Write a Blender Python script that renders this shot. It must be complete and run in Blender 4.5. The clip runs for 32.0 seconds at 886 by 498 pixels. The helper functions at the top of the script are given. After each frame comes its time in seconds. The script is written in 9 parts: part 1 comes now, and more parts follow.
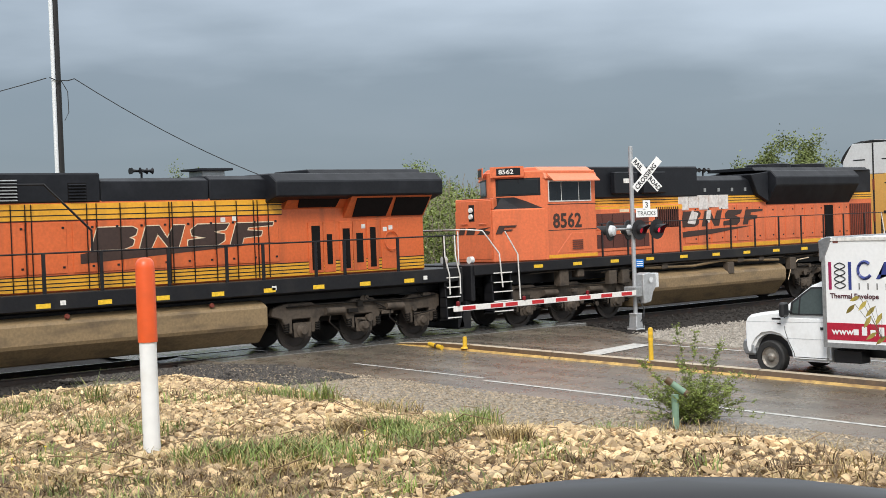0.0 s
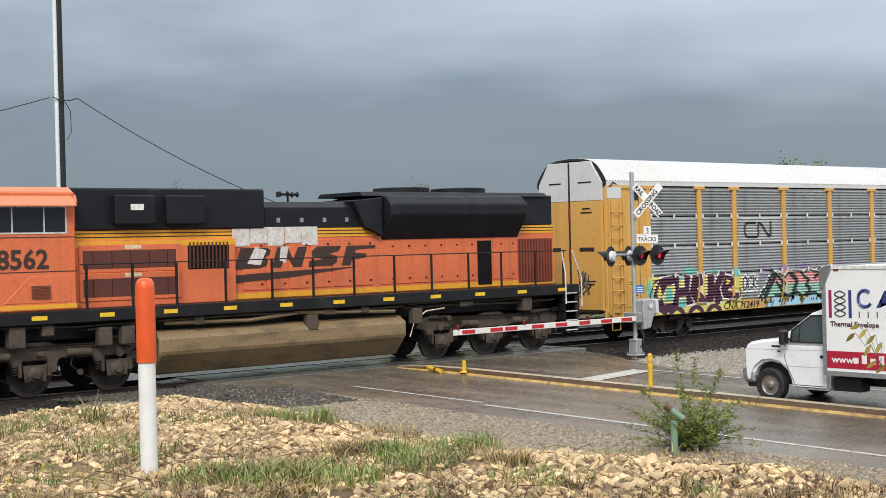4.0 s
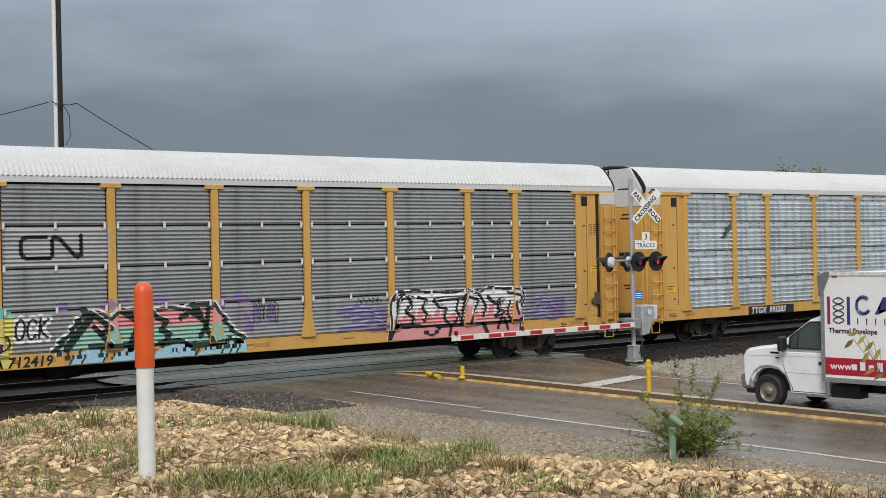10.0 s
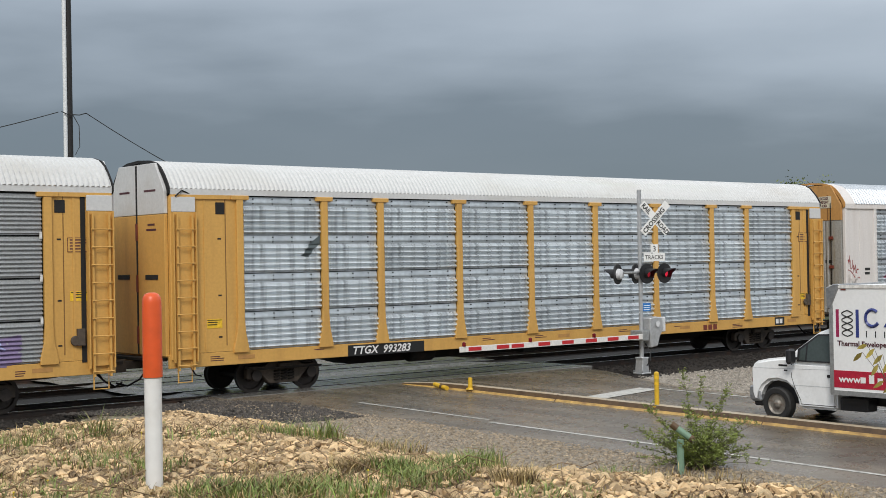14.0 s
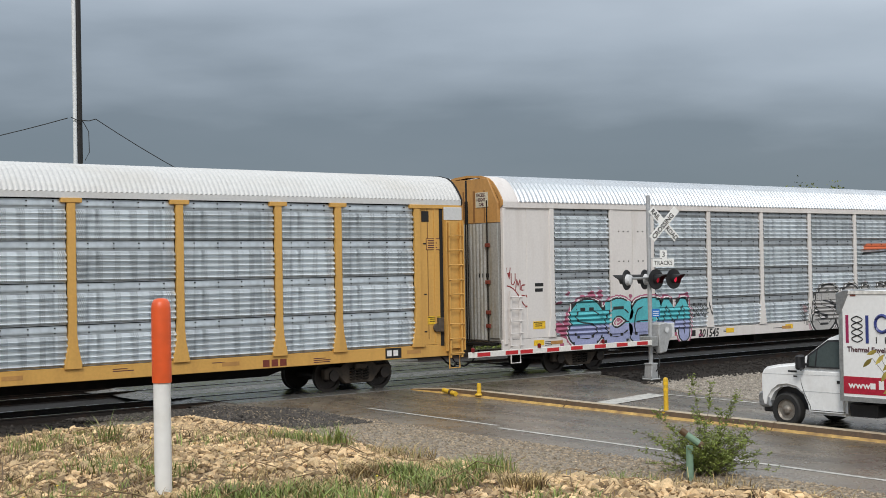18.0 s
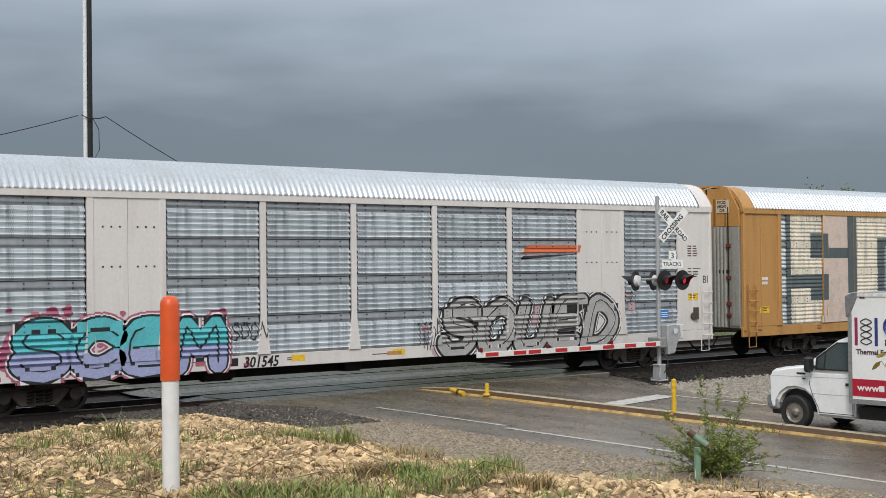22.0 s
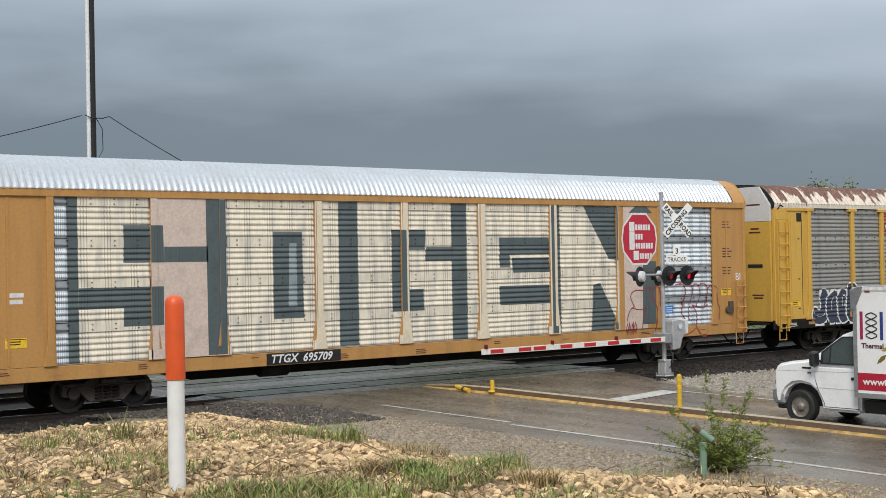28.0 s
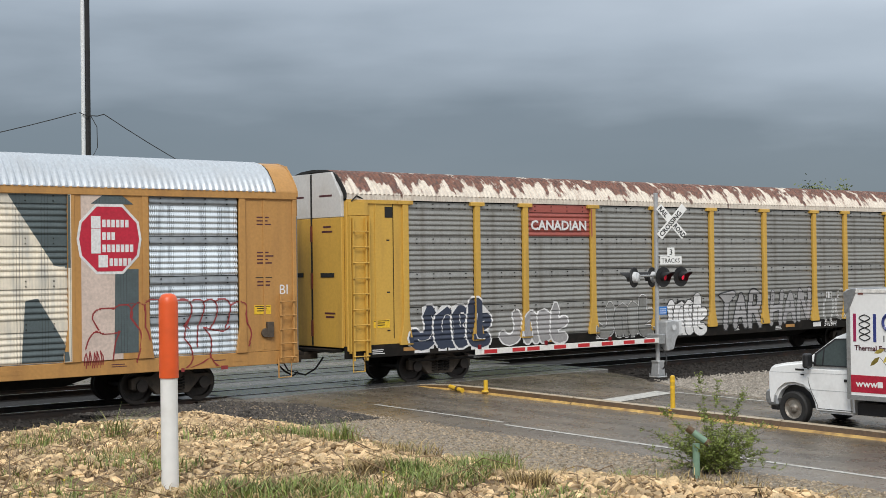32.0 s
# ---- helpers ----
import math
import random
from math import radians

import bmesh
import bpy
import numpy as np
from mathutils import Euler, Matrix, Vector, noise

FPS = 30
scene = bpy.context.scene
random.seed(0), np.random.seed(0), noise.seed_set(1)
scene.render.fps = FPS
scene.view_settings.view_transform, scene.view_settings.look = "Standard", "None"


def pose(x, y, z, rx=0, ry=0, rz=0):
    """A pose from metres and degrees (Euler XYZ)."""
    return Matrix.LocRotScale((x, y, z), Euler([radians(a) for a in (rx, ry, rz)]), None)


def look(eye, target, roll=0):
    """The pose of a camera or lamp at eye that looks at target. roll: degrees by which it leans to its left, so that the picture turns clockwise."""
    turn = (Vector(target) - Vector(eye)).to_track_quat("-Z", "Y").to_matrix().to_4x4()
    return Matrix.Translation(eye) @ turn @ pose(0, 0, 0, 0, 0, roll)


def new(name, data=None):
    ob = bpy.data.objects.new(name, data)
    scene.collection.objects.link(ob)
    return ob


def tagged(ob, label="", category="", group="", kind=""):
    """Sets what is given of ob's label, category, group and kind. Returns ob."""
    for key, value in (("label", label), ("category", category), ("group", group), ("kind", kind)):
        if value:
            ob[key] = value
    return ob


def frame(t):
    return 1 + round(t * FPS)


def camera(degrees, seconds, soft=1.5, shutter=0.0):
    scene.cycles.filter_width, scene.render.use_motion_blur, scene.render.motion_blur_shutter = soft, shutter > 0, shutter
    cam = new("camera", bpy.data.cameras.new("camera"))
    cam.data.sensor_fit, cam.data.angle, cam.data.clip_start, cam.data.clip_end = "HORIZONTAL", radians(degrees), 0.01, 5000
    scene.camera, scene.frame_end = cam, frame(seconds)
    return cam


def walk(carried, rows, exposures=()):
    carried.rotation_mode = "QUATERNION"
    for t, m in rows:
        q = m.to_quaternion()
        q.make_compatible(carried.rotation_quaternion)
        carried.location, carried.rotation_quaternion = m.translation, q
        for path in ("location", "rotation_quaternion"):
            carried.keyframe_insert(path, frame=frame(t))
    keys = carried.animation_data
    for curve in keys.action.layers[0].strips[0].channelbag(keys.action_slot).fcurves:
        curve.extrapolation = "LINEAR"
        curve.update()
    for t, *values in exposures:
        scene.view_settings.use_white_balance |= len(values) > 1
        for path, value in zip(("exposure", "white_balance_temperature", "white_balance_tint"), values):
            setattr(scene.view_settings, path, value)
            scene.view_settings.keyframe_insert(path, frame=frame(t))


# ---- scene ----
import itertools

cam = camera(35.39, 32.0, soft=0.55)
EYE = (0.0, -32.05, 3.34)
# seconds, heading, tilt, lean in degrees: the camera sways a little, held in the hand
SWAY = [
    (0.0, 40.111, -1.173, -2.017), (0.5, 40.047, -1.108, -1.918), (1.0, 39.985, -0.986, -1.800), (1.5, 39.951, -0.836, -1.693),
    (2.0, 39.949, -0.690, -1.564), (2.5, 39.989, -0.550, -1.478), (3.0, 40.025, -0.402, -1.456), (3.5, 40.061, -0.290, -1.391),
    (5.5, 40.236, -0.043, -1.377), (6.0, 40.275, -0.072, -1.417), (6.5, 40.299, -0.115, -1.382), (7.0, 40.294, -0.143, -1.503),
    (7.5, 40.278, -0.150, -1.517), (8.0, 40.282, -0.136, -1.470), (8.5, 40.276, -0.100, -1.450), (9.0, 40.269, -0.079, -1.377),
    (9.5, 40.229, -0.027, -1.297), (10.0, 40.183, 0.029, -1.220), (10.5, 40.091, 0.071, -1.139), (11.0, 40.006, 0.102, -1.092),
    (11.5, 39.930, 0.117, -1.052), (12.0, 39.865, 0.151, -1.034), (12.5, 39.821, 0.219, -0.958), (13.0, 39.803, 0.314, -0.945),
    (13.5, 39.826, 0.423, -0.999), (14.0, 39.852, 0.496, -0.994), (14.5, 39.864, 0.558, -1.004), (17.0, 39.622, 0.736, -1.037),
    (17.5, 39.548, 0.731, -1.012), (18.0, 39.491, 0.735, -0.983), (18.5, 39.389, 0.735, -0.858), (19.0, 39.309, 0.717, -0.758),
    (19.5, 39.250, 0.706, -0.665), (20.0, 39.190, 0.707, -0.642), (20.5, 39.179, 0.702, -0.591), (21.0, 39.148, 0.709, -0.589),
    (21.5, 39.146, 0.717, -0.559), (22.0, 39.126, 0.725, -0.604), (22.5, 39.120, 0.741, -0.683), (23.0, 39.112, 0.756, -0.754),
    (23.5, 39.097, 0.773, -0.816), (24.0, 39.072, 0.794, -0.832), (24.5, 39.048, 0.799, -0.875), (25.0, 39.041, 0.776, -0.921),
    (25.5, 39.022, 0.722, -1.000), (27.5, 38.946, 0.616, -1.024), (28.0, 38.951, 0.611, -1.044), (28.5, 38.981, 0.588, -1.006),
    (29.0, 38.984, 0.582, -1.010), (29.5, 38.942, 0.548, -0.996), (30.0, 38.851, 0.562, -1.047), (30.5, 38.746, 0.563, -1.048),
    (31.0, 38.723, 0.578, -0.966), (31.5, 38.848, 0.596, -0.865), (32.0, 39.187, 0.600, -0.721),
]
# seconds and metres gone by the train
GONE = [(0, -39.78), (1, -35.34), (2, -30.92), (3, -26.51), (4, -22.10), (5, -17.69), (6, -13.28), (7, -8.86), (8, -4.44), (9, -0.01), (10, 4.42), (11, 8.86), (12, 13.31), (13, 17.75), (14, 22.20), (15, 26.65), (16, 31.11), (17, 35.57), (18, 40.03), (19, 44.51), (20, 48.98), (21, 53.47), (22, 57.96), (23, 62.46), (24, 66.97), (25, 71.48), (26, 75.99), (27, 80.51), (28, 85.04), (29, 89.56), (30, 94.07), (31, 98.59), (32, 103.10)]


def aim(heading, tilt, lean):
    h, p = radians(heading), radians(tilt)
    way = Vector((math.sin(h) * math.cos(p), math.cos(h) * math.cos(p), math.sin(p)))
    return look(EYE, Vector(EYE) + way, lean)


walk(cam, [(t, aim(h, p, r)) for t, h, p, r in SWAY], exposures=[(0.0, 0.5), (3.0, 0.4), (7.0, 0.2), (10.0, -0.02), (12.0, 0.0), (25.0, 0.0), (29.0, 0.08), (32.0, 0.08)])

# ---- light: a heavy overcast sky, brighter overhead and behind the camera ----
SUN_EL, SUN_AZ = radians(42), radians(226)
world = bpy.data.worlds.new("world")
scene.world = world
world.use_nodes = True
wn, wl = world.node_tree.nodes, world.node_tree.links
wn.clear()
w_out, w_bg = wn.new("ShaderNodeOutputWorld"), wn.new("ShaderNodeBackground")
w_sky = wn.new("ShaderNodeTexSky")
w_sky.sky_type, w_sky.sun_disc = "NISHITA", False
w_sky.sun_elevation, w_sky.sun_rotation = SUN_EL, SUN_AZ
w_co, w_map, w_n1, w_n2 = wn.new("ShaderNodeTexCoord"), wn.new("ShaderNodeMapping"), wn.new("ShaderNodeTexNoise"), wn.new("ShaderNodeTexNoise")
w_map.inputs["Scale"].default_value = (1.3, 1.3, 5.5)
w_n1.inputs["Scale"].default_value, w_n1.inputs["Detail"].default_value = 1.6, 3.0
w_n2.inputs["Scale"].default_value, w_n2.inputs["Detail"].default_value = 4.0, 5.0
w_sep, w_up = wn.new("ShaderNodeSeparateXYZ"), wn.new("ShaderNodeMapRange")
w_up.inputs["From Min"].default_value, w_up.inputs["From Max"].default_value = 0.0, 0.42
w_up.inputs["To Min"].default_value, w_up.inputs["To Max"].default_value = 0.0, 1.0
w_a, w_b = wn.new("ShaderNodeMath"), wn.new("ShaderNodeMath")
w_a.operation = w_b.operation = "MULTIPLY_ADD"
w_a.inputs[1].default_value = 0.42
w_b.inputs[1].default_value = 0.16
w_c = wn.new("ShaderNodeMath")
w_c.operation, w_c.inputs[1].default_value = "SUBTRACT", 0.47
w_e = wn.new("ShaderNodeMath")
w_e.operation, w_e.inputs[1].default_value = "MULTIPLY_ADD", 0.28
w_ramp = wn.new("ShaderNodeValToRGB")
el = w_ramp.color_ramp.elements
el[0].position, el[0].color = 0.0, (0.168, 0.207, 0.247, 1)
el[1].position, el[1].color = 1.0, (1.05, 1.1, 1.15, 1)
for at, col in ((0.1, (0.158, 0.2, 0.242, 1)), (0.2, (0.184, 0.225, 0.27, 1)), (0.32, (0.37, 0.43, 0.5, 1)), (0.52, (0.59, 0.66, 0.745, 1))):
    e = el.new(at)
    e.color = col
w_mix = wn.new("ShaderNodeMix")
w_mix.data_type = "RGBA"
w_mix.inputs["Factor"].default_value = 0.93
w_dim = wn.new("ShaderNodeVectorMath")
w_dim.operation, w_dim.inputs["Scale"].default_value = "SCALE", 0.1
wl.new(w_co.outputs["Generated"], w_map.inputs["Vector"])
wl.new(w_map.outputs["Vector"], w_n1.inputs["Vector"])
wl.new(w_map.outputs["Vector"], w_n2.inputs["Vector"])
wl.new(w_co.outputs["Generated"], w_sep.inputs["Vector"])
wl.new(w_sep.outputs["Z"], w_up.inputs["Value"])
wl.new(w_n1.outputs["Fac"], w_a.inputs[0])
wl.new(w_up.outputs["Result"], w_a.inputs[2])
wl.new(w_n2.outputs["Fac"], w_b.inputs[0])
wl.new(w_a.outputs["Value"], w_b.inputs[2])
wl.new(w_sep.outputs["X"], w_e.inputs[0])
wl.new(w_b.outputs["Value"], w_e.inputs[2])
wl.new(w_e.outputs["Value"], w_c.inputs[0])
wl.new(w_c.outputs["Value"], w_ramp.inputs["Fac"])
wl.new(w_sky.outputs["Color"], w_dim.inputs[0])
wl.new(w_dim.outputs["Vector"], w_mix.inputs["A"])
wl.new(w_ramp.outputs["Color"], w_mix.inputs["B"])
wl.new(w_mix.outputs["Result"], w_bg.inputs["Color"])
w_bg.inputs["Strength"].default_value = 1.0
wl.new(w_bg.outputs["Background"], w_out.inputs["Surface"])

sun = new("sun", bpy.data.lights.new("sun", "SUN"))
sun.data.energy, sun.data.angle, sun.data.color = 2.2, radians(20), (1.0, 0.96, 0.9)
sun_way = Vector((math.sin(SUN_AZ) * math.cos(SUN_EL), math.cos(SUN_AZ) * math.cos(SUN_EL), math.sin(SUN_EL)))
sun.matrix_world = look(sun_way * 100, (0, 0, 0))


# ---- materials ----
def ramp2(nt, a, b, lo=0.35, hi=0.65):
    r = nt.nodes.new("ShaderNodeValToRGB")
    e = r.color_ramp.elements
    e[0].position, e[0].color, e[1].position, e[1].color = lo, (*a, 1), hi, (*b, 1)
    return r


def noise_of(nt, co, scale, detail=4.0, stretch=(1, 1, 1)):
    m, n = nt.nodes.new("ShaderNodeMapping"), nt.nodes.new("ShaderNodeTexNoise")
    m.inputs["Scale"].default_value = stretch
    n.inputs["Scale"].default_value, n.inputs["Detail"].default_value = scale, detail
    nt.links.new(co, m.inputs["Vector"])
    nt.links.new(m.outputs["Vector"], n.inputs["Vector"])
    return n.outputs["Fac"]


def mixed(nt, fac, a, b, mode="MIX"):
    m = nt.nodes.new("ShaderNodeMix")
    m.data_type, m.blend_type = "RGBA", mode
    for key, v in (("Factor", fac), ("A", a), ("B", b)):
        if isinstance(v, (int, float)):
            m.inputs[key].default_value = v
        elif isinstance(v, tuple):
            m.inputs[key].default_value = (*v, 1)
        else:
            nt.links.new(v, m.inputs[key])
    return m.outputs["Result"]


MADE = {}


def surf(name, base, rough=0.6, metal=0.0, vary=0.18, grain=14.0, dirt=None, dirt_amount=0.35, dirt_scale=1.2, streak=(1, 1, 1),
         bump=0.0, bump_scale=40.0, rough_vary=0.12, per_object=0.0, per_island=0.0, spec=0.5, trans=0.0, dirt_lo=0.5):
    """A painted, bare or mineral surface: fine grain, larger stains, relief."""
    if name in MADE:
        return MADE[name]
    m = bpy.data.materials.new(name)
    m.use_nodes = True
    nt = m.node_tree
    p = nt.nodes["Principled BSDF"]
    co = nt.nodes.new("ShaderNodeTexCoord").outputs["Object"]
    fine = noise_of(nt, co, grain, 5.0)
    dark, light = tuple(c * (1 - vary) for c in base), tuple(min(1.0, c * (1 + vary)) for c in base)
    r = ramp2(nt, dark, light, 0.3, 0.7)
    nt.links.new(fine, r.inputs["Fac"])
    col = r.outputs["Color"]
    if dirt:
        big = noise_of(nt, co, dirt_scale, 6.0, streak)
        k = ramp2(nt, (0, 0, 0), (dirt_amount,) * 3, dirt_lo, dirt_lo + 0.25)
        nt.links.new(big, k.inputs["Fac"])
        col = mixed(nt, k.outputs["Color"], col, dirt)
    if per_object or per_island:
        src = nt.nodes.new("ShaderNodeObjectInfo").outputs["Random"] if per_object else nt.nodes.new("ShaderNodeNewGeometry").outputs["Random Per Island"]
        amount = per_object or per_island
        k = ramp2(nt, (1 - amount,) * 3, (1 + amount,) * 3, 0.0, 1.0)
        nt.links.new(src, k.inputs["Fac"])
        col = mixed(nt, 1.0, col, k.outputs["Color"], "MULTIPLY")
    nt.links.new(col, p.inputs["Base Color"])
    rr = nt.nodes.new("ShaderNodeMapRange")
    rr.inputs["To Min"].default_value, rr.inputs["To Max"].default_value = max(0.03, rough - rough_vary), min(1.0, rough + rough_vary)
    nt.links.new(noise_of(nt, co, 2.3, 4.0), rr.inputs["Value"])
    nt.links.new(rr.outputs["Result"], p.inputs["Roughness"])
    p.inputs["Metallic"].default_value = metal
    p.inputs["Specular IOR Level"].default_value = spec
    if trans:
        p.inputs["Transmission Weight"].default_value = trans
    if bump:
        b = nt.nodes.new("ShaderNodeBump")
        b.inputs["Strength"].default_value, b.inputs["Distance"].default_value = bump, 0.02
        nt.links.new(noise_of(nt, co, bump_scale, 4.0), b.inputs["Height"])
        nt.links.new(b.outputs["Normal"], p.inputs["Normal"])
    MADE[name] = m
    return m


def perforate(m, dx, dz, rx, rz, amount, tone=(0.03, 0.032, 0.035), period=0.72, width=0.13):
    """Punched holes in upright clusters over a sheet's own colour, with fainter ones between."""
    nt = m.node_tree
    p = nt.nodes["Principled BSDF"]
    sep = nt.nodes.new("ShaderNodeSeparateXYZ")
    nt.links.new(nt.nodes.new("ShaderNodeTexCoord").outputs["Object"], sep.inputs["Vector"])

    def calc(op, a, b, c=None):
        n = nt.nodes.new("ShaderNodeMath")
        n.operation = op
        for i, v in enumerate((a, b, c)):
            if v is None:
                continue
            if isinstance(v, (int, float)):
                n.inputs[i].default_value = v
            else:
                nt.links.new(v, n.inputs[i])
        return n.outputs[0]

    def near(axis, step, size):
        return calc("LESS_THAN", calc("PINGPONG", calc("ADD", sep.outputs[axis], 10.0), step / 2), size)

    holes = calc("MULTIPLY", near("X", dx, rx), near("Z", dz, rz))
    where = calc("MULTIPLY_ADD", near("X", period, width), amount * 0.85, amount * 0.15)
    part = calc("MULTIPLY", holes, where)
    col = p.inputs["Base Color"].links[0].from_socket
    nt.links.new(mixed(nt, part, col, tone), p.inputs["Base Color"])
    return m


def glow(name, base, power):
    m = surf(name, base, 0.3)
    p = m.node_tree.nodes["Principled BSDF"]
    p.inputs["Emission Color"].default_value = (*base, 1)
    p.inputs["Emission Strength"].default_value = power
    return m


RUST, GRIME, SOOT = (0.13, 0.055, 0.025), (0.05, 0.042, 0.035), (0.018, 0.017, 0.016)
DOWN = (2.2, 2.2, 0.25)
orange_a = surf("orange paint", (0.63, 0.13, 0.035), 0.42, dirt=(0.2, 0.07, 0.03), dirt_amount=0.5, streak=DOWN, vary=0.1)
orange_b = surf("faded orange paint", (0.67, 0.155, 0.058), 0.5, dirt=(0.3, 0.1, 0.05), dirt_amount=0.5, streak=DOWN, vary=0.1)
pink_orange = surf("bleached orange paint", (0.72, 0.22, 0.11), 0.55, vary=0.08)
loco_yellow = surf("golden yellow paint", (0.75, 0.36, 0.025), 0.45, dirt=(0.25, 0.13, 0.03), streak=DOWN, vary=0.08)
loco_black = surf("black paint", (0.011, 0.011, 0.013), 0.45, dirt=(0.04, 0.036, 0.03), dirt_amount=0.5, vary=0.2, spec=0.3)
roof_black = surf("sooty black steel", (0.01, 0.011, 0.014), 0.5, dirt=(0.028, 0.03, 0.036), dirt_amount=0.6, vary=0.2, spec=0.25)
tank_brown = surf("road-dust brown tank", (0.24, 0.165, 0.085), 0.6, dirt=(0.055, 0.04, 0.028), dirt_amount=0.7, dirt_scale=1.6, streak=(0.6, 1, 2.2))
truck_grime = surf("greasy brown cast steel", (0.085, 0.066, 0.05), 0.68, spec=0.3, dirt=(0.02, 0.017, 0.015), dirt_amount=0.8, dirt_scale=3.0, bump=0.25)
under_dark = surf("dark underframe", (0.011, 0.0095, 0.008), 0.75, dirt=(0.05, 0.036, 0.026), dirt_amount=0.5, dirt_scale=2.0, spec=0.2)
wheel_steel = surf("brown wheel steel", (0.04, 0.032, 0.027), 0.55, metal=0.3, dirt=(0.02, 0.018, 0.016), dirt_amount=0.7, dirt_scale=5)
tread_steel = surf("polished tread steel", (0.35, 0.34, 0.33), 0.3, metal=0.9)
rail_white = surf("white handrail paint", (0.72, 0.7, 0.66), 0.45, dirt=(0.25, 0.2, 0.15), dirt_scale=6)
decal_dark = surf("dark brown lettering", (0.045, 0.024, 0.018), 0.5, vary=0.15)
glass_dark = surf("dark tinted glass", (0.012, 0.014, 0.016), 0.06, vary=0.05, rough_vary=0.02, spec=0.7)
grille_red = surf("rust-red radiator grille", (0.26, 0.05, 0.022), 0.6, dirt=(0.06, 0.02, 0.012), dirt_amount=0.6, dirt_scale=4)
vent_black = surf("black vent mesh", (0.008, 0.007, 0.007), 0.8, spec=0.15)
steel_grey = surf("grey galvanized steel", (0.36, 0.37, 0.37), 0.45, metal=0.55, dirt=(0.2, 0.19, 0.17), dirt_scale=4)


# ---- mesh helpers ----
class Shape:
    """Collects faces for one mesh."""

    def __init__(self):
        self.v, self.f = [], []

    def add(self, verts, faces):
        n = len(self.v)
        self.v += [tuple(p) for p in verts]
        self.f += [tuple(i + n for i in f) for f in faces]
        return self

    def box(self, x0, x1, y0, y1, z0, z1):
        return self.add([(x, y, z) for x in (x0, x1) for y in (y0, y1) for z in (z0, z1)],
                        [(0, 1, 3, 2), (4, 6, 7, 5), (0, 4, 5, 1), (2, 3, 7, 6), (0, 2, 6, 4), (1, 5, 7, 3)])

    def prism(self, outline, a, b, axis="x"):
        """outline: pairs in the two other axes, in order; pushed from a to b along axis."""
        put = {"x": lambda p, t: (t, p[0], p[1]), "y": lambda p, t: (p[0], t, p[1]), "z": lambda p, t: (p[0], p[1], t)}[axis]
        n = len(outline)
        verts = [put(p, a) for p in outline] + [put(p, b) for p in outline]
        return self.add(verts, [tuple(range(n))[::-1], tuple(range(n, 2 * n))] + [(i, (i + 1) % n, n + (i + 1) % n, n + i) for i in range(n)])

    def tube(self, pts, r, n=6, cap=True):
        pts = [Vector(p) for p in pts]
        rs = r if isinstance(r, (list, tuple)) else [r] * len(pts)
        rings = []
        for i, p in enumerate(pts):
            way = (pts[min(i + 1, len(pts) - 1)] - pts[max(i - 1, 0)]).normalized()
            side = way.cross(Vector((0, 0, 1)) if abs(way.z) < 0.9 else Vector((1, 0, 0))).normalized()
            up = side.cross(way)
            rings.append([p + (side * math.cos(2 * math.pi * k / n) + up * math.sin(2 * math.pi * k / n)) * rs[i] for k in range(n)])
        verts = [q for ring in rings for q in ring]
        faces = [(i * n + k, i * n + (k + 1) % n, (i + 1) * n + (k + 1) % n, (i + 1) * n + k) for i in range(len(pts) - 1) for k in range(n)]
        if cap:
            faces += [tuple(range(n))[::-1], tuple(range((len(pts) - 1) * n, len(pts) * n))]
        return self.add(verts, faces)

    def lathe(self, profile, centre, axis="y", n=24, cap=True):
        """profile: (along, radius) pairs turned round an axis through centre."""
        verts = []
        for a, r in profile:
            for k in range(n):
                c, s = r * math.cos(2 * math.pi * k / n), r * math.sin(2 * math.pi * k / n)
                verts.append({"y": (centre[0] + c, centre[1] + a, centre[2] + s), "z": (centre[0] + c, centre[1] + s, centre[2] + a), "x": (centre[0] + a, centre[1] + c, centre[2] + s)}[axis])
        m = len(profile)
        faces = [(i * n + k, i * n + (k + 1) % n, (i + 1) * n + (k + 1) % n, (i + 1) * n + k) for i in range(m - 1) for k in range(n)]
        if cap:
            faces += [tuple(range(n))[::-1], tuple(range((m - 1) * n, m * n))]
        return self.add(verts, faces)

    def data(self, name, mat, bevel=0.0, smooth=False, rounds=1):
        me = bpy.data.meshes.new(name)
        me.from_pydata(self.v, [], self.f)
        bm = bmesh.new()
        bm.from_mesh(me)
        bmesh.ops.recalc_face_normals(bm, faces=bm.faces)
        if bevel:
            bmesh.ops.bevel(bm, geom=[e for e in bm.edges if len(e.link_faces) == 2 and e.calc_face_angle(0) > 0.5], offset=bevel, segments=rounds, affect="EDGES", clamp_overlap=True)
        if smooth:
            for f in bm.faces:
                f.smooth = True
            for e in bm.edges:
                if len(e.link_faces) == 2 and e.calc_face_angle(0) > 0.7:
                    e.smooth = False
        bm.to_mesh(me)
        bm.free()
        me.materials.append(mat)
        return me

    def part(self, name, mat, parent=None, label="", bevel=0.0, smooth=False, rounds=1):
        ob = new(name, self.data(name, mat, bevel, smooth, rounds))
        ob.parent = parent
        return tagged(ob, label)


def again(ob, parent=None, at=(0, 0, 0), turn=0.0):
    """Another object on the same mesh."""
    o = new(ob.name.split(".")[0], ob.data)
    o.parent = parent if parent else ob.parent
    o.location, o.rotation_euler = at, (0, 0, turn)
    return tagged(o, ob.get("label", ""))


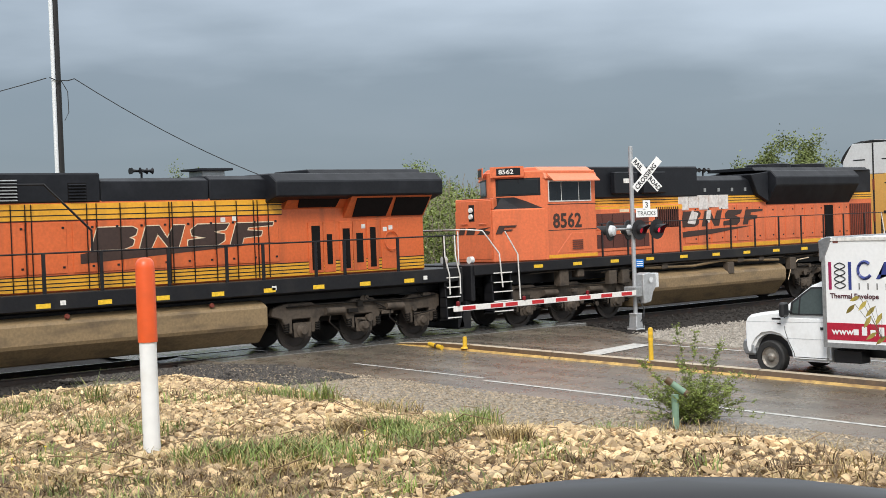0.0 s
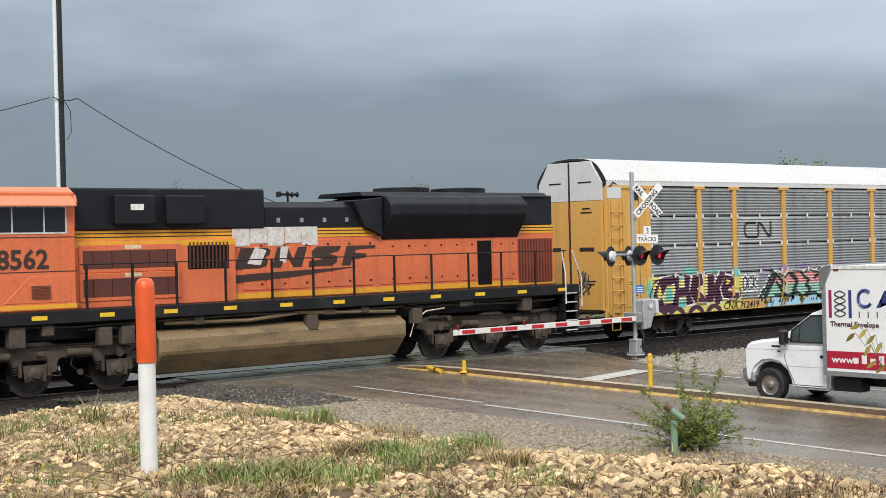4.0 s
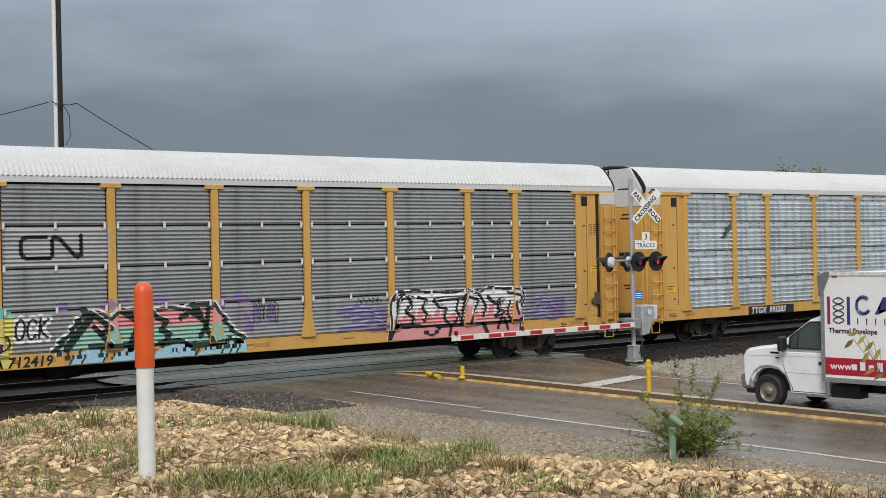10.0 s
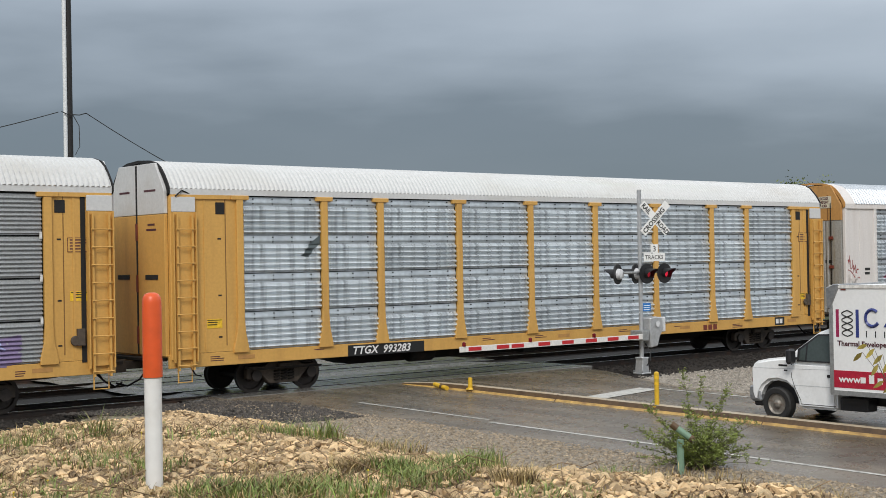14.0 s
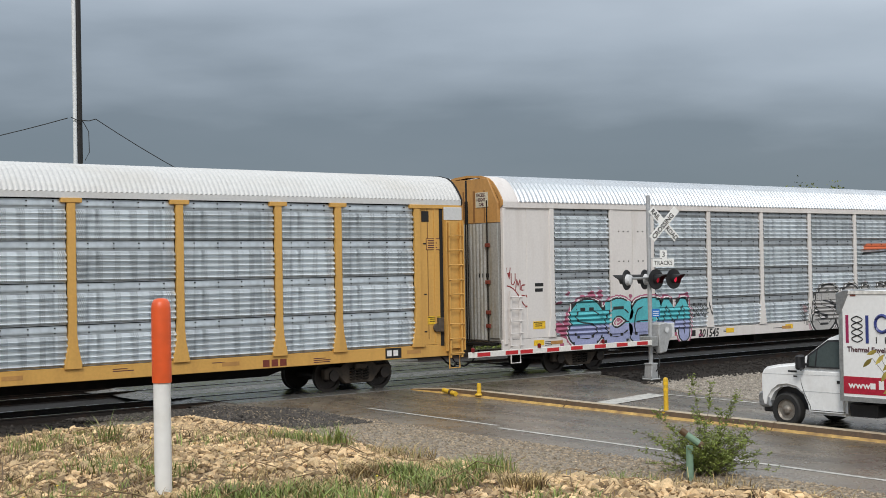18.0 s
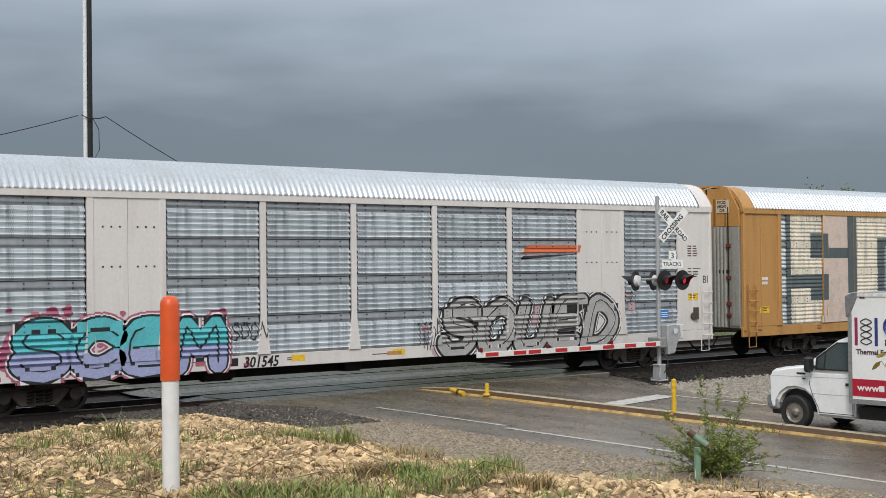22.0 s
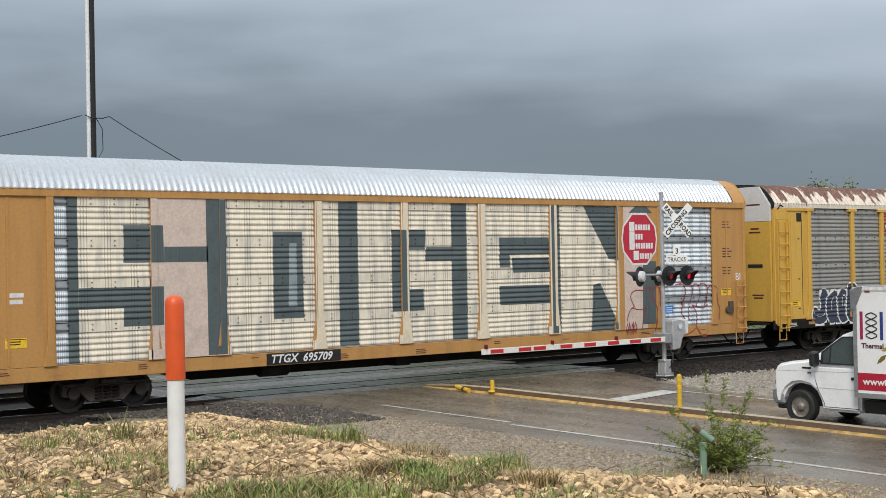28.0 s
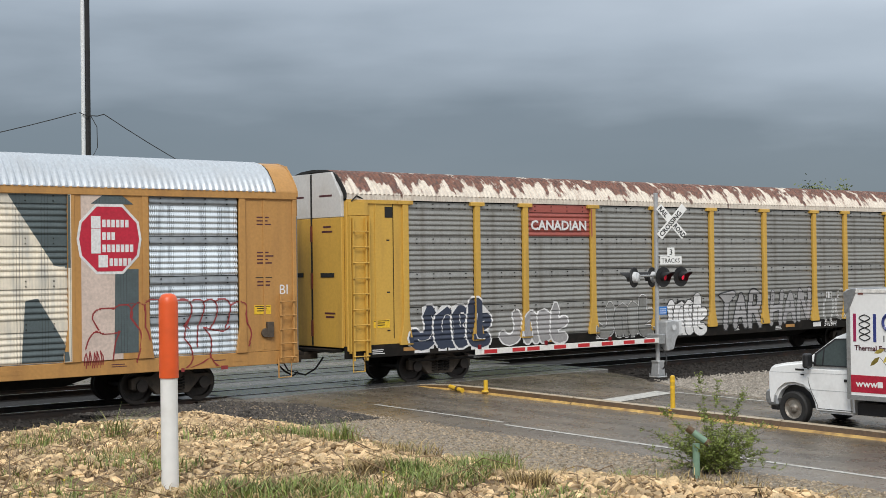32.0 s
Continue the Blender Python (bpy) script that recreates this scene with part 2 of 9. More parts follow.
def thing(name, label, category, at=(0, 0, 0), group="", turn=0.0):
    o = new(name)
    o.location, o.rotation_euler = at, (0, 0, turn)
    o.empty_display_size = 0.3
    return tagged(o, label, category, group)


def lettering(words, size, mat, parent, at, name="lettering", thick=0.004, squeeze=1.0, face="-y", slant=0.0, turn_z=0.0, bold=0.0):
    """Words of the built-in font as a flat mesh that faces -y, -x or up; at: the lower left corner."""
    cu = bpy.data.curves.new(name, "FONT")
    cu.body, cu.size, cu.extrude, cu.resolution_u, cu.shear = words, size, thick, 2, slant
    cu.offset = bold * size
    tmp = bpy.data.objects.new(name, cu)
    me = bpy.data.meshes.new_from_object(tmp)
    bpy.data.objects.remove(tmp)
    bpy.data.curves.remove(cu)
    me.materials.clear()
    me.materials.append(mat)
    o = new(name, me)
    o.parent = parent
    turn = {"-y": (90, 0), "-x": (90, -90), "up": (0, 0)}[face]
    o.matrix_basis = pose(*at, turn[0], 0, turn[1] + turn_z) @ Matrix.Diagonal((squeeze, 1, 1, 1))
    return o


def sheet(name, polys, mat, parent, y, dz=0.05, label="", rows=None, out=None, breaks=(), union=False, clip=None):
    """Coats of paint on a wall that faces -y: closed outlines of (x, z), laid over the wall's ribs row by row.
    out(x, z): how far the wall is out; rows: heights at which it bends; breaks: places along x where it steps."""
    s = Shape()
    zs = [z for poly in polys for _, z in poly]
    z0, z1 = min(zs), max(zs)
    if clip:
        z0, z1 = max(z0, clip[0]), min(z1, clip[1])
    n = max(1, int(math.ceil((z1 - z0) / dz)))
    levels = sorted({z0, z1, *([z0 + (z1 - z0) * i / n for i in range(n)] if rows is None else [z for z in rows if z0 < z < z1])})

    def spans(z):
        every = []
        for poly in polys:
            xs = []
            for (xa, za), (xb, zb) in zip(poly, poly[1:] + poly[:1]):
                if (za <= z) != (zb <= z):
                    xs.append(xa + (z - za) / (zb - za) * (xb - xa))
            every.append(sorted(xs))
        if not union:
            xs = sorted(itertools.chain(*every))
            return list(zip(xs[::2], xs[1::2]))
        pairs = sorted(p for xs in every for p in zip(xs[::2], xs[1::2]))
        done = []
        for a, b in pairs:
            if done and a <= done[-1][1] + 1e-4:
                done[-1] = (done[-1][0], max(b, done[-1][1]))
            else:
                done.append((a, b))
        return done

    for a, b in zip(levels, levels[1:]):
        lo, mid, hi = spans(a + 1e-5), spans((a + b) / 2), spans(b - 1e-5)
        if not (len(lo) == len(mid) == len(hi)):
            lo = hi = mid
        for (xa, xb), (xc, xd) in zip(lo, hi):
            cuts = [min(xa, xc) - 1] + [k for k in breaks if max(xa, xc) + 0.01 < k < min(xb, xd) - 0.01] + [max(xb, xd) + 1]
            for i in range(len(cuts) - 1):
                l0, l1 = (xa, xc) if i == 0 else (cuts[i], cuts[i])
                r0, r1 = (xb, xd) if i == len(cuts) - 2 else (cuts[i + 1], cuts[i + 1])
                if out:
                    m = (max(l0, l1) + min(r0, r1)) / 2
                    ya, yb = y - out(m, a + 1e-5), y - out(m, b - 1e-5)
                else:
                    ya = yb = y
                s.add([(l0, ya, a), (r0, ya, a), (r1, yb, b), (l1, yb, b)], [(0, 1, 2, 3)])
    seen, order, spot = {}, [], []
    for v in s.v:
        key = (round(v[0], 3), round(v[1], 3), round(v[2], 3))
        if key not in seen:
            seen[key] = len(order)
            order.append(v)
        spot.append(seen[key])
    s.v, s.f = order, [q for q in (tuple(dict.fromkeys(spot[i] for i in f)) for f in s.f) if len(q) > 2]
    return s.part(name, mat, parent, label)


def stroke(points, w):
    """A brush stroke as outlines: a slab for each leg, a round for each bend."""
    polys = []
    for (xa, za), (xb, zb) in zip(points, points[1:]):
        d = math.hypot(xb - xa, zb - za) or 1e-6
        nx, nz = -(zb - za) / d * w / 2, (xb - xa) / d * w / 2
        polys.append([(xa + nx, za + nz), (xb + nx, zb + nz), (xb - nx, zb - nz), (xa - nx, za - nz)])
    for x, z in points:
        polys.append([(x + w / 2 * math.cos(a * math.pi / 5), z + w / 2 * math.sin(a * math.pi / 5)) for a in range(10)])
    return polys


# ---- the lie of the land ----
def soft(t):
    t = min(1.0, max(0.0, t))
    return t * t * (3 - 2 * t)


def road_z(y):
    return -0.02 - 0.012 * max(0.0, -y - 2.6) if y < 0 else -0.02 - 0.012 * max(0.0, y - 12)


def road_left(y):
    return 18.6 - 1.2 * soft((y + 4) / 3)


def road_right(y):
    return 28.4 + 2.7 * soft((y + 9) / 8)


def ground_z(x, y):
    """The bank that the camera's car stands on, falling to the road's gravel shoulder and to the line."""
    d = min(12.2 + 0.8 * soft((y + 24.5) / 3.5) - x + 0.35 * math.sin(y * 0.9), -12.6 - y + 0.35 * math.sin(x * 0.8))
    bank = soft(d / 6.6)
    low = -0.32 if x < 40 else -0.32 - 0.01 * min(30.0, x - 40)
    if y < -3.6 and x < 40:
        k = soft((-3.6 - y) / 1.4) * soft((40 - x) / 6)
        low += k * max(0.0, road_z(y) - 0.05 - low)
    if y < -1.1 and 13 < x < 19:
        low += soft((-1.1 - y) / 0.9) * soft((x - 13) / 2) * max(0.0, road_z(y) - 0.06 - low)
    if road_left(y) + 0.35 < x < road_right(y) - 0.35:
        low = min(low, road_z(y) - 0.16)
    z = low + (2.05 - low) * bank
    z -= bank * (0.05 * soft((y + 28.5) / 5) + 0.2 * soft((y + 24) / 4.5) * soft((9.2 - x) / 2.5))
    if bank > 0.02:
        z += bank * 0.1 * noise.noise(Vector((x * 0.45, y * 0.45, 3.0))) + bank * 0.04 * noise.noise(Vector((x * 1.7, y * 1.7, 8.0)))
    if y > 40:
        z += 0.012 * (min(y, 300) - 40)
    return z


def ground_material():
    m = surf("ground", (0.12, 0.072, 0.036), 0.9, vary=0.3, grain=9.0, bump=0.8, bump_scale=26.0)
    nt = m.node_tree
    p = nt.nodes["Principled BSDF"]
    co = nt.nodes.new("ShaderNodeTexCoord").outputs["Object"]
    sep = nt.nodes.new("ShaderNodeSeparateXYZ")
    nt.links.new(co, sep.inputs["Vector"])
    soil = p.inputs["Base Color"].links[0].from_socket
    litter = ramp2(nt, (0.08, 0.05, 0.028), (0.26, 0.18, 0.095), 0.35, 0.7)
    nt.links.new(noise_of(nt, co, 1.3, 6.0), litter.inputs["Fac"])
    soil = mixed(nt, 0.6, soil, litter.outputs["Color"])
    stones = nt.nodes.new("ShaderNodeTexVoronoi")
    stones.inputs["Scale"].default_value = 16.0
    nt.links.new(co, stones.inputs["Vector"])
    gr = nt.nodes.new("ShaderNodeMix")
    gr.data_type = "RGBA"
    gr.inputs["A"].default_value, gr.inputs["B"].default_value = (0.15, 0.125, 0.095, 1), (0.34, 0.29, 0.225, 1)
    bw = nt.nodes.new("ShaderNodeSeparateColor")
    nt.links.new(stones.outputs["Color"], bw.inputs["Color"])
    nt.links.new(bw.outputs[0], gr.inputs["Factor"])
    green = ramp2(nt, (0.055, 0.075, 0.025), (0.12, 0.14, 0.05), 0.35, 0.65)
    nt.links.new(noise_of(nt, co, 0.4, 6.0), green.inputs["Fac"])

    def zone(socket, lo, hi):
        r = nt.nodes.new("ShaderNodeMapRange")
        r.inputs["From Min"].default_value, r.inputs["From Max"].default_value = lo, hi
        nt.links.new(socket, r.inputs["Value"])
        return r.outputs["Result"]

    col = mixed(nt, zone(sep.outputs["Z"], -0.12, 0.12), gr.outputs["Result"], soil)
    col = mixed(nt, zone(sep.outputs["Y"], 12.0, 15.0), col, green.outputs["Color"])
    nt.links.new(col, p.inputs["Base Color"])
    return m


def spread(far_a, near_a, near_b, far_b, step):
    out = list(np.arange(near_a, near_b + 1e-6, step))
    v, s = near_a, step
    while v > far_a:
        s *= 1.45
        v -= s
        out.insert(0, max(v, far_a))
    v, s = near_b, step
    while v < far_b:
        s *= 1.45
        v += s
        out.append(min(v, far_b))
    return [float(a) for a in out]


def build_ground():
    xs, ys = spread(-2500, -6, 36, 2500, 0.4), spread(-2500, -34, 14, 2500, 0.4)
    s = Shape()
    s.v = [(x, y, ground_z(x, y)) for y in ys for x in xs]
    n = len(xs)
    s.f = [(j * n + i, j * n + i + 1, (j + 1) * n + i + 1, (j + 1) * n + i) for j in range(len(ys) - 1) for i in range(n - 1)]
    g = s.part("ground", ground_material(), smooth=True)
    return tagged(g, "stony tan bank, gravel shoulder and green field", "ground", kind="structure")


build_ground()

# asphalt's dirt tone is lighter: wet-sheen streaks painted in, along with patches and tyre paths
asphalt = surf("wet grey asphalt", (0.1, 0.084, 0.066), 0.28, vary=0.3, grain=30.0, dirt=(0.2, 0.165, 0.125), dirt_amount=0.85, dirt_scale=0.7, streak=(1.6, 0.35, 1), bump=0.25, bump_scale=90, rough_vary=0.26, dirt_lo=0.42)
concrete_wet = surf("wet concrete crossing panel", (0.125, 0.12, 0.112), 0.2, vary=0.2, dirt=(0.08, 0.078, 0.07), dirt_amount=0.6, bump=0.1, rough_vary=0.12, per_object=0.12)
paint_white = surf("worn white road paint", (0.52, 0.51, 0.47), 0.5, vary=0.2, grain=30, dirt=(0.12, 0.11, 0.1), dirt_amount=0.7, dirt_scale=7.0)
paint_yellow = surf("worn yellow kerb paint", (0.52, 0.33, 0.1), 0.5, vary=0.3, dirt=(0.2, 0.11, 0.045), dirt_amount=0.9, dirt_scale=3.5, dirt_lo=0.45)
kerb_top = surf("stained kerb top", (0.1, 0.058, 0.026), 0.45, vary=0.25, dirt=(0.05, 0.03, 0.018), dirt_amount=0.8, dirt_scale=2.0)
kerb_pale = surf("pale kerb edge", (0.42, 0.35, 0.25), 0.5, vary=0.15, dirt=(0.3, 0.2, 0.1), dirt_amount=0.5, dirt_scale=4)
rail_steel = surf("weathered rail", (0.03, 0.022, 0.018), 0.65, metal=0.2, dirt=RUST, dirt_scale=3)
rail_head = surf("shiny rail head", (0.42, 0.42, 0.43), 0.25, metal=1.0)
tie_wood = surf("dark sleeper", (0.05, 0.042, 0.034), 0.8, vary=0.3, per_object=0.25, bump=0.3)
ballast_mat = surf("dark ballast", (0.028, 0.024, 0.021), 0.8, spec=0.25, vary=0.4, grain=12, bump=1.0, bump_scale=22, per_island=0.5)
gravel_pale = surf("pale limestone gravel", (0.29, 0.26, 0.22), 0.8, vary=0.3, grain=14, bump=0.8, bump_scale=25, per_island=0.35)


def build_road():
    s = Shape()
    ys = spread(-900, -30, 24, 900, 0.75)
    cols = 14
    for y in ys:
        a, b = road_left(y), road_right(y)
        for i in range(cols + 1):
            k = i / cols
            x = a + (b - a) * k
            edge = 0.05 if i in (0, cols) else 0.0
            s.v.append((x + (0.12 * math.sin(y * 1.9) * (1 if i == 0 else 0)), y, road_z(y) - edge - 0.012 * abs(k - 0.5)))
    n = cols + 1
    s.f = [(j * n + i, j * n + i + 1, (j + 1) * n + i + 1, (j + 1) * n + i) for j in range(len(ys) - 1) for i in range(cols)]
    road = tagged(s.part("road", asphalt, smooth=True), "wet patched asphalt road across the railway", "road", kind="structure")

    def stripe(name, x, y0, y1, w, label):
        q = Shape()
        k = int(abs(y1 - y0) / 0.75) + 1
        for i in range(k + 1):
            y = y0 + (y1 - y0) * i / k
            z = road_z(y) - 0.012 * abs((x - road_left(y)) / (road_right(y) - road_left(y)) - 0.5) + 0.006
            q.v += [(x - w / 2, y, z), (x + w / 2, y, z)]
        q.f = [(2 * i, 2 * i + 1, 2 * i + 3, 2 * i + 2) for i in range(k)]
        return q.part(name, paint_white, road, label)

    stripe("edge_line", 19.95, -4.9, -9.6, 0.1, "worn white edge line")
    stripe("edge_line", 19.7, -9.9, -60, 0.12, "worn white edge line")
    stripe("edge_line", 27.5, -7.6, -60, 0.11, "worn white edge line")
    q = Shape()
    for x in (24.6, 27.3):
        for y in (-7.3, -7.95):
            q.v.append((x, y + (27.3 - x) * -0.22, road_z(y) + 0.007))
    q.f = [(0, 1, 3, 2)]
    q.part("stop_line", paint_white, road, "broad white stop line")
    return road


road = build_road()


def build_track(y, name, near):
    t = thing(name, "railway track with steel rails on dark ballast", "track", (0, y, 0))
    tagged(t, kind="structure")
    for side in (-0.7525, 0.7525):
        prof = [(-0.07, -0.17), (0.07, -0.17), (0.07, -0.155), (0.012, -0.13), (0.012, -0.045), (0.036, -0.03), (0.036, -0.002), (-0.036, -0.002), (-0.036, -0.03), (-0.012, -0.045), (-0.012, -0.13), (-0.07, -0.155)]
        r = Shape().prism([(side + a, b) for a, b in prof], -160, 420).part("rail", rail_steel, t)
        Shape().box(-160, 420, side - 0.033, side + 0.033, -0.002, 0.002).part("rail_head", rail_head, r, "shiny worn rail head")
    bed = Shape()
    xs = list(np.arange(-60, 120.1, 1.2)) if near else [-160, 420]
    if near:
        xs = [-160.0] + [float(a) for a in xs] + [420.0]
    prof = [(-4.4, -0.5), (-3.4, -0.3), (-1.8, -0.165), (0, -0.155), (1.7, -0.165), (2.9, -0.4), (3.3, -0.6)]
    for i, x in enumerate(xs):
        for a, b in prof:
            w = 0.12 * noise.noise(Vector((x * 0.7, a * 2, y)))
            bed.v.append((x, a + (w if abs(a) > 2 else 0), b - (0.1 if 16.5 < x < 32 else 0)))
    n = len(prof)
    bed.f = [(i * n + k, (i + 1) * n + k, (i + 1) * n + k + 1, i * n + k + 1) for i in range(len(xs) - 1) for k in range(n - 1)]
    bed.part("ballast_bed", ballast_mat, t, "dark crushed-stone ballast", smooth=True)
    return t


tracks = [build_track(0.0, "track_1", True), build_track(4.6, "track_2", False), build_track(9.2, "track_3", False)]


def build_crossing_panels():
    c = thing("crossing_deck", "wet pale concrete crossing panels between the rails", "level crossing")
    tagged(c, kind="structure")
    mid = Shape().box(0, 2.17, -0.64, 0.64, -0.16, -0.012).data("panel", concrete_wet, 0.02)
    out = Shape().box(0, 2.17, -0.42, 0.42, -0.16, -0.014).data("panel", concrete_wet, 0.02)
    for y in (0.0, 4.6, 9.2):
        for i in range(6):
            for me, dy in ((mid, 0.0), (out, -1.25), (out, 1.25)):
                o = new("panel", me)
                o.parent, o.location = c, (18.2 + i * 2.2, y + dy, 0.002 * ((i * 7) % 3))


build_crossing_panels()


def pebbles(name, count, where, size, mat, label, category, seed):
    """Loose stones too many to count, as one mesh."""
    rnd = random.Random(seed)
    s = Shape()
    base = [(1, 0, 0), (-1, 0, 0), (0, 1, 0), (0, -1, 0), (0, 0, 1), (0, 0, -0.6)]
    faces = [(0, 2, 4), (2, 1, 4), (1, 3, 4), (3, 0, 4), (2, 0, 5), (1, 2, 5), (3, 1, 5), (0, 3, 5)]
    made = 0
    while made < count:
        p = where(rnd)
        if p is None:
            continue
        made += 1
        r = size * (0.5 + 1.1 * rnd.random() ** 2)
        a = rnd.random() * 6.283
        c, sn = math.cos(a), math.sin(a)
        k = (r * rnd.uniform(0.8, 1.4), r * rnd.uniform(0.6, 1.0), r * rnd.uniform(0.5, 0.9))
        pts = []
        for b in base:
            q = [b[i] * k[i] * rnd.uniform(0.75, 1.2) for i in range(3)]
            pts.append((p[0] + c * q[0] - sn * q[1], p[1] + sn * q[0] + c * q[1], p[2] + q[2] + r * 0.15))
        s.add(pts, faces)
    return tagged(s.part(name, mat), label, category, kind="stuff")


def ballast_spot(rnd):
    x, y = rnd.uniform(29.5, 75) if rnd.random() < 0.75 else rnd.uniform(2, 17.0), rnd.uniform(-5.3, -1.0)
    a = -y
    z = -0.165 - (a - 1.8) * 0.09 if a > 1.8 else -0.165
    z = max(z, ground_z(x, y)) if a > 3.6 else z
    return (x, y, z)


pebbles("ballast_stones", 15000, ballast_spot, 0.055, ballast_mat, "dark crushed ballast stones beside the rails", "ballast", 3)


def gravel_spot(rnd):
    if rnd.random() < 0.55:
        y = rnd.uniform(-14, -4.9)
        x = road_right(y) + rnd.random() ** 1.5 * 7.0 + 0.1
    else:
        return None
    return (x, y, ground_z(x, y))


def near_gravel_spot(rnd):
    y = rnd.uniform(-22, -1.6)
    x = road_left(y) + 0.25 - rnd.random() ** 1.4 * 3.6
    return (x, y, max(ground_z(x, y), road_z(y) - 0.07))


pebbles("shoulder_gravel", 16000, gravel_spot, 0.032, gravel_pale, "pale limestone gravel along the road's shoulders", "gravel", 5)
gravel_brown = surf("grey-brown gravel", (0.29, 0.23, 0.16), 0.75, vary=0.35, grain=14, bump=0.8, bump_scale=25, per_island=0.5)
gravel_dark = surf("dark spilt ballast", (0.06, 0.052, 0.045), 0.75, vary=0.35, grain=14, bump=0.8, bump_scale=25, per_island=0.6)


def dark_gravel_spot(rnd):
    y = -1.4 - 5.6 * rnd.random() ** 1.3
    x = road_left(y) + 0.4 - rnd.random() ** 1.2 * (2.2 + 0.25 * (y + 9.5)) - 0.12 * max(0.0, -3 - y)
    return (x, y, max(ground_z(x, y), road_z(y) - 0.07) + 0.012)


pebbles("spilt_ballast", 6000, dark_gravel_spot, 0.035, gravel_dark, "dark spilt ballast between the road and the line", "ballast", 7)
pebbles("near_gravel", 19000, near_gravel_spot, 0.024, gravel_brown, "grey-brown gravel on the near shoulder", "gravel", 6)


# ---- the train ----
PAINT = {
    "yellow": surf("freight yellow", (0.62, 0.35, 0.09), 0.5, vary=0.06, dirt=(0.3, 0.15, 0.04), dirt_amount=0.3, streak=DOWN),
    "mustard": surf("rusty mustard yellow", (0.48, 0.25, 0.075), 0.55, vary=0.08, dirt=(0.2, 0.095, 0.04), dirt_amount=0.4, streak=DOWN),
    "lemon": surf("dulled lemon yellow", (0.6, 0.36, 0.065), 0.5, vary=0.06, dirt=(0.25, 0.14, 0.05), dirt_amount=0.4, streak=DOWN),
    "white": surf("dirty white car paint", (0.7, 0.665, 0.64), 0.5, vary=0.04, dirt=(0.45, 0.38, 0.33), dirt_amount=0.3, streak=DOWN),
}
roof_white = surf("white roof paint", (0.6, 0.605, 0.6), 0.5, vary=0.06, dirt=(0.5, 0.48, 0.44), dirt_amount=0.5, streak=(0.4, 1, 1))
roof_zinc = surf("pale galvanized roof", (0.52, 0.56, 0.6), 0.42, metal=0.35, vary=0.08, dirt=(0.45, 0.46, 0.47), dirt_amount=0.5)
roof_rust = surf("white roof eaten by rust", (0.68, 0.61, 0.52), 0.6, vary=0.14, dirt=(0.2, 0.09, 0.05), dirt_amount=0.45, dirt_scale=2.6, streak=(7.0, 0.7, 0.4), dirt_lo=0.5)


def rust_crown(m, z0, z1):
    """Rust that has eaten through from the ridge down, in ragged patches that run into drips."""
    nt = m.node_tree
    p = nt.nodes["Principled BSDF"]
    co = nt.nodes.new("ShaderNodeTexCoord").outputs["Object"]
    sep = nt.nodes.new("ShaderNodeSeparateXYZ")
    nt.links.new(co, sep.inputs["Vector"])
    high = nt.nodes.new("ShaderNodeMapRange")
    high.inputs["From Min"].default_value, high.inputs["From Max"].default_value = z0, z1
    high.inputs["To Min"].default_value, high.inputs["To Max"].default_value = -0.17, 0.13
    nt.links.new(sep.outputs["Z"], high.inputs["Value"])
    total = noise_of(nt, co, 2.4, 8.0, (1.5, 0.8, 0.6))
    add = nt.nodes.new("ShaderNodeMath")
    nt.links.new(total, add.inputs[0])
    nt.links.new(high.outputs["Result"], add.inputs[1])
    k = ramp2(nt, (0, 0, 0), (0.95,) * 3, 0.49, 0.56)
    nt.links.new(add.outputs[0], k.inputs["Fac"])
    tone = ramp2(nt, (0.06, 0.02, 0.014), (0.2, 0.07, 0.04), 0.35, 0.65)
    nt.links.new(noise_of(nt, co, 9.0, 4.0), tone.inputs["Fac"])
    nt.links.new(mixed(nt, k.outputs["Color"], p.inputs["Base Color"].links[0].from_socket, tone.outputs["Color"]), p.inputs["Base Color"])


rust_crown(roof_rust, 5.15, 5.75)
panel_dark = surf("dull galvanized panel", (0.42, 0.43, 0.432), 0.44, metal=0.6, vary=0.14, grain=20, dirt=(0.2, 0.2, 0.205), dirt_amount=0.5, streak=(2.5, 1, 0.3), per_object=0.1)
panel_bright = surf("bright galvanized panel", (0.73, 0.78, 0.81), 0.32, metal=0.6, rough_vary=0.06, vary=0.07, grain=16, dirt=(0.27, 0.3, 0.33), dirt_amount=0.75, dirt_scale=2.0, streak=(3.0, 1, 0.4), per_object=0.12)
panel_brown = surf("dull grey-brown panel", (0.31, 0.305, 0.285), 0.52, metal=0.5, vary=0.14, grain=20, dirt=(0.15, 0.13, 0.105), dirt_amount=0.55, streak=(2.5, 1, 0.3), per_object=0.1)
perforate(panel_bright, 0.05, 0.0493, 0.008, 0.017, 0.75, (0.05, 0.058, 0.066), 0.46, 0.08)
strap_grey = surf("flat grey strap", (0.3, 0.32, 0.335), 0.45, metal=0.5, vary=0.16, grain=5, dirt=(0.24, 0.26, 0.28), dirt_amount=0.5, dirt_scale=1.4)
strap_pale = surf("flat pale zinc strap", (0.5, 0.545, 0.575), 0.42, metal=0.5, vary=0.14, grain=5, dirt=(0.32, 0.35, 0.38), dirt_amount=0.5, dirt_scale=1.4)
clip_white = surf("pale clip", (0.66, 0.66, 0.64), 0.5)
# near-black colour puts in the shade of inside and gaps; also black seals
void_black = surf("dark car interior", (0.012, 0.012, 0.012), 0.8)

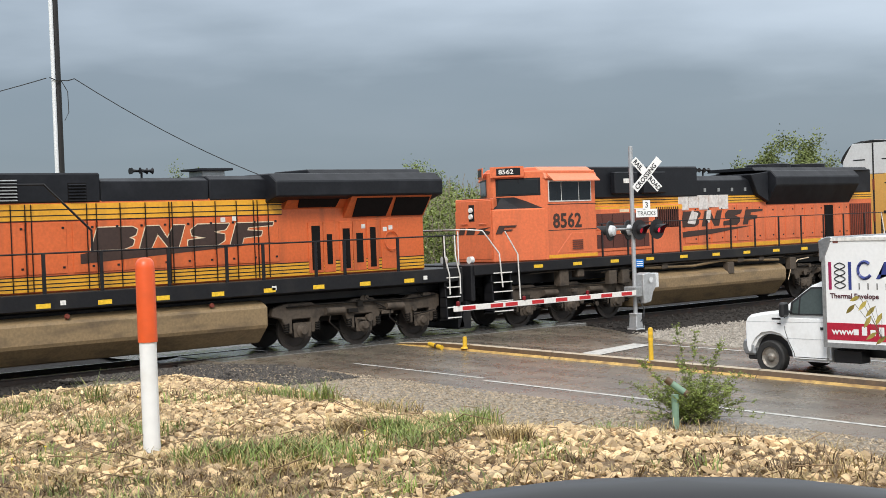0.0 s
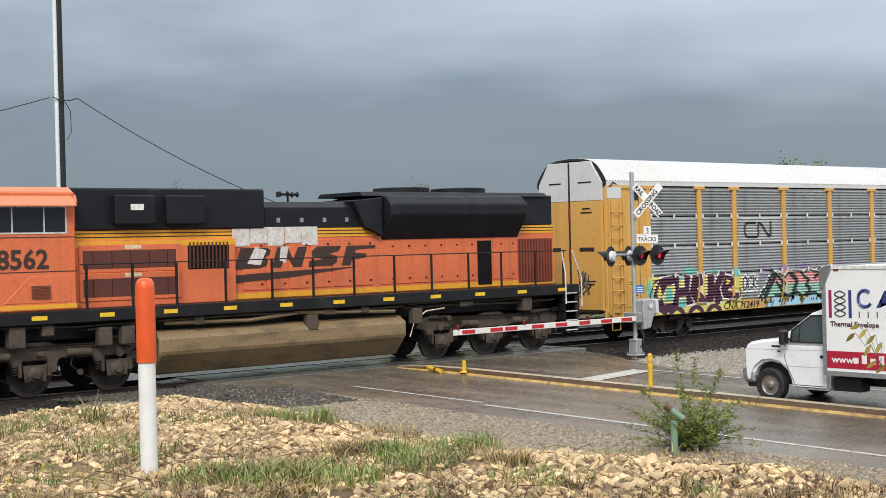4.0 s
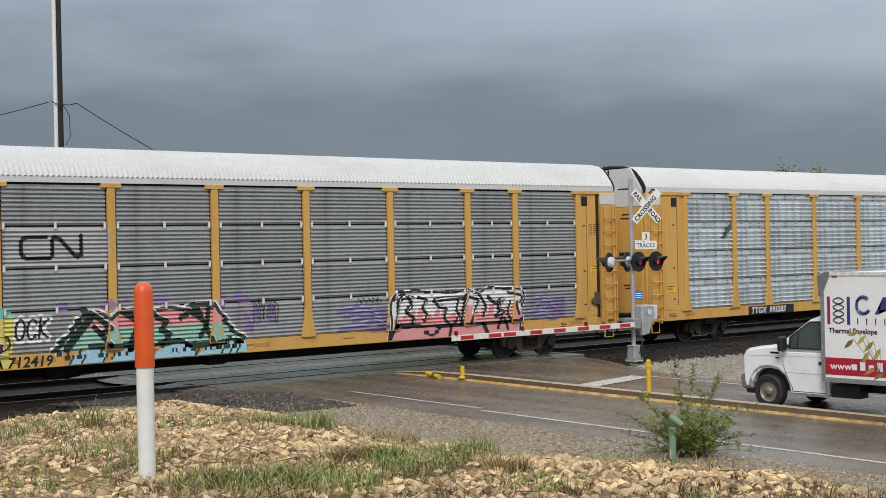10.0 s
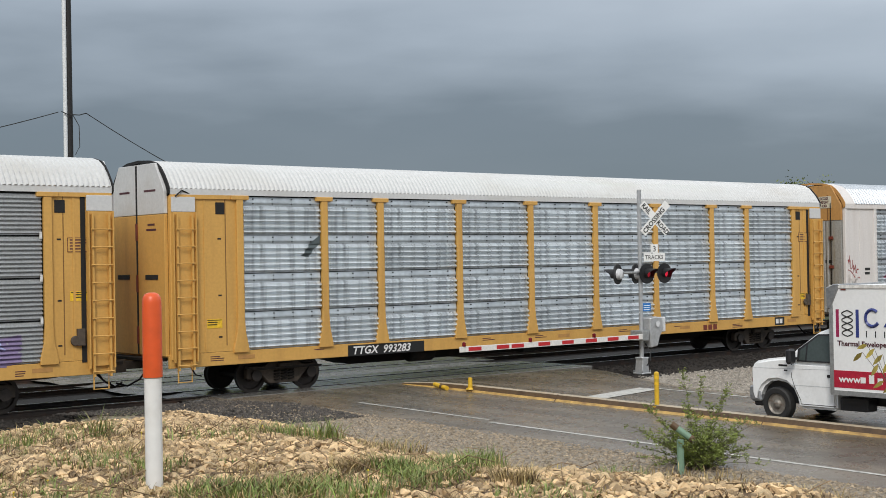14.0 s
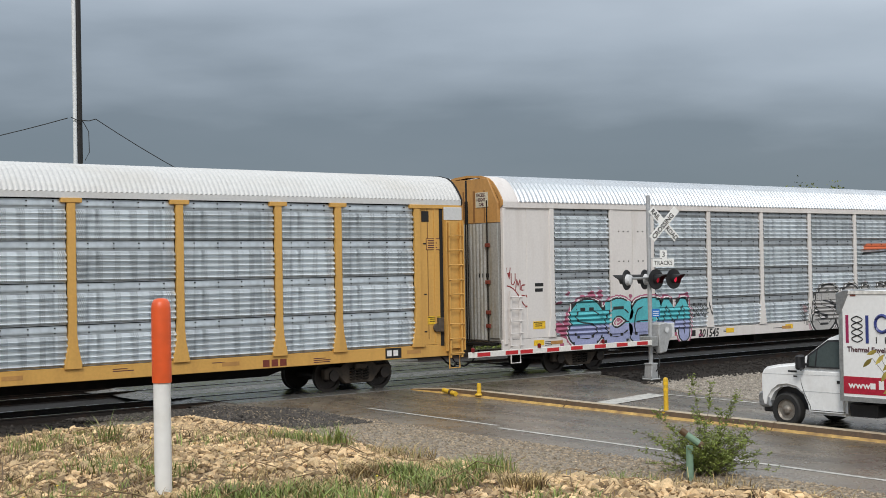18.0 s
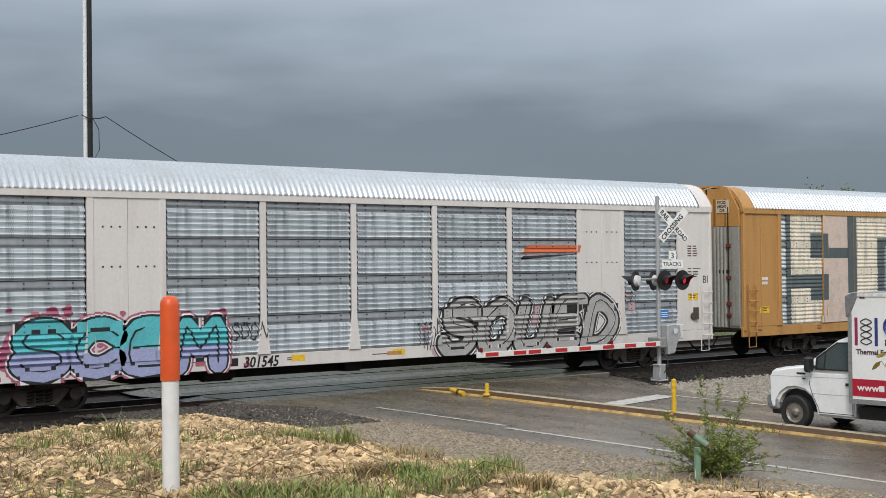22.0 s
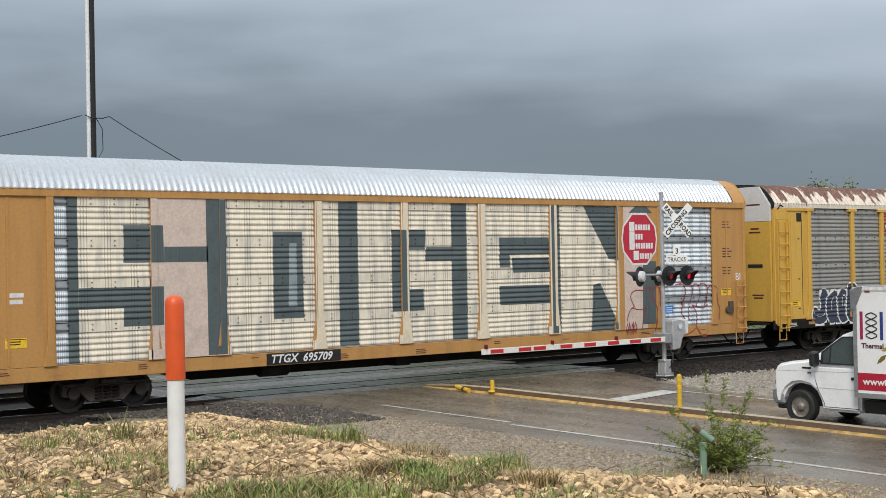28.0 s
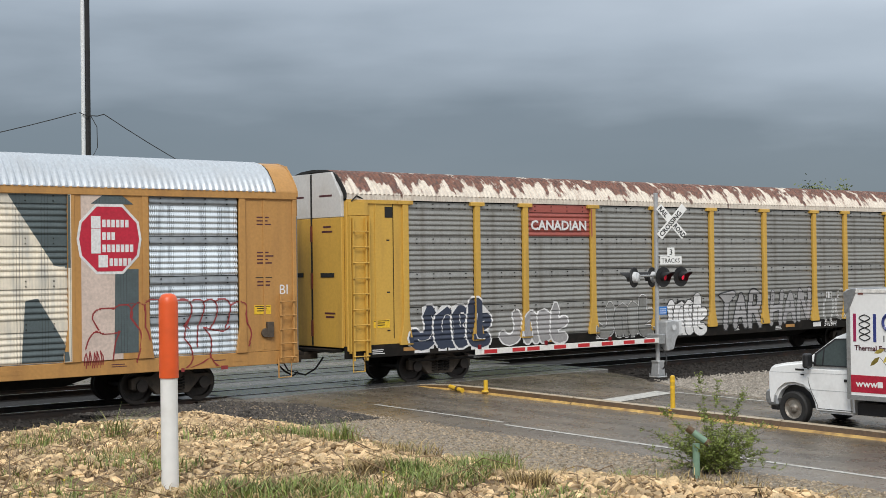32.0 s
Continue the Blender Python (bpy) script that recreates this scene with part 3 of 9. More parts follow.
BAYS = [1.99, 4.62, 6.51, 9.36, 12.21, 15.01, 17.84, 20.71, 22.61, 25.31]
BODY = 26.94
SIDE = 1.52
ROOF_PROFILE = [(-1.53, 5.1), (-1.53, 5.24), (-1.52, 5.26), (-1.45, 5.4), (-1.3, 5.62), (-1.13, 5.82), (-0.95, 5.95), (-0.6, 6.04), (0, 6.08), (0.6, 6.04), (0.95, 5.95), (1.13, 5.82), (1.3, 5.62), (1.45, 5.4), (1.52, 5.26), (1.53, 5.24), (1.53, 5.1)]
SPINNERS = []
SEAM = surf("shadowed seam", (0.2, 0.1, 0.03), 0.6)


def wheelset(parent, x, r, gauge=0.74):
    """An axle with its two wheels; it turns about its own middle."""
    key = ("wheelset", r)
    if key not in MADE:
        s = Shape()
        s.tube([(0, -gauge - 0.25, 0), (0, gauge + 0.25, 0)], 0.085, 10)
        for sgn in (-1, 1):
            prof = [(-0.075, r * 0.35), (-0.075, r * 0.86), (-0.07, r), (0.05, r * 0.995), (0.065, r + 0.03), (0.085, r + 0.03), (0.085, r * 0.86), (0.03, r * 0.8), (0.03, r * 0.4), (0.085, r * 0.34)]
            s.lathe([(sgn * a, b) for a, b in prof], (0, sgn * gauge, 0), "y", 32)
            for k in range(6):
                a = k * math.pi / 3
                s.lathe([(-0.03, 0.025), (0.03, 0.025)], (0.2 * r / 0.42 * math.cos(a) * 0.55, sgn * (gauge + 0.06), 0.2 * r / 0.42 * math.sin(a) * 0.55), "y", 8)
        MADE[key] = s.data("wheelset", wheel_steel, smooth=True)
        ring = Shape()
        for y in (-gauge - 0.078, gauge + 0.078):
            ring.lathe([(-0.004, r * 0.91), (-0.004, r * 1.001), (0.004, r * 1.001), (0.004, r * 0.91)], (0, y, 0), "y", 32, False)
        MADE[("ring", r)] = ring.data("rim", tread_steel, smooth=True)
    o = new("wheelset", MADE[key])
    o.parent = parent
    rim = new("rim", MADE[("ring", r)])
    rim.parent = o
    tagged(rim, "polished rim faces")
    tagged(o, "axle with two brown steel wheels")
    SPINNERS.append((o, x, r))
    return o


def freight_truck(car, x):
    """A three-piece freight bogie."""
    for side in (-1, 1):
        y = side * 0.98
        s = Shape()
        out = [(-1.13, 0.36), (-1.13, 0.62), (-0.95, 0.68), (-0.62, 0.66), (-0.42, 0.78), (0.42, 0.78), (0.62, 0.66), (0.95, 0.68), (1.13, 0.62), (1.13, 0.36), (0.98, 0.34), (0.94, 0.46), (0.74, 0.5), (0.44, 0.2), (-0.44, 0.2), (-0.74, 0.5), (-0.94, 0.46), (-0.98, 0.34)]
        s.prism([(x + a, b) for a, b in out], y - 0.09, y + 0.09, "y")
        f = s.part("truck_frame", truck_grime, car, "greasy brown cast side frame", bevel=0.02)
        for k in (-0.22, 0.0, 0.22):
            pts = [(x + k + 0.085 * math.cos(a), y + side * -0.02 + 0.085 * math.sin(a) - 0.1, 0.26 + 0.36 * a / (2 * math.pi * 5)) for a in np.linspace(0, 2 * math.pi * 5, 41)]
            Shape().tube(pts, 0.02, 5).part("spring", under_dark, f, "coil spring")
        for k in (-0.86, 0.86):
            Shape().lathe([(-0.12, 0.15), (0.09, 0.15), (0.12, 0.1)], (x + k, y - 0.03, 0.44), "y", 14).part("axle_box", wheel_steel, f, "round bearing cap")
    Shape().prism([(-0.85, 0.42), (0.85, 0.42), (1.2, 0.62), (1.2, 0.74), (-1.2, 0.74), (-1.2, 0.62)], x - 0.2, x + 0.2).part("bolster", truck_grime, car, bevel=0.02)
    for k in (-0.86, 0.86):
        wheelset(car, x + k, 0.42)


def coupler(car, x, way, z=0.86):
    s = Shape()
    s.box(min(x, x + way * 0.75), max(x, x + way * 0.75), -0.09, 0.09, z - 0.1, z + 0.1)
    c = x + way * 0.75
    s.prism([(c - way * 0.1, -0.2), (c + way * 0.22, -0.22), (c + way * 0.28, -0.05), (c + way * 0.12, 0.02), (c + way * 0.12, 0.18), (c - way * 0.05, 0.2)], z - 0.16, z + 0.16, "z")
    p = s.part("coupler", truck_grime, car, "rusty knuckle coupler", bevel=0.015)
    hose = [(x, -0.35, z - 0.05), (x + way * 0.3, -0.4, z - 0.35), (x + way * 0.6, -0.35, z - 0.5), (x + way * 0.85, -0.2, z - 0.42)]
    Shape().tube(hose, 0.025, 6).part("air_hose", vent_black, p, "black rubber air hose")


# one rib from its foot up: (share of the pitch, share of the depth)
WAVES = {False: ((0.0, 0.0), (0.26, 1.0), (0.42, 0.96), (0.86, 0.2)), True: ((0.0, 0.0), (0.2, 0.75), (0.36, 1.0), (0.5, 0.9), (0.74, 0.35), (0.92, 0.03))}
WAVES["soft"] = WAVES[True]


def rib_wave(z, ribs, depth, kind):
    k = z * ribs + 1e-9
    t = k - math.floor(k)
    knots = WAVES[kind] + ((1.0, 0.0),)
    for (a, p), (b, q) in zip(knots, knots[1:]):
        if t <= b:
            return depth * (p + (q - p) * (t - a) / (b - a))
    return 0.0


def rib_rows(h, ribs, margin, kind):
    return sorted({0.0, margin, h - margin, h, *[margin + (h - 2 * margin) * (i + t) / ribs for i in range(ribs) for t, _ in WAVES[kind]]})


def rib_out(z, h, ribs, depth, margin, kind):
    return rib_wave((z - margin) / (h - 2 * margin), ribs, depth, kind) if margin < z < h - margin - 1e-6 else 0.0


# height of a sheet, ribs, depth, plain margin; the banded kind has a flat strap over five broad ribs
KIND = {False: (0.945, 9, 0.055, 0.02), True: (0.74, 5, 0.08, 0.015), "soft": (0.74, 5, 0.03, 0.015)}


def panel_mesh(key, w, h, ribs, depth, mat, margin=0.04, kind=False):
    """A ribbed side sheet, lower left corner at the origin, facing -y."""
    name = ("panel", key, round(w, 2), round(h, 2))
    if name in MADE:
        return MADE[name]
    prof = [(z, rib_out(z, h, ribs, depth, margin, kind)) for z in rib_rows(h, ribs, margin, kind)]
    n = len(prof)
    me = bpy.data.meshes.new("side_panel")
    me.from_pydata([(x, -d, z) for x in (0.0, w) for z, d in prof], [], [(i, n + i, n + i + 1, i + 1) for i in range(n - 1)])
    me.materials.append(mat)
    MADE[name] = me
    return me


def ladder(parent, x, y, z0, z1, w, mat, facing="-y", step=0.42):
    s = Shape()
    for k in (0, w):
        s.box(x + k - 0.025, x + k + 0.025, y - 0.03, y + 0.03, z0, z1)
    l = s.part("ladder", mat, parent, "side ladder")
    n = int((z1 - z0 - 0.15) / step)
    for i in range(n + 1):
        z = z0 + 0.12 + i * step
        Shape().tube([(x - 0.06, y - 0.05, z), (x + w + 0.06, y - 0.05, z)], 0.018, 6).part("rung", mat, l)
    return l


def arch(crown):
    """The roof's section, its arch lowered or raised."""
    return [(y, z if z < 5.25 else 5.24 + (z - 5.24) * crown) for y, z in ROOF_PROFILE]


def car_roof(car, mat, label, pitch, depth, crown, cap=None):
    """An arched roof with ribs across it, between plain painted end caps where the car has them."""
    prof = arch(crown)
    m = len(prof)
    a, b = (0.62, BODY - 0.62) if cap else (0.0, BODY)
    n = int((b - a) / pitch)
    xs = [a + (b - a) * (i + t) / n for i in range(n) for t in (0.0, 0.28, 0.55, 0.82)] + [b]
    s = Shape()
    for i, x in enumerate(xs):
        up = depth if i % 4 in (1, 2) else 0.0
        for y, z in prof:
            k = up if z > 5.25 else 0.0
            s.v.append((x, y * (1 + k * 0.65), z + k * min(1.0, (z - 5.2) * 2.2)))
    s.f = [(i * m + k, (i + 1) * m + k, (i + 1) * m + k + 1, i * m + k + 1) for i in range(len(xs) - 1) for k in range(m - 1)]
    roof = s.part("roof", mat, car, label)
    if cap:
        for c0, c1 in ((0.0, a), (b, BODY)):
            q = Shape()
            q.v = [(x, y * 1.012, z + 0.02) for x in (c0, c1) for y, z in prof]
            q.f = [(k, m + k, m + k + 1, k + 1) for k in range(m - 1)]
            q.part("roof_end_cap", cap, car, "smooth painted roof end", smooth=True)
        Shape().box(0.0, BODY, -1.556, -1.5, 5.06, 5.25).part("eave", cap, car, "painted eave beam", bevel=0.008)
        drip = Shape()
        for i in range(n):
            x = a + (b - a) * (i + 0.5) / n
            drip.box(x - pitch * 0.3, x + pitch * 0.3, -1.575, -1.54, 5.235, 5.26)
        tagged(drip.part("drip_edge", mat, car, "scalloped roof edge"), kind="stuff")
    return roof


def autorack(x0, label, paint, panel_mat, roof_mat, roof_label, flush, end_top, sill_mat=None, banded=None, roof=(0.135, 0.04, 0.9)):
    """A covered car carrier 27 m long. flush: smooth outer posts and two blank bays."""
    car = thing("autorack_car", label, "rail car", (x0, 0, 0), "cars of the freight train")
    body = PAINT[paint]
    banded = flush if banded is None else banded
    strap = panel_brown if panel_mat is panel_brown else strap_grey if flush else strap_pale
    # frame
    s = Shape()
    s.prism([(-1.5, 0.8), (-1.5, 1.14), (1.5, 1.14), (1.5, 0.8), (1.42, 0.8), (1.42, 1.06), (-1.42, 1.06), (-1.42, 0.8)], -0.05, BODY + 0.05)
    s.part("side_sill", sill_mat or body, car, "painted side sill", bevel=0.01)
    Shape().prism([(5.0, 0.82), (6.2, 0.5), (21.0, 0.5), (22.2, 0.82), (22.2, 1.0), (5.0, 1.0)], -0.42, 0.42, "y").part("centre_sill", under_dark, car, "dark fish-belly centre sill")
    for k in np.arange(6.6, 21, 1.45):
        Shape().prism([(-1.4, 0.84), (1.4, 0.84), (1.4, 1.05), (-1.4, 1.05)], k, k + 0.12).part("cross_bearer", under_dark, car)
    Shape().box(0.02, BODY - 0.02, -1.44, 1.44, 1.06, 1.12).part("deck", under_dark, car)
    # black solid in place of the unlit inside, seen only through the joints
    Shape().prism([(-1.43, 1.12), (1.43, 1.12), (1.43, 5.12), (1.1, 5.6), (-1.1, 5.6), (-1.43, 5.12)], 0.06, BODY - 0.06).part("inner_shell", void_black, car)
    # the far side, plain ribs
    s = Shape()
    for i in range(49):
        z = 1.14 + 3.96 * i / 48
        s.v += [(0.3, 1.5 + 0.03 * (i % 2), z), (BODY - 0.3, 1.5 + 0.03 * (i % 2), z)]
    s.f = [(2 * i, 2 * i + 1, 2 * i + 3, 2 * i + 2) for i in range(48)]
    s.part("far_side", panel_mat, car, "ribbed side sheets")
    for b in BAYS:
        Shape().box(b - 0.1, b + 0.1, 1.52, 1.58, 1.14, 5.1).part("post", body, car)
    car_roof(car, roof_mat, roof_label, *roof, body if flush else None)
    crown = roof[2]
    peak = 5.24 + 0.74 * crown
    # side panels, four high
    for i, (a, b) in enumerate(zip(BAYS, BAYS[1:])):
        w = b - a
        if flush and i in (1, 7):
            for k in range(2):
                Shape().box(a + 0.06 + k * (w / 2 - 0.03), a + w / 2 + 0.02 + k * (w / 2 - 0.05), -SIDE, -1.47, 1.15, 5.08).part("blank_panel", body, car, "smooth painted panel", bevel=0.008)
            continue
        if banded:
            me = panel_mesh("f" + panel_mat.name + str(banded), w - 0.25, *KIND[banded][:3], panel_mat, KIND[banded][3], banded)
            st = panel_mesh("strap" + strap.name, w - 0.25, 0.22, 1, 0.03, strap, 0.02)
            for k in range(4):
                for mesh, dz, nm in ((me, 0.0, "side_panel"), (st, 0.745, "strap")):
                    o = new(nm, mesh)
                    o.parent, o.location = car, (a + 0.125, -1.462, 1.15 + k * 0.985 + dz)
                rv = ("rivets", round(w, 2))
                if rv not in MADE:
                    q = Shape()
                    for xx in np.linspace(0.3, w - 0.55, max(3, int(w / 0.62))):
                        for zz in (0.05, 0.17):
                            q.box(xx - 0.014, xx + 0.014, -0.05, -0.02, zz - 0.014, zz + 0.014)
                    MADE[rv] = q.data("rivets", under_dark)
                o = new("rivets", MADE[rv])
                o.parent, o.location = car, (a + 0.125, -1.462, 1.15 + k * 0.985 + 0.745)
                tagged(o, "dark rivet heads along the strap", kind="stuff")
        else:
            me = panel_mesh("p" + panel_mat.name, w - 0.28, *KIND[False][:3], panel_mat, KIND[False][3])
            for k in range(4):
                o = new("side_panel", me)
                o.parent, o.location = car, (a + 0.14, -1.468, 1.15 + k * 0.985)
                for xx in (a + 0.17, (a + b) / 2, b - 0.17):
                    if k < 3:
                        c = ("clip",)
                        if c not in MADE:
                            MADE[c] = Shape().box(-0.03, 0.03, -0.04, 0.0, -0.08, 0.08).data("clip", clip_white, 0.008)
                        q = new("clip", MADE[c])
                        q.parent, q.location = car, (xx, -1.51, 2.115 + k * 0.985)
    # posts
    for b in BAYS:
        s = Shape()
        if flush:
            if b in (BAYS[0], BAYS[-1]):
                s.prism([(b - 0.09, 5.1), (b + 0.09, 5.1), (b + 0.09, 1.8), (b + 0.12, 1.14), (b - 0.2, 1.14), (b - 0.09, 1.8)], -1.545, -1.46, "y")
            else:
                s.prism([(b - 0.085, 5.1), (b + 0.085, 5.1), (b + 0.085, 2.0), (b + 0.2, 1.14), (b - 0.2, 1.14), (b - 0.085, 2.0)], -1.54, -1.46, "y")
        else:
            s.prism([(b - 0.1, 5.0), (b + 0.1, 5.0), (b + 0.1, 1.95), (b + 0.13, 1.6), (b + 0.22, 1.2), (b + 0.22, 1.1), (b - 0.22, 1.1), (b - 0.22, 1.2), (b - 0.13, 1.6), (b - 0.1, 1.95)], -1.56, -1.46, "y")
            s.box(b - 0.26, b + 0.26, -1.575, -1.46, 4.99, 5.1)
        s.part("post", body, car, bevel=0.008)
    # ends of the sides
    for a, b, way in ((0.0, BAYS[0], 1), (BAYS[-1], BODY, -1)):
        Shape().box(a + 0.08, b - 0.08, -1.5, -1.46, 1.15, 5.08).part("corner_panel", body, car, "flat painted corner sheet")
        edge = a + 0.95 if way > 0 else b - 0.95
        s = Shape()
        s.box(min(edge, edge + way * 0.06), max(edge, edge + way * 0.06), -1.515, -1.49, 1.2, 5.05)
        s.box(a + 0.1, b - 0.1, -1.54, -1.46, 5.0 if not flush else 5.05, 5.1)
        s.part("corner_trim", body, car)
        if not flush:
            vx = 1.3 if way > 0 else BODY - 1.45
            Shape().box(vx, vx + 0.26, -1.512, -1.49, 4.62, 4.92).part("vent", void_black, car, "small dark vent", bevel=0.004)
            for zz in (3.98, 2.55, 1.5):
                Shape().box(vx + 0.05, vx + 0.15, -1.506, -1.49, zz, zz + 0.04).part("slot", void_black, car)
            Shape().box(b - 0.42 if way > 0 else a + 0.38, b - 0.4 if way > 0 else a + 0.4, -1.508, -1.49, 1.3, 5.0).part("panel_seam", sill_mat or SEAM, car)
        corner = 0.06 if way > 0 else BODY - 0.06
        Shape().box(corner - 0.06, corner + 0.06, -1.54, -1.4, 1.0, 5.1).part("corner_post", body, car, bevel=0.02)
        lx = 0.2 if way > 0 else BODY - 0.62
        if not flush:
            px0 = 0.02 if way > 0 else BODY - 0.68
            plate = Shape().box(px0, px0 + 0.66, -1.575, -1.545, 1.0, 4.66).part("ladder_plate", body, car, "painted plate behind the ladder", bevel=0.006)
            Shape().box(px0, px0 + 0.66, -1.58, -1.545, 4.67, 5.04).part("plate_head", roof_mat if roof_mat is not roof_rust else body, plate, "pale head of the ladder plate", bevel=0.006)
            for xx in (px0, px0 + 0.63):
                Shape().box(xx, xx + 0.03, -1.66, -1.57, 0.95, 4.66).part("plate_flange", body, plate)
            if way < 0:
                Shape().box(px0 - 0.13, px0 - 0.01, -1.512, -1.49, 1.1, 5.0).part("door_gap", void_black, car, "dark gap before the end door")
            else:
                Shape().tube([(px0 + 0.1, -1.6, 5.05), (px0 + 0.3, -1.56, 5.2), (px0 + 0.6, -1.5, 5.1)], 0.02, 5).part("seal", void_black, car)
            lx = px0 + 0.12
            ladder(car, lx, -1.63, 0.75, 4.6, 0.42, body)
        else:
            ladder(car, lx if way > 0 else BODY - 0.55, -1.58, 0.85, 2.6, 0.4, body, step=0.36)
        s = Shape()
        s.tube([(lx + 0.02, -1.55, 0.95), (lx + 0.02, -1.55, 0.45), (lx + 0.4, -1.55, 0.45), (lx + 0.4, -1.55, 0.95)], 0.022, 6)
        s.part("stirrup", body, car, "bent stirrup step")
    # end doors: two leaves with a white or yellow head
    for x, way in ((0.0, -1), (BODY, 1)):
        for y0, y1 in ((-1.42, -0.02), (0.02, 1.42)):
            out = [(y0, 1.1), (y1, 1.1), (y1, 4.62), (y0, 4.62)]
            Shape().prism(out, x - 0.1 * (way < 0), x + 0.1 * (way > 0)).part("end_door", body if not flush else end_top[1], car, "painted end door leaf", bevel=0.01)
            top = [(y0, 4.63), (y1, 4.63), (y1, 5.2 if abs(y1) > 1 else peak), (y1 * 0.68 if abs(y1) > 1 else y1, peak), (y0 * 0.68 if abs(y0) > 1 else y0, peak), (y0, 5.2 if abs(y0) > 1 else peak)]
            Shape().prism(top, x - 0.1 * (way < 0), x + 0.1 * (way > 0)).part("end_door_head", end_top[0], car, "upper end door sheet", bevel=0.01)
        Shape().box(min(x, x + way * 0.112), max(x, x + way * 0.112), -0.035, 0.035, 1.12, peak - 0.02).part("door_seam", void_black, car, "dark seam between the end doors")
        for z in (1.6, 2.9, 4.2):
            Shape().box(min(x, x + way * 0.13), max(x, x + way * 0.13), -0.04, 0.04, z - 0.22, z + 0.22).part("hinge", SOOT_RED, car, "rust-red hinge")
        for y in (-0.75, 0.75):
            Shape().box(min(x, x + way * 0.115), max(x, x + way * 0.115), y - 0.32, y + 0.32, 3.0, 3.12).part("door_slot", void_black, car, "dark locking slot")
        s = Shape()
        rim = [(a, b + 0.02) for a, b in arch(crown)]
        m = len(rim)
        for xx in (x - 0.02, x + 0.02):
            s.v += [(xx + way * 0.02, a * 1.015, b + 0.012) for a, b in rim] + [(xx + way * 0.02, a * 0.95, b - 0.06) for a, b in rim]
        for i in range(m - 1):
            s.f += [(i, i + 1, 2 * m + i + 1, 2 * m + i), (m + i, 3 * m + i, 3 * m + i + 1, m + i + 1), (i, m + i, m + i + 1, i + 1), (2 * m + i, 2 * m + i + 1, 3 * m + i + 1, 3 * m + i)]
        s.part("roof_rim", void_black if not flush else end_top[0], car, "roof end flange")
        coupler(car, x, way)
        Shape().box(min(x, x + way * 0.35), max(x, x + way * 0.35), -1.3, 1.3, 0.98, 1.06).part("end_platform", under_dark, car, bevel=0.01)
    for x in (3.55, 23.55):
        freight_truck(car, x)
    Shape().tube([(2.2, -1.3, 0.7), (2.5, -1.3, 0.62), (4.6, -1.3, 0.62)], 0.03, 6).part("brake_pipe", under_dark, car)
    Shape().lathe([(-0.35, 0.2), (-0.3, 0.24), (0.5, 0.24), (0.55, 0.2)], (8.2, -0.9, 0.72), "x", 16).part("air_tank", under_dark, car, "dark air tank")
    Shape().box(12.2, 12.7, -1.1, -0.7, 0.52, 0.84).part("valve_box", under_dark, car, bevel=0.02)
    return car


SOOT_RED = surf("rust-red steel", (0.17, 0.035, 0.02), 0.6)
CAR_C, CAR_D, CAR_E, CAR_F, CAR_G = 10.46, 38.94, 67.49, 96.11, 124.65
car_c = autorack(CAR_C, "yellow covered car carrier with grey ribbed panels, white roof and graffiti", "yellow", panel_dark, roof_white, "white ribbed arched roof", False, (roof_white, None))
car_d = autorack(CAR_D, "clean yellow covered car carrier with bright zinc panels and white roof", "yellow", panel_bright, roof_white, "white ribbed arched roof", False, (roof_white, None), None, True, (0.135, 0.022, 0.9))
car_e = autorack(CAR_E, "dirty white covered car carrier with blue block graffiti and silver roof", "white", panel_bright, roof_zinc, "silver ribbed arched roof", True, (PAINT["mustard"], panel_brown), None, True, (0.175, 0.045, 0.98))
car_f = autorack(CAR_F, "mustard covered car carrier with huge grey block letters and silver roof", "mustard", panel_bright, roof_zinc, "silver ribbed arched roof", True, (PAINT["mustard"], panel_brown), None, "soft", (0.175, 0.045, 0.98))
car_g = autorack(CAR_G, "lemon-yellow covered car carrier with rusted roof and outline graffiti", "lemon", panel_brown, roof_rust, "white roof streaked with red rust", False, (roof_white, None), under_dark, "soft", (0.15, 0.035, 0.84))


# ---- locomotives ----
decal_cream = surf("cream pinstripe", (0.68, 0.55, 0.38), 0.5)
reflector_yellow = surf("yellow reflective tape", (0.8, 0.5, 0.03), 0.35)
lamp_glass = surf("clear headlight glass", (0.75, 0.75, 0.72), 0.12, vary=0.05)
vent_maroon = surf("sooty maroon louvre", (0.1, 0.028, 0.018), 0.65, vary=0.25, grain=30)
primer_white = surf("patched white primer", (0.62, 0.58, 0.55), 0.55, dirt=(0.35, 0.2, 0.14), dirt_amount=0.5, dirt_scale=3)
mirror_dark = surf("dark cab glass", (0.06, 0.075, 0.072), 0.05, vary=0.1, rough_vary=0.03)


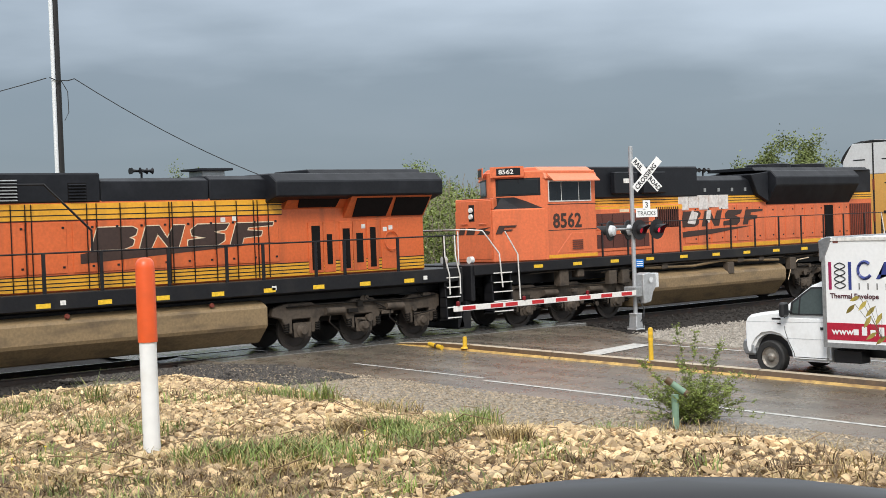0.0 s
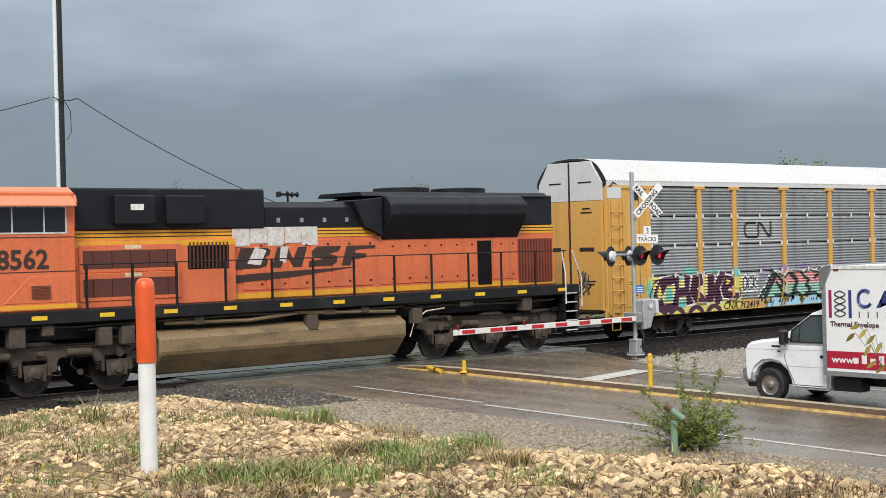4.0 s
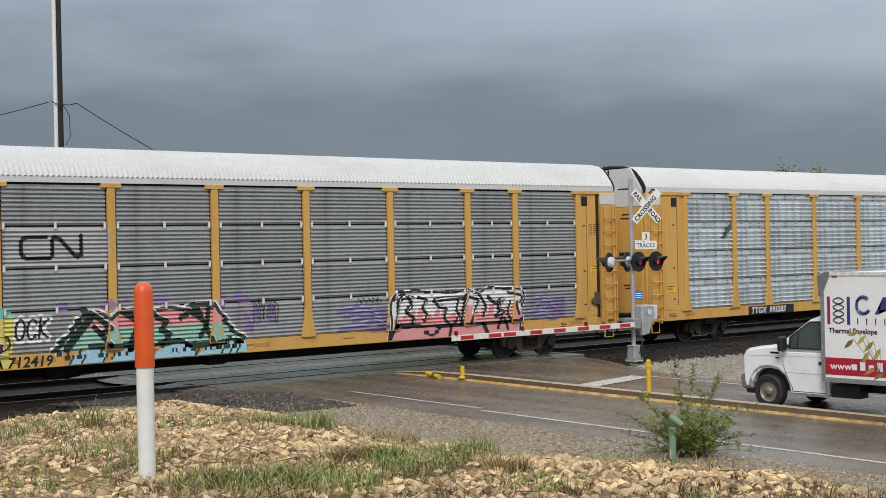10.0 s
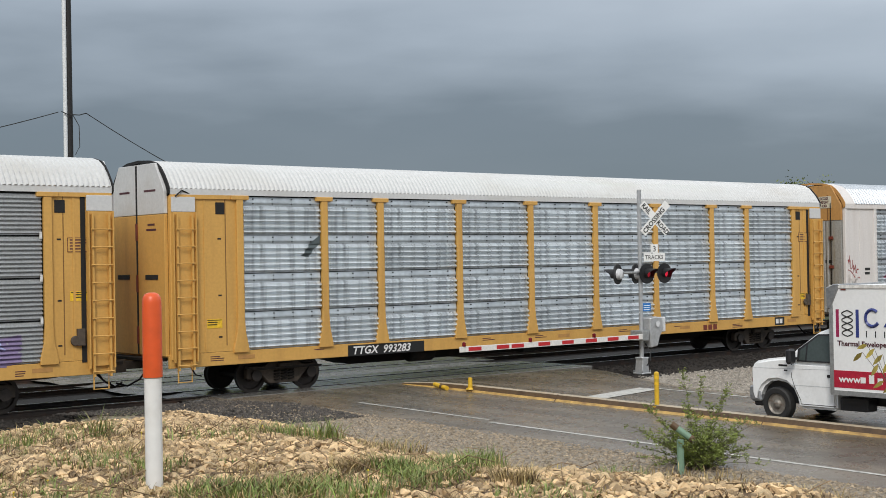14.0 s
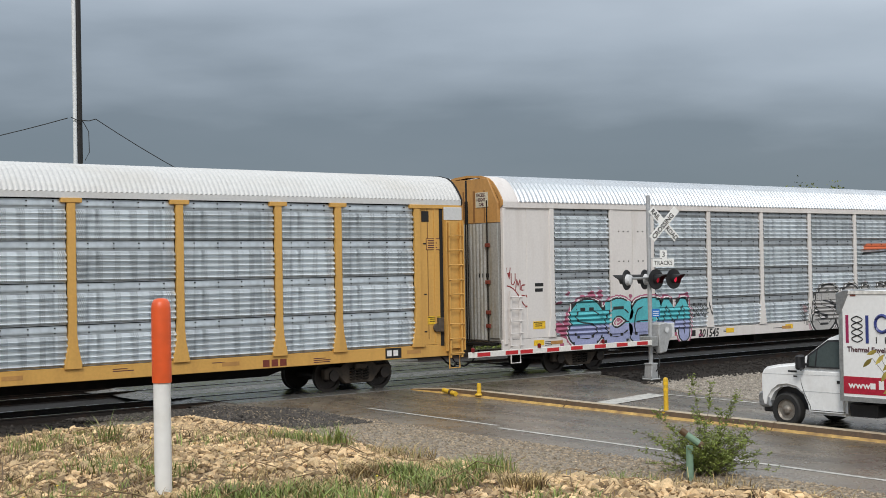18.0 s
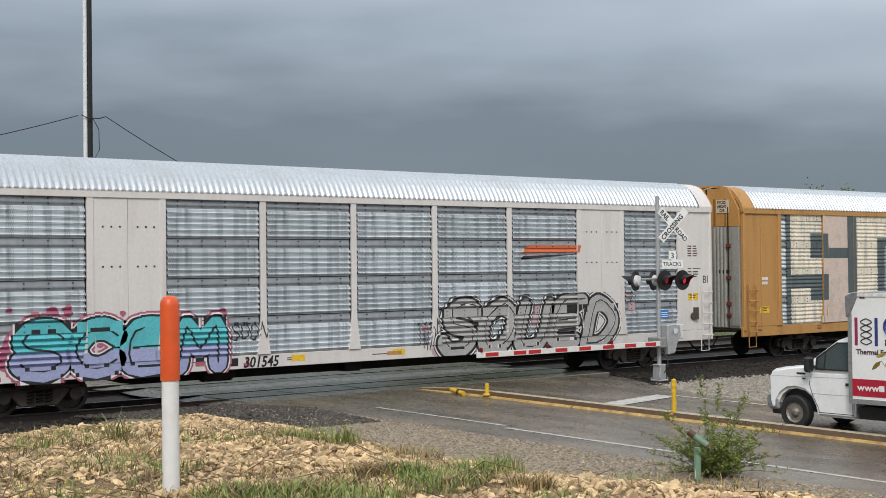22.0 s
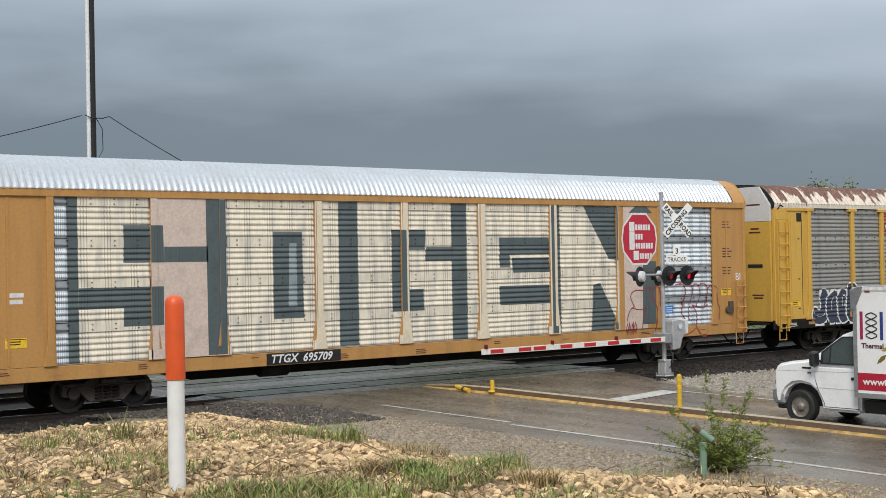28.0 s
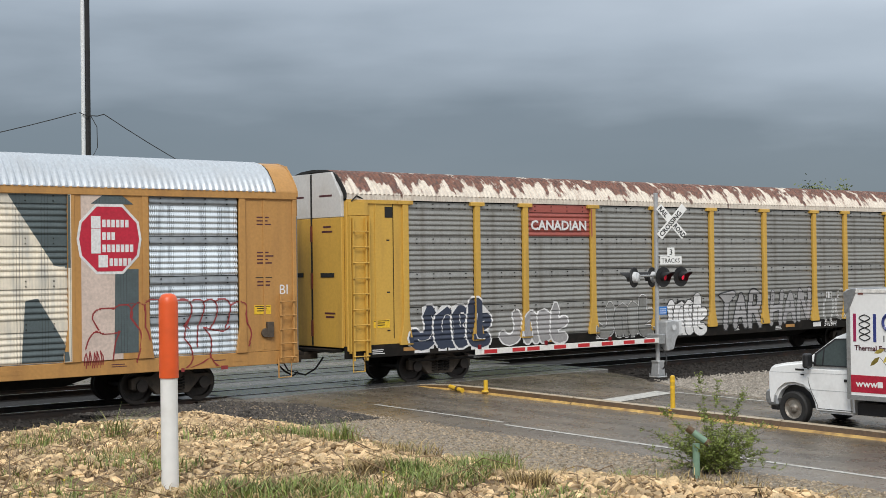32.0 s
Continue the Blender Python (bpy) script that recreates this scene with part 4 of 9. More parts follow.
def loco_truck(loco, axles, name="truck_frame"):
    a, c = min(axles), max(axles)
    for side in (-1, 1):
        y = side * 1.06
        s = Shape()
        out = [(a - 0.95, 0.95), (a - 0.9, 1.16), (a - 0.5, 1.27)]
        for p, q in zip(axles, axles[1:]):
            m = (p + q) / 2
            out += [(p + 0.35, 1.27), (m - 0.5, 1.18), (m + 0.5, 1.18), (q - 0.35, 1.27)]
        out += [(c + 0.5, 1.27), (c + 0.9, 1.16), (c + 0.95, 0.95)]
        for p in axles[::-1]:
            out += [(p + 0.62, 0.86), (p + 0.42, 0.46), (p + 0.3, 0.46), (p + 0.3, 0.84), (p - 0.3, 0.84), (p - 0.3, 0.46), (p - 0.42, 0.46), (p - 0.62, 0.86)]
        f = s.prism(out, y - 0.1, y + 0.1, "y").part(name, truck_grime, loco, "greasy cast truck frame", bevel=0.025)
        yo = y + side * 0.1
        for x in axles:
            b = Shape()
            b.prism([(x - 0.26, 0.36), (x + 0.26, 0.36), (x + 0.3, 0.75), (x - 0.3, 0.75)], y - 0.12, y + 0.13 * side + 0.02, "y")
            b.lathe([(-0.06, 0.19), (0.0, 0.19), (0.03, 0.13), (0.09, 0.1)] if side > 0 else [(-0.09, 0.1), (-0.03, 0.13), (0.0, 0.19), (0.06, 0.19)], (x, yo + side * 0.04, 0.53), "y", 18)
            b.part("axle_box", truck_grime, f, "journal box with round cap", bevel=0.012)
            for k in (-0.5, 0.5):
                pts = [(x + k + 0.07 * math.cos(u), yo + 0.07 * math.sin(u), 0.5 + 0.24 * u / (2 * math.pi * 4)) for u in np.linspace(0, 2 * math.pi * 4, 29)]
                Shape().tube(pts, 0.02, 5).part("spring", under_dark, f, "coil spring")
        for p, q in zip(axles, axles[1:]):
            m = (p + q) / 2
            Shape().tube([(m - 0.28, yo + side * 0.06, 1.0), (m + 0.32, yo + side * 0.06, 0.98)], 0.1, 10).part("brake_cylinder", truck_grime, f, "brake cylinder", smooth=True)
            Shape().tube([(m - 0.1, yo + side * 0.05, 0.95), (m - 0.2, yo + side * 0.1, 0.7), (m + 0.1, yo + side * 0.08, 0.45), (m + 0.35, yo, 0.34)], 0.022, 5).part("sand_pipe", under_dark, f)
        Shape().tube([(a - 0.5, yo + side * 0.05, 1.18), (a + 0.6, yo + side * 0.08, 1.2), (c - 0.4, yo + side * 0.08, 1.16), (c + 0.5, yo + side * 0.05, 1.22)], 0.025, 5).part("air_pipe", under_dark, f)
        jot = random.Random(int(a * 100) + side)
        for k in range(12):
            x, z = jot.uniform(a - 0.6, c + 0.6), jot.uniform(0.5, 1.3)
            ya, yb = yo, yo + side * jot.uniform(0.04, 0.16)
            if k % 3 == 0:
                Shape().lathe([(min(ya, yb) - yo, jot.uniform(0.05, 0.11)), (max(ya, yb) - yo, jot.uniform(0.04, 0.1))], (x, yo, z), "y", 12).part("cap", truck_grime, f, "round grimy cap")
            elif k % 3 == 1:
                Shape().box(x - jot.uniform(0.05, 0.2), x + jot.uniform(0.05, 0.2), min(ya, yb), max(ya, yb), z - 0.06, z + jot.uniform(0.02, 0.12)).part("bracket", truck_grime if k % 2 else under_dark, f, bevel=0.01)
            else:
                Shape().tube([(x, yb, z), (x + jot.uniform(-0.5, 0.5), yb, z + jot.uniform(-0.2, 0.3)), (x + jot.uniform(-0.9, 0.9), yb, z + jot.uniform(-0.2, 0.4))], 0.018, 5).part("hose", under_dark, f)
    Shape().box(a - 0.3, c + 0.3, -0.75, 0.75, 0.7, 1.2).part("truck_bolster", under_dark, loco, "dark traction motors and bolster")
    for x in axles:
        wheelset(loco, x, 0.53)


def handrail(loco, xs, y, z0, z1, mat, r=0.024, ends=0.0):
    Shape().tube([(xs[0] - ends, y, z1)] + [(x, y, z1) for x in xs] + [(xs[-1] + ends, y, z1)], r * 0.8, 6).part("handrail", mat, loco, "long walkway handrail")
    for x in xs:
        Shape().box(x - r * 1.5, x + r * 1.5, y - 0.02, y + 0.02, z0, z1 + 0.01).part("stanchion", mat, loco, bevel=0.006)


def steps(loco, x0, x1, y0, y1, zs, mat, way):
    """A boarding ladder cut into the corner, with pale tread edges."""
    Shape().box(x0, x1, y1 - 0.05, y1, zs[-1] - 0.1, zs[0] + 0.15).part("step_back", loco_black, loco)
    for x in (x0, x1 - 0.04):
        Shape().prism([(y0, zs[-1] - 0.06), (y1, zs[-1] - 0.06), (y1, zs[0] + 0.12), (y0 + 0.1, zs[0] + 0.12)], x, x + 0.04).part("step_side", loco_black, loco)
    for z in zs:
        Shape().box(x0, x1, y0, y1, z - 0.03, z).part("step_tread", loco_black, loco)
        Shape().box(x0 + 0.02, x1 - 0.02, y0 - 0.006, y0, z - 0.028, z + 0.004).part("tread_edge", rail_white, loco, "white painted step edge")


def slabs(loco, x0, x1, z0, z1, y, mat, lean=0.35, cuts=True, edge=None):
    """Four leaning slabs and a wedge under them: the road's mark as plain shapes."""
    w = (x1 - x0) / 4
    for i in range(4):
        a, b = x0 + i * w + w * 0.06, x0 + (i + 1) * w - w * 0.1
        k = lean * (z1 - z0)
        out = [(a, z0), (b, z0), (b + k, z1), (a + k, z1)]
        h = z1 - z0
        p0, p1 = (0.4, 0.52) if i % 2 == 0 else (0.52, 0.64)
        side = 0.42 if i % 2 == 0 else 0.5
        if cuts:
            at = lambda u, v: (a + (b - a) * u + k * v, z0 + h * v)
            out = [[at(0, 0), at(0.8, 0), at(1, 0.15), at(1, 0.4), at(0.85, 0.5), at(1, 0.62), at(1, 0.88), at(0.85, 1), at(0, 1)],
                   [at(0, 0), at(0.3, 0), at(0.36, 0.62), at(0.72, 0), at(1, 0), at(1, 1), at(0.7, 1), at(0.64, 0.4), at(0.34, 1), at(0, 1)],
                   [at(0.05, 0), at(0.85, 0), at(1, 0.2), at(0.95, 0.5), at(0.55, 0.62), at(0.95, 0.72), at(1, 1), at(0.15, 1), at(0, 0.75), at(0.08, 0.48), at(0.5, 0.36), at(0, 0.28)],
                   [at(0, 0), at(0.32, 0), at(0.32, 0.3), at(0.8, 0.36), at(0.8, 0.58), at(0.36, 0.64), at(0.38, 0.8), at(1.05, 0.82), at(1.05, 1), at(0, 1)]][i]
        polys = [out]
        if edge:
            sheet("mark_edge", stroke(out + out[:1], 0.05), edge, loco, y + 0.003, 0.02, union=True)
        sheet("mark", polys, mat, loco, y, 0.04)


def hood_doors(loco, x0, x1, z0, z1, y, n, mat, gap=0.03):
    w = (x1 - x0) / n
    for i in range(n):
        d = Shape().box(x0 + i * w + gap, x0 + (i + 1) * w - gap, y - 0.022, y + 0.01, z0, z1).part("hood_door", mat, loco, bevel=0.008)
        for z in (z0 + 0.12, z1 - 0.16):
            Shape().box(x0 + (i + 1) * w - gap - 0.12, x0 + (i + 1) * w - gap - 0.06, y - 0.035, y - 0.02, z, z + 0.05).part("latch", loco_black, d)


def stripes(loco, x0, x1, y, zs, mat):
    for z in zs:
        Shape().box(x0, x1, y - 0.004, y, z - 0.012, z + 0.012).part("pinstripe", mat, loco)


def louvre(loco, x0, x1, z0, z1, y, n, mat, bar, upright=False):
    p = Shape().box(x0, x1, y - 0.006, y, z0, z1).part("louvre", mat, loco, "louvred air intake")
    for i in range(n):
        if upright:
            x = x0 + (x1 - x0) * (i + 0.5) / n
            Shape().box(x - 0.018, x + 0.018, y - 0.03, y - 0.006, z0 + 0.02, z1 - 0.02).part("bar", bar, p)
        else:
            z = z0 + (z1 - z0) * (i + 0.5) / n
            Shape().prism([(y - 0.04, z - 0.02), (y - 0.006, z + 0.012), (y - 0.006, z - 0.02)], x0 + 0.02, x1 - 0.02).part("slat", bar, p)


def horn(loco, x, y, z):
    h = Shape().tube([(x, y, z), (x, y, z + 0.16)], 0.03, 8).part("horn", loco_black, loco, "black air horn cluster")
    for dx, dy, k in ((-0.32, -0.1, 1), (-0.28, 0.08, 1), (0.3, -0.02, -1), (-0.12, -0.16, 1), (0.22, 0.12, -1)):
        Shape().lathe([(0.0, 0.085), (0.03 * k, 0.05), (0.12 * k, 0.03), (0.3 * k, 0.025)], (x + dx, y + dy, z + 0.2), "x", 12).part("bell", loco_black, h)


def build_loco_rear():
    """The leading engine, of which the long hood shows: base at 24.6 m before the zero of the train."""
    L = thing("locomotive", "orange and black diesel locomotive with yellow bands and grimy brown tank", "locomotive", (-24.6, 0, 0), "engines of the freight train")
    # frame and walkway; u runs from -11 to 11
    Shape().prism([(-1.55, 1.58), (-1.55, 1.96), (1.55, 1.96), (1.55, 1.58), (1.0, 1.5), (1.0, 1.3), (-1.0, 1.3), (-1.0, 1.5)], -10.9, 11.15).part("frame_sill", loco_black, L, "black frame sill", bevel=0.015)
    for x in np.arange(-8.0, 10.5, 1.55):
        Shape().box(x, x + 0.36, -1.557, -1.55, 1.63, 1.74).part("reflector", reflector_yellow, L, "yellow reflective strip")
    for x in (-1.2, 4.65, 9.75):
        Shape().box(x, x + 0.14, -1.557, -1.55, 1.68, 1.79).part("plate", rail_white, L, "small white plate")
    # hood: three colour bands, each a box of its own
    hood = Shape().box(-7.0, 10.27, -1.0, 1.0, 1.96, 4.12).part("hood", orange_a, L, "orange hood", bevel=0.03)
    Shape().box(-6.98, 10.24, -1.012, 1.012, 2.0, 2.34).part("lower_band", loco_yellow, L, "yellow band with black lines", bevel=0.004)
    Shape().box(-6.98, 5.4, -1.012, 1.012, 3.66, 4.06).part("upper_band", loco_yellow, L, "yellow band with black lines", bevel=0.004)
    stripes(L, -6.98, 10.22, -1.012, (2.08, 2.17, 2.27, 2.35), loco_black)
    stripes(L, -6.98, 5.4, -1.012, (3.78, 3.92, 3.66), loco_black)
    # black upper hood in steps
    Shape().box(-7.0, 0.19, -1.03, 1.03, 4.07, 4.79).part("upper_hood", roof_black, L, "black equipment cabin", bevel=0.04)
    Shape().prism([(-1.0, 4.07), (-1.0, 4.58), (-0.8, 4.66), (0.8, 4.66), (1.0, 4.58), (1.0, 4.07)], 0.21, 3.2).part("upper_hood", roof_black, L, "black engine hood roof", bevel=0.02)
    Shape().prism([(-1.02, 4.07), (-1.02, 4.6), (-0.8, 4.7), (0.8, 4.7), (1.02, 4.6), (1.02, 4.07)], 3.22, 5.0).part("upper_hood", roof_black, L, "black engine hood roof", bevel=0.02)
    # radiator wing that overhangs the rear of the hood
    Shape().prism([(-1.02, 3.96), (-1.55, 4.12), (-1.55, 4.52), (-1.2, 4.74), (1.2, 4.74), (1.55, 4.52), (1.55, 4.12), (1.02, 3.96)], 4.9, 10.6).part("radiator_wing", roof_black, L, "black overhanging radiator housing", bevel=0.03)
    Shape().prism([(-0.95, 4.74), (-0.8, 4.86), (0.8, 4.86), (0.95, 4.74)], 6.4, 10.3).part("radiator_fan_deck", roof_black, L, bevel=0.02)
    # sloping radiator screens under the wing
    Shape().prism([(-1.0, 3.5), (-1.46, 4.11), (-1.0, 4.13)], 7.42, 10.27).part("radiator_flare", orange_a, L, "orange flare under the radiator wing", bevel=0.006)
    Shape().prism([(-1.0, 3.78), (-1.3, 4.09), (-1.0, 4.1)], 5.45, 7.42).part("radiator_flare", orange_a, L, "orange flare under the radiator wing", bevel=0.006)
    for a, b, y0, z0, y1, z1 in ((7.62, 8.86, -1.035, 3.54, -1.41, 4.04), (8.98, 10.2, -1.035, 3.54, -1.41, 4.04), (5.8, 7.12, -1.06, 3.83, -1.27, 4.045)):
        q = Shape()
        q.add([(a + 0.08, y0, z0), (b, y0, z0), (b, y1, z1), (a, y1, z1)] + [(a + 0.08, y0 - 0.02, z0 - 0.012), (b, y0 - 0.02, z0 - 0.012), (b, y1 - 0.02, z1 - 0.012), (a, y1 - 0.02, z1 - 0.012)], [(4, 5, 6, 7), (0, 3, 2, 1), (0, 1, 5, 4), (1, 2, 6, 5), (2, 3, 7, 6), (3, 0, 4, 7)])
        q.part("radiator_screen", vent_black, L, "dark slanted radiator screen")
    for x in (-6.4, -5.6):
        louvre(L, x, x + 0.6, 4.2, 4.68, -1.03, 5, vent_black, roof_black)
    louvre(L, -0.66, -0.18, 4.1, 4.55, -1.03, 6, vent_black, roof_black)
    louvre(L, -3.2, -1.9, 4.12, 4.66, -1.03, 7, vent_black, steel_grey)
    # stack, horn
    Shape().box(3.42, 4.1, -0.35, 0.35, 4.7, 4.86).part("exhaust_stack", steel_grey, L, "grey steel exhaust stack", bevel=0.02)
    Shape().box(3.24, 4.28, -0.46, 0.46, 4.86, 4.92).part("stack_rim", roof_black, L)
    horn(L, 1.69, -0.3, 4.66)
    # doors and vertical pipes of the hood side
    hood_doors(L, -6.9, -0.7, 2.4, 3.62, -1.0, 6, orange_a)
    hood_doors(L, -0.6, 5.3, 2.4, 3.62, -1.0, 9, orange_a)
    for x in (-2.1, -1.75, -1.6, -0.2, 0.05, 0.68, 1.36, 2.02, 2.1, 2.7, 3.35, 3.98, 4.5, 4.62, 4.95):
        Shape().tube([(x, -1.04, 2.0), (x, -1.04, 4.05)], 0.014, 5).part("conduit", under_dark, L)
    # tall narrow rear doors with dark vents
    for a, b, v0, v1 in ((6.2, 6.72, 2.12, 3.32), (6.7, 7.12, 2.26, 3.08), (7.24, 7.72, 2.12, 3.22), (7.7, 8.17, 2.26, 3.08), (8.18, 8.62, 2.12, 3.23)):
        d = Shape().box(a + 0.02, b - 0.02, -1.03, -0.99, 2.04, 3.42).part("rear_door", orange_a, L, "tall orange door with dark vent", bevel=0.01)
        Shape().box(a + 0.12, b - 0.12, -1.036, -1.03, v0, v1).part("vent", vent_black, d)
    d = Shape().box(8.7, 9.3, -1.03, -0.99, 2.04, 3.42).part("rear_door", orange_a, L, "orange door with round handwheel", bevel=0.01)
    ring = [(9.02 + 0.24 * math.cos(a), -1.08, 2.84 + 0.27 * math.sin(a)) for a in np.linspace(0, 2 * math.pi, 21)]
    Shape().tube(ring, 0.018, 5).part("brake_wheel", orange_a, d, "orange handbrake wheel")
    for x, z in ((8.76, 3.1), (8.96, 3.14), (3.5, 3.5), (3.85, 3.52), (8.0, 3.2)):
        Shape().box(x, x + 0.14, -1.036, -1.03, z, z + 0.12).part("notice", rail_white, L)
    slabs(L, -0.2, 5.0, 2.92, 3.46, -1.026, decal_dark, edge=decal_cream)
    sheet("mark_wedge", [[(-0.4, 2.6), (-0.4, 2.86), (0.2, 2.9), (5.2, 2.93), (1.6, 2.72)]], decal_dark, L, -1.028, 0.05)
    # walkway rails and ends
    handrail(L, [-6.3, -4.6, -2.9, -1.55, -0.1, 1.7, 3.35, 4.45, 6.1, 7.05, 8.9, 10.6], -1.5, 1.96, 2.9, loco_black, 0.03, 0.5)
    Shape().tube([(-6.3, -1.48, 4.5), (-1.46, -1.48, 4.5), (-0.31, -1.48, 3.4), (-0.31, -1.48, 2.9)], 0.03, 6).part("stair_rail", loco_black, L)
    Shape().box(-10.9, 10.95, 1.47, 1.53, 2.85, 2.9).part("far_handrail", loco_black, L)
    Shape().box(11.15, 11.28, -1.5, 1.5, 0.95, 1.96).part("end_plate", loco_black, L, "black end plate", bevel=0.02)
    Shape().prism([(11.2, 0.2), (11.45, 0.2), (11.28, 0.95), (11.18, 0.95)], -1.3, 1.3, "y").part("plough", loco_black, L, "black pilot plough")
    steps(L, 10.58, 11.14, -1.56, -1.2, [1.7, 1.42, 1.14, 0.84, 0.54], rail_white, 1)
    for x in (10.55, 10.95):
        Shape().tube([(x, -1.56, 2.9), (x, -1.58, 2.3), (x + 0.15, -1.58, 1.75), (x + 0.15, -1.58, 1.2)], 0.02, 6).part("grab_rail", rail_white, L, "white grab rail")
    coupler(L, 11.0, 1, 0.86)
    # tank and trucks
    Shape().prism([(-1.5, 0.75), (-1.5, 1.28), (-1.2, 1.42), (1.2, 1.42), (1.5, 1.28), (1.5, 0.75), (1.05, 0.3), (-1.05, 0.3)], -5.4, 4.55).part("fuel_tank", tank_brown, L, "dust-brown fuel tank", bevel=0.05)
    for x in (-3.6, -1.0, 1.2, 2.9):
        Shape().lathe([(-0.05, 0.05), (0.0, 0.07), (0.05, 0.05)], (x, -1.45, 1.4), "y", 10).part("filler_cap", SOOT_RED, L, "red filler cap")
    loco_truck(L, [5.81, 7.87, 9.94])
    loco_truck(L, [-9.9, -7.85, -5.8])
    # cab, far out ahead
    Shape().prism([(-1.52, 1.84), (-1.52, 4.2), (-1.3, 4.75), (1.3, 4.75), (1.52, 4.2), (1.52, 1.84)], -9.4, -7.02).part("cab", orange_a, L, "orange cab", bevel=0.04)
    Shape().box(-8.9, -7.6, -1.535, -1.5, 3.5, 4.2).part("cab_window", glass_dark, L)
    Shape().prism([(-9.4, 1.84), (-10.8, 1.84), (-10.8, 3.4), (-9.4, 3.7)], -0.9, 0.9, "y").part("nose", orange_a, L, "orange nose", bevel=0.05)
    return L


def build_loco_front():
    """The second engine, cab leading. u = train metres + 1.9."""
    L = thing("locomotive", "faded orange diesel locomotive with bleached cab roof and black radiator hood", "locomotive", (-1.9, 0, 0), "engines of the freight train")
    Shape().prism([(-1.55, 1.7), (-1.55, 2.0), (1.55, 2.0), (1.55, 1.7), (0.9, 1.6), (0.9, 1.3), (-0.9, 1.3), (-0.9, 1.6)], -11.0, 11.0).part("frame_sill", loco_black, L, "black frame sill", bevel=0.015)
    for x in np.arange(-8.6, 10.6, 1.7):
        Shape().box(x, x + 0.38, -1.557, -1.55, 1.8, 1.9).part("reflector", reflector_yellow, L, "yellow reflective strip")
    # nose: chamfered box in front of the windscreen
    N = Shape().prism([(-9.6, -0.9), (-8.72, -1.2), (-7.95, -1.5), (-7.95, 1.5), (-8.72, 1.2), (-9.6, 0.9)], 2.0, 3.62, "z").part("nose", orange_b, L, "blunt orange nose", bevel=0.04)
    Shape().prism([(-9.58, -0.88), (-9.3, -0.75), (-9.3, 0.75), (-9.58, 0.88)], 3.62, 3.96, "z").part("nose_brow", orange_b, N, "raised front of the nose", bevel=0.02)
    q = Shape()
    low, high = [(-9.54, -0.9), (-8.72, -1.17), (-7.97, -1.47), (-7.97, 1.47), (-8.72, 1.17), (-9.54, 0.9)], [(-9.5, -0.62), (-8.9, -0.5), (-8.1, -0.9), (-8.1, 0.9), (-8.9, 0.5), (-9.5, 0.62)]
    q.add([(x, y, 3.6) for x, y in low] + [(x, y, 3.98) for x, y in high], [tuple(range(6))[::-1], tuple(range(6, 12))] + [(k, (k + 1) % 6, 6 + (k + 1) % 6, 6 + k) for k in range(6)])
    q.part("nose_top", loco_black, N, "black anti-glare shoulders of the nose")
    # door, lamps and half of the mark on the front face
    front = Shape().box(-0.8, 0.8, -0.02, 0.0, 2.1, 3.9).part("nose_front", orange_b, L, "orange front plate of the nose", bevel=0.01)
    front.matrix_basis = pose(-9.6, 0, 0, 0, 0, -90)
    Shape().box(-0.2, 0.05, -0.03, -0.018, 3.28, 3.78).part("light_plate", loco_black, front)
    for z in (3.42, 3.62):
        Shape().lathe([(-0.07, 0.075), (-0.02, 0.085)], (-0.08, -0.02, z), "y", 14).part("headlight", lamp_glass, front, "round headlight")
    for x in (-0.55, 0.3):
        Shape().tube([(x, -0.06, 3.2), (x + 0.32, -0.06, 3.2)], 0.014, 5).part("grab_iron", orange_b, front)
    sheet("mark", [[(-0.72, 2.86), (-0.45, 2.86), (-0.36, 3.08), (-0.63, 3.08)], [(-0.36, 2.86), (0.02, 2.86), (0.12, 3.08), (-0.26, 3.08)]], decal_dark, front, -0.026, 0.05)
    sheet("mark", [[(0.14, 2.86), (0.7, 2.86), (0.78, 2.98), (0.45, 3.0), (0.8, 3.09), (0.2, 3.08), (0.3, 2.94)]], decal_dark, front, -0.026, 0.05)
    wing = Shape().prism([(0.0, 2.88), (0.2, 2.88), (0.24, 2.95), (0.52, 2.95), (0.56, 3.0), (0.26, 3.0), (0.3, 3.06), (0.66, 3.06), (0.7, 3.12), (0.12, 3.12)], -0.012, 0.0, "y").part("mark", decal_dark, N)
    wing.matrix_basis = pose(-9.56, -0.935, 0, 0, 0, -18.8)
    for y in (-0.62, 0.62):
        Shape().lathe([(-0.1, 0.11), (0.04, 0.11)], (-10.3, y, 2.12), "x", 14).part("ditch_light", lamp_glass, L, "ditch light")
    # pipes, boxes and cable along the sill
    for x0, x1, y, z, r in ((-5.4, -3.7, -1.3, 1.5, 0.03), (-3.6, 4.1, -1.42, 1.62, 0.022), (4.2, 10.2, -1.3, 1.55, 0.03), (4.3, 9.0, -1.4, 1.66, 0.018), (-8.6, -4.2, -1.35, 1.62, 0.02)):
        Shape().tube([(x0, y, z), ((x0 * 2 + x1) / 3, y - 0.02, z + 0.03), ((x0 + 2 * x1) / 3, y, z - 0.03), (x1, y, z)], r, 6).part("pipe", truck_grime, L)
    for x, w, h in ((-7.4, 0.4, 0.5), (-6.6, 0.3, 0.25), (-2.6, 0.3, 0.2), (1.4, 0.35, 0.16), (2.6, 0.3, 0.16), (8.7, 0.4, 0.4), (6.2, 0.5, 0.16)):
        Shape().box(x, x + w, -1.46, -1.15, 1.66 - h, 1.68).part("valve_box", truck_grime, L, "grimy box under the sill", bevel=0.03)
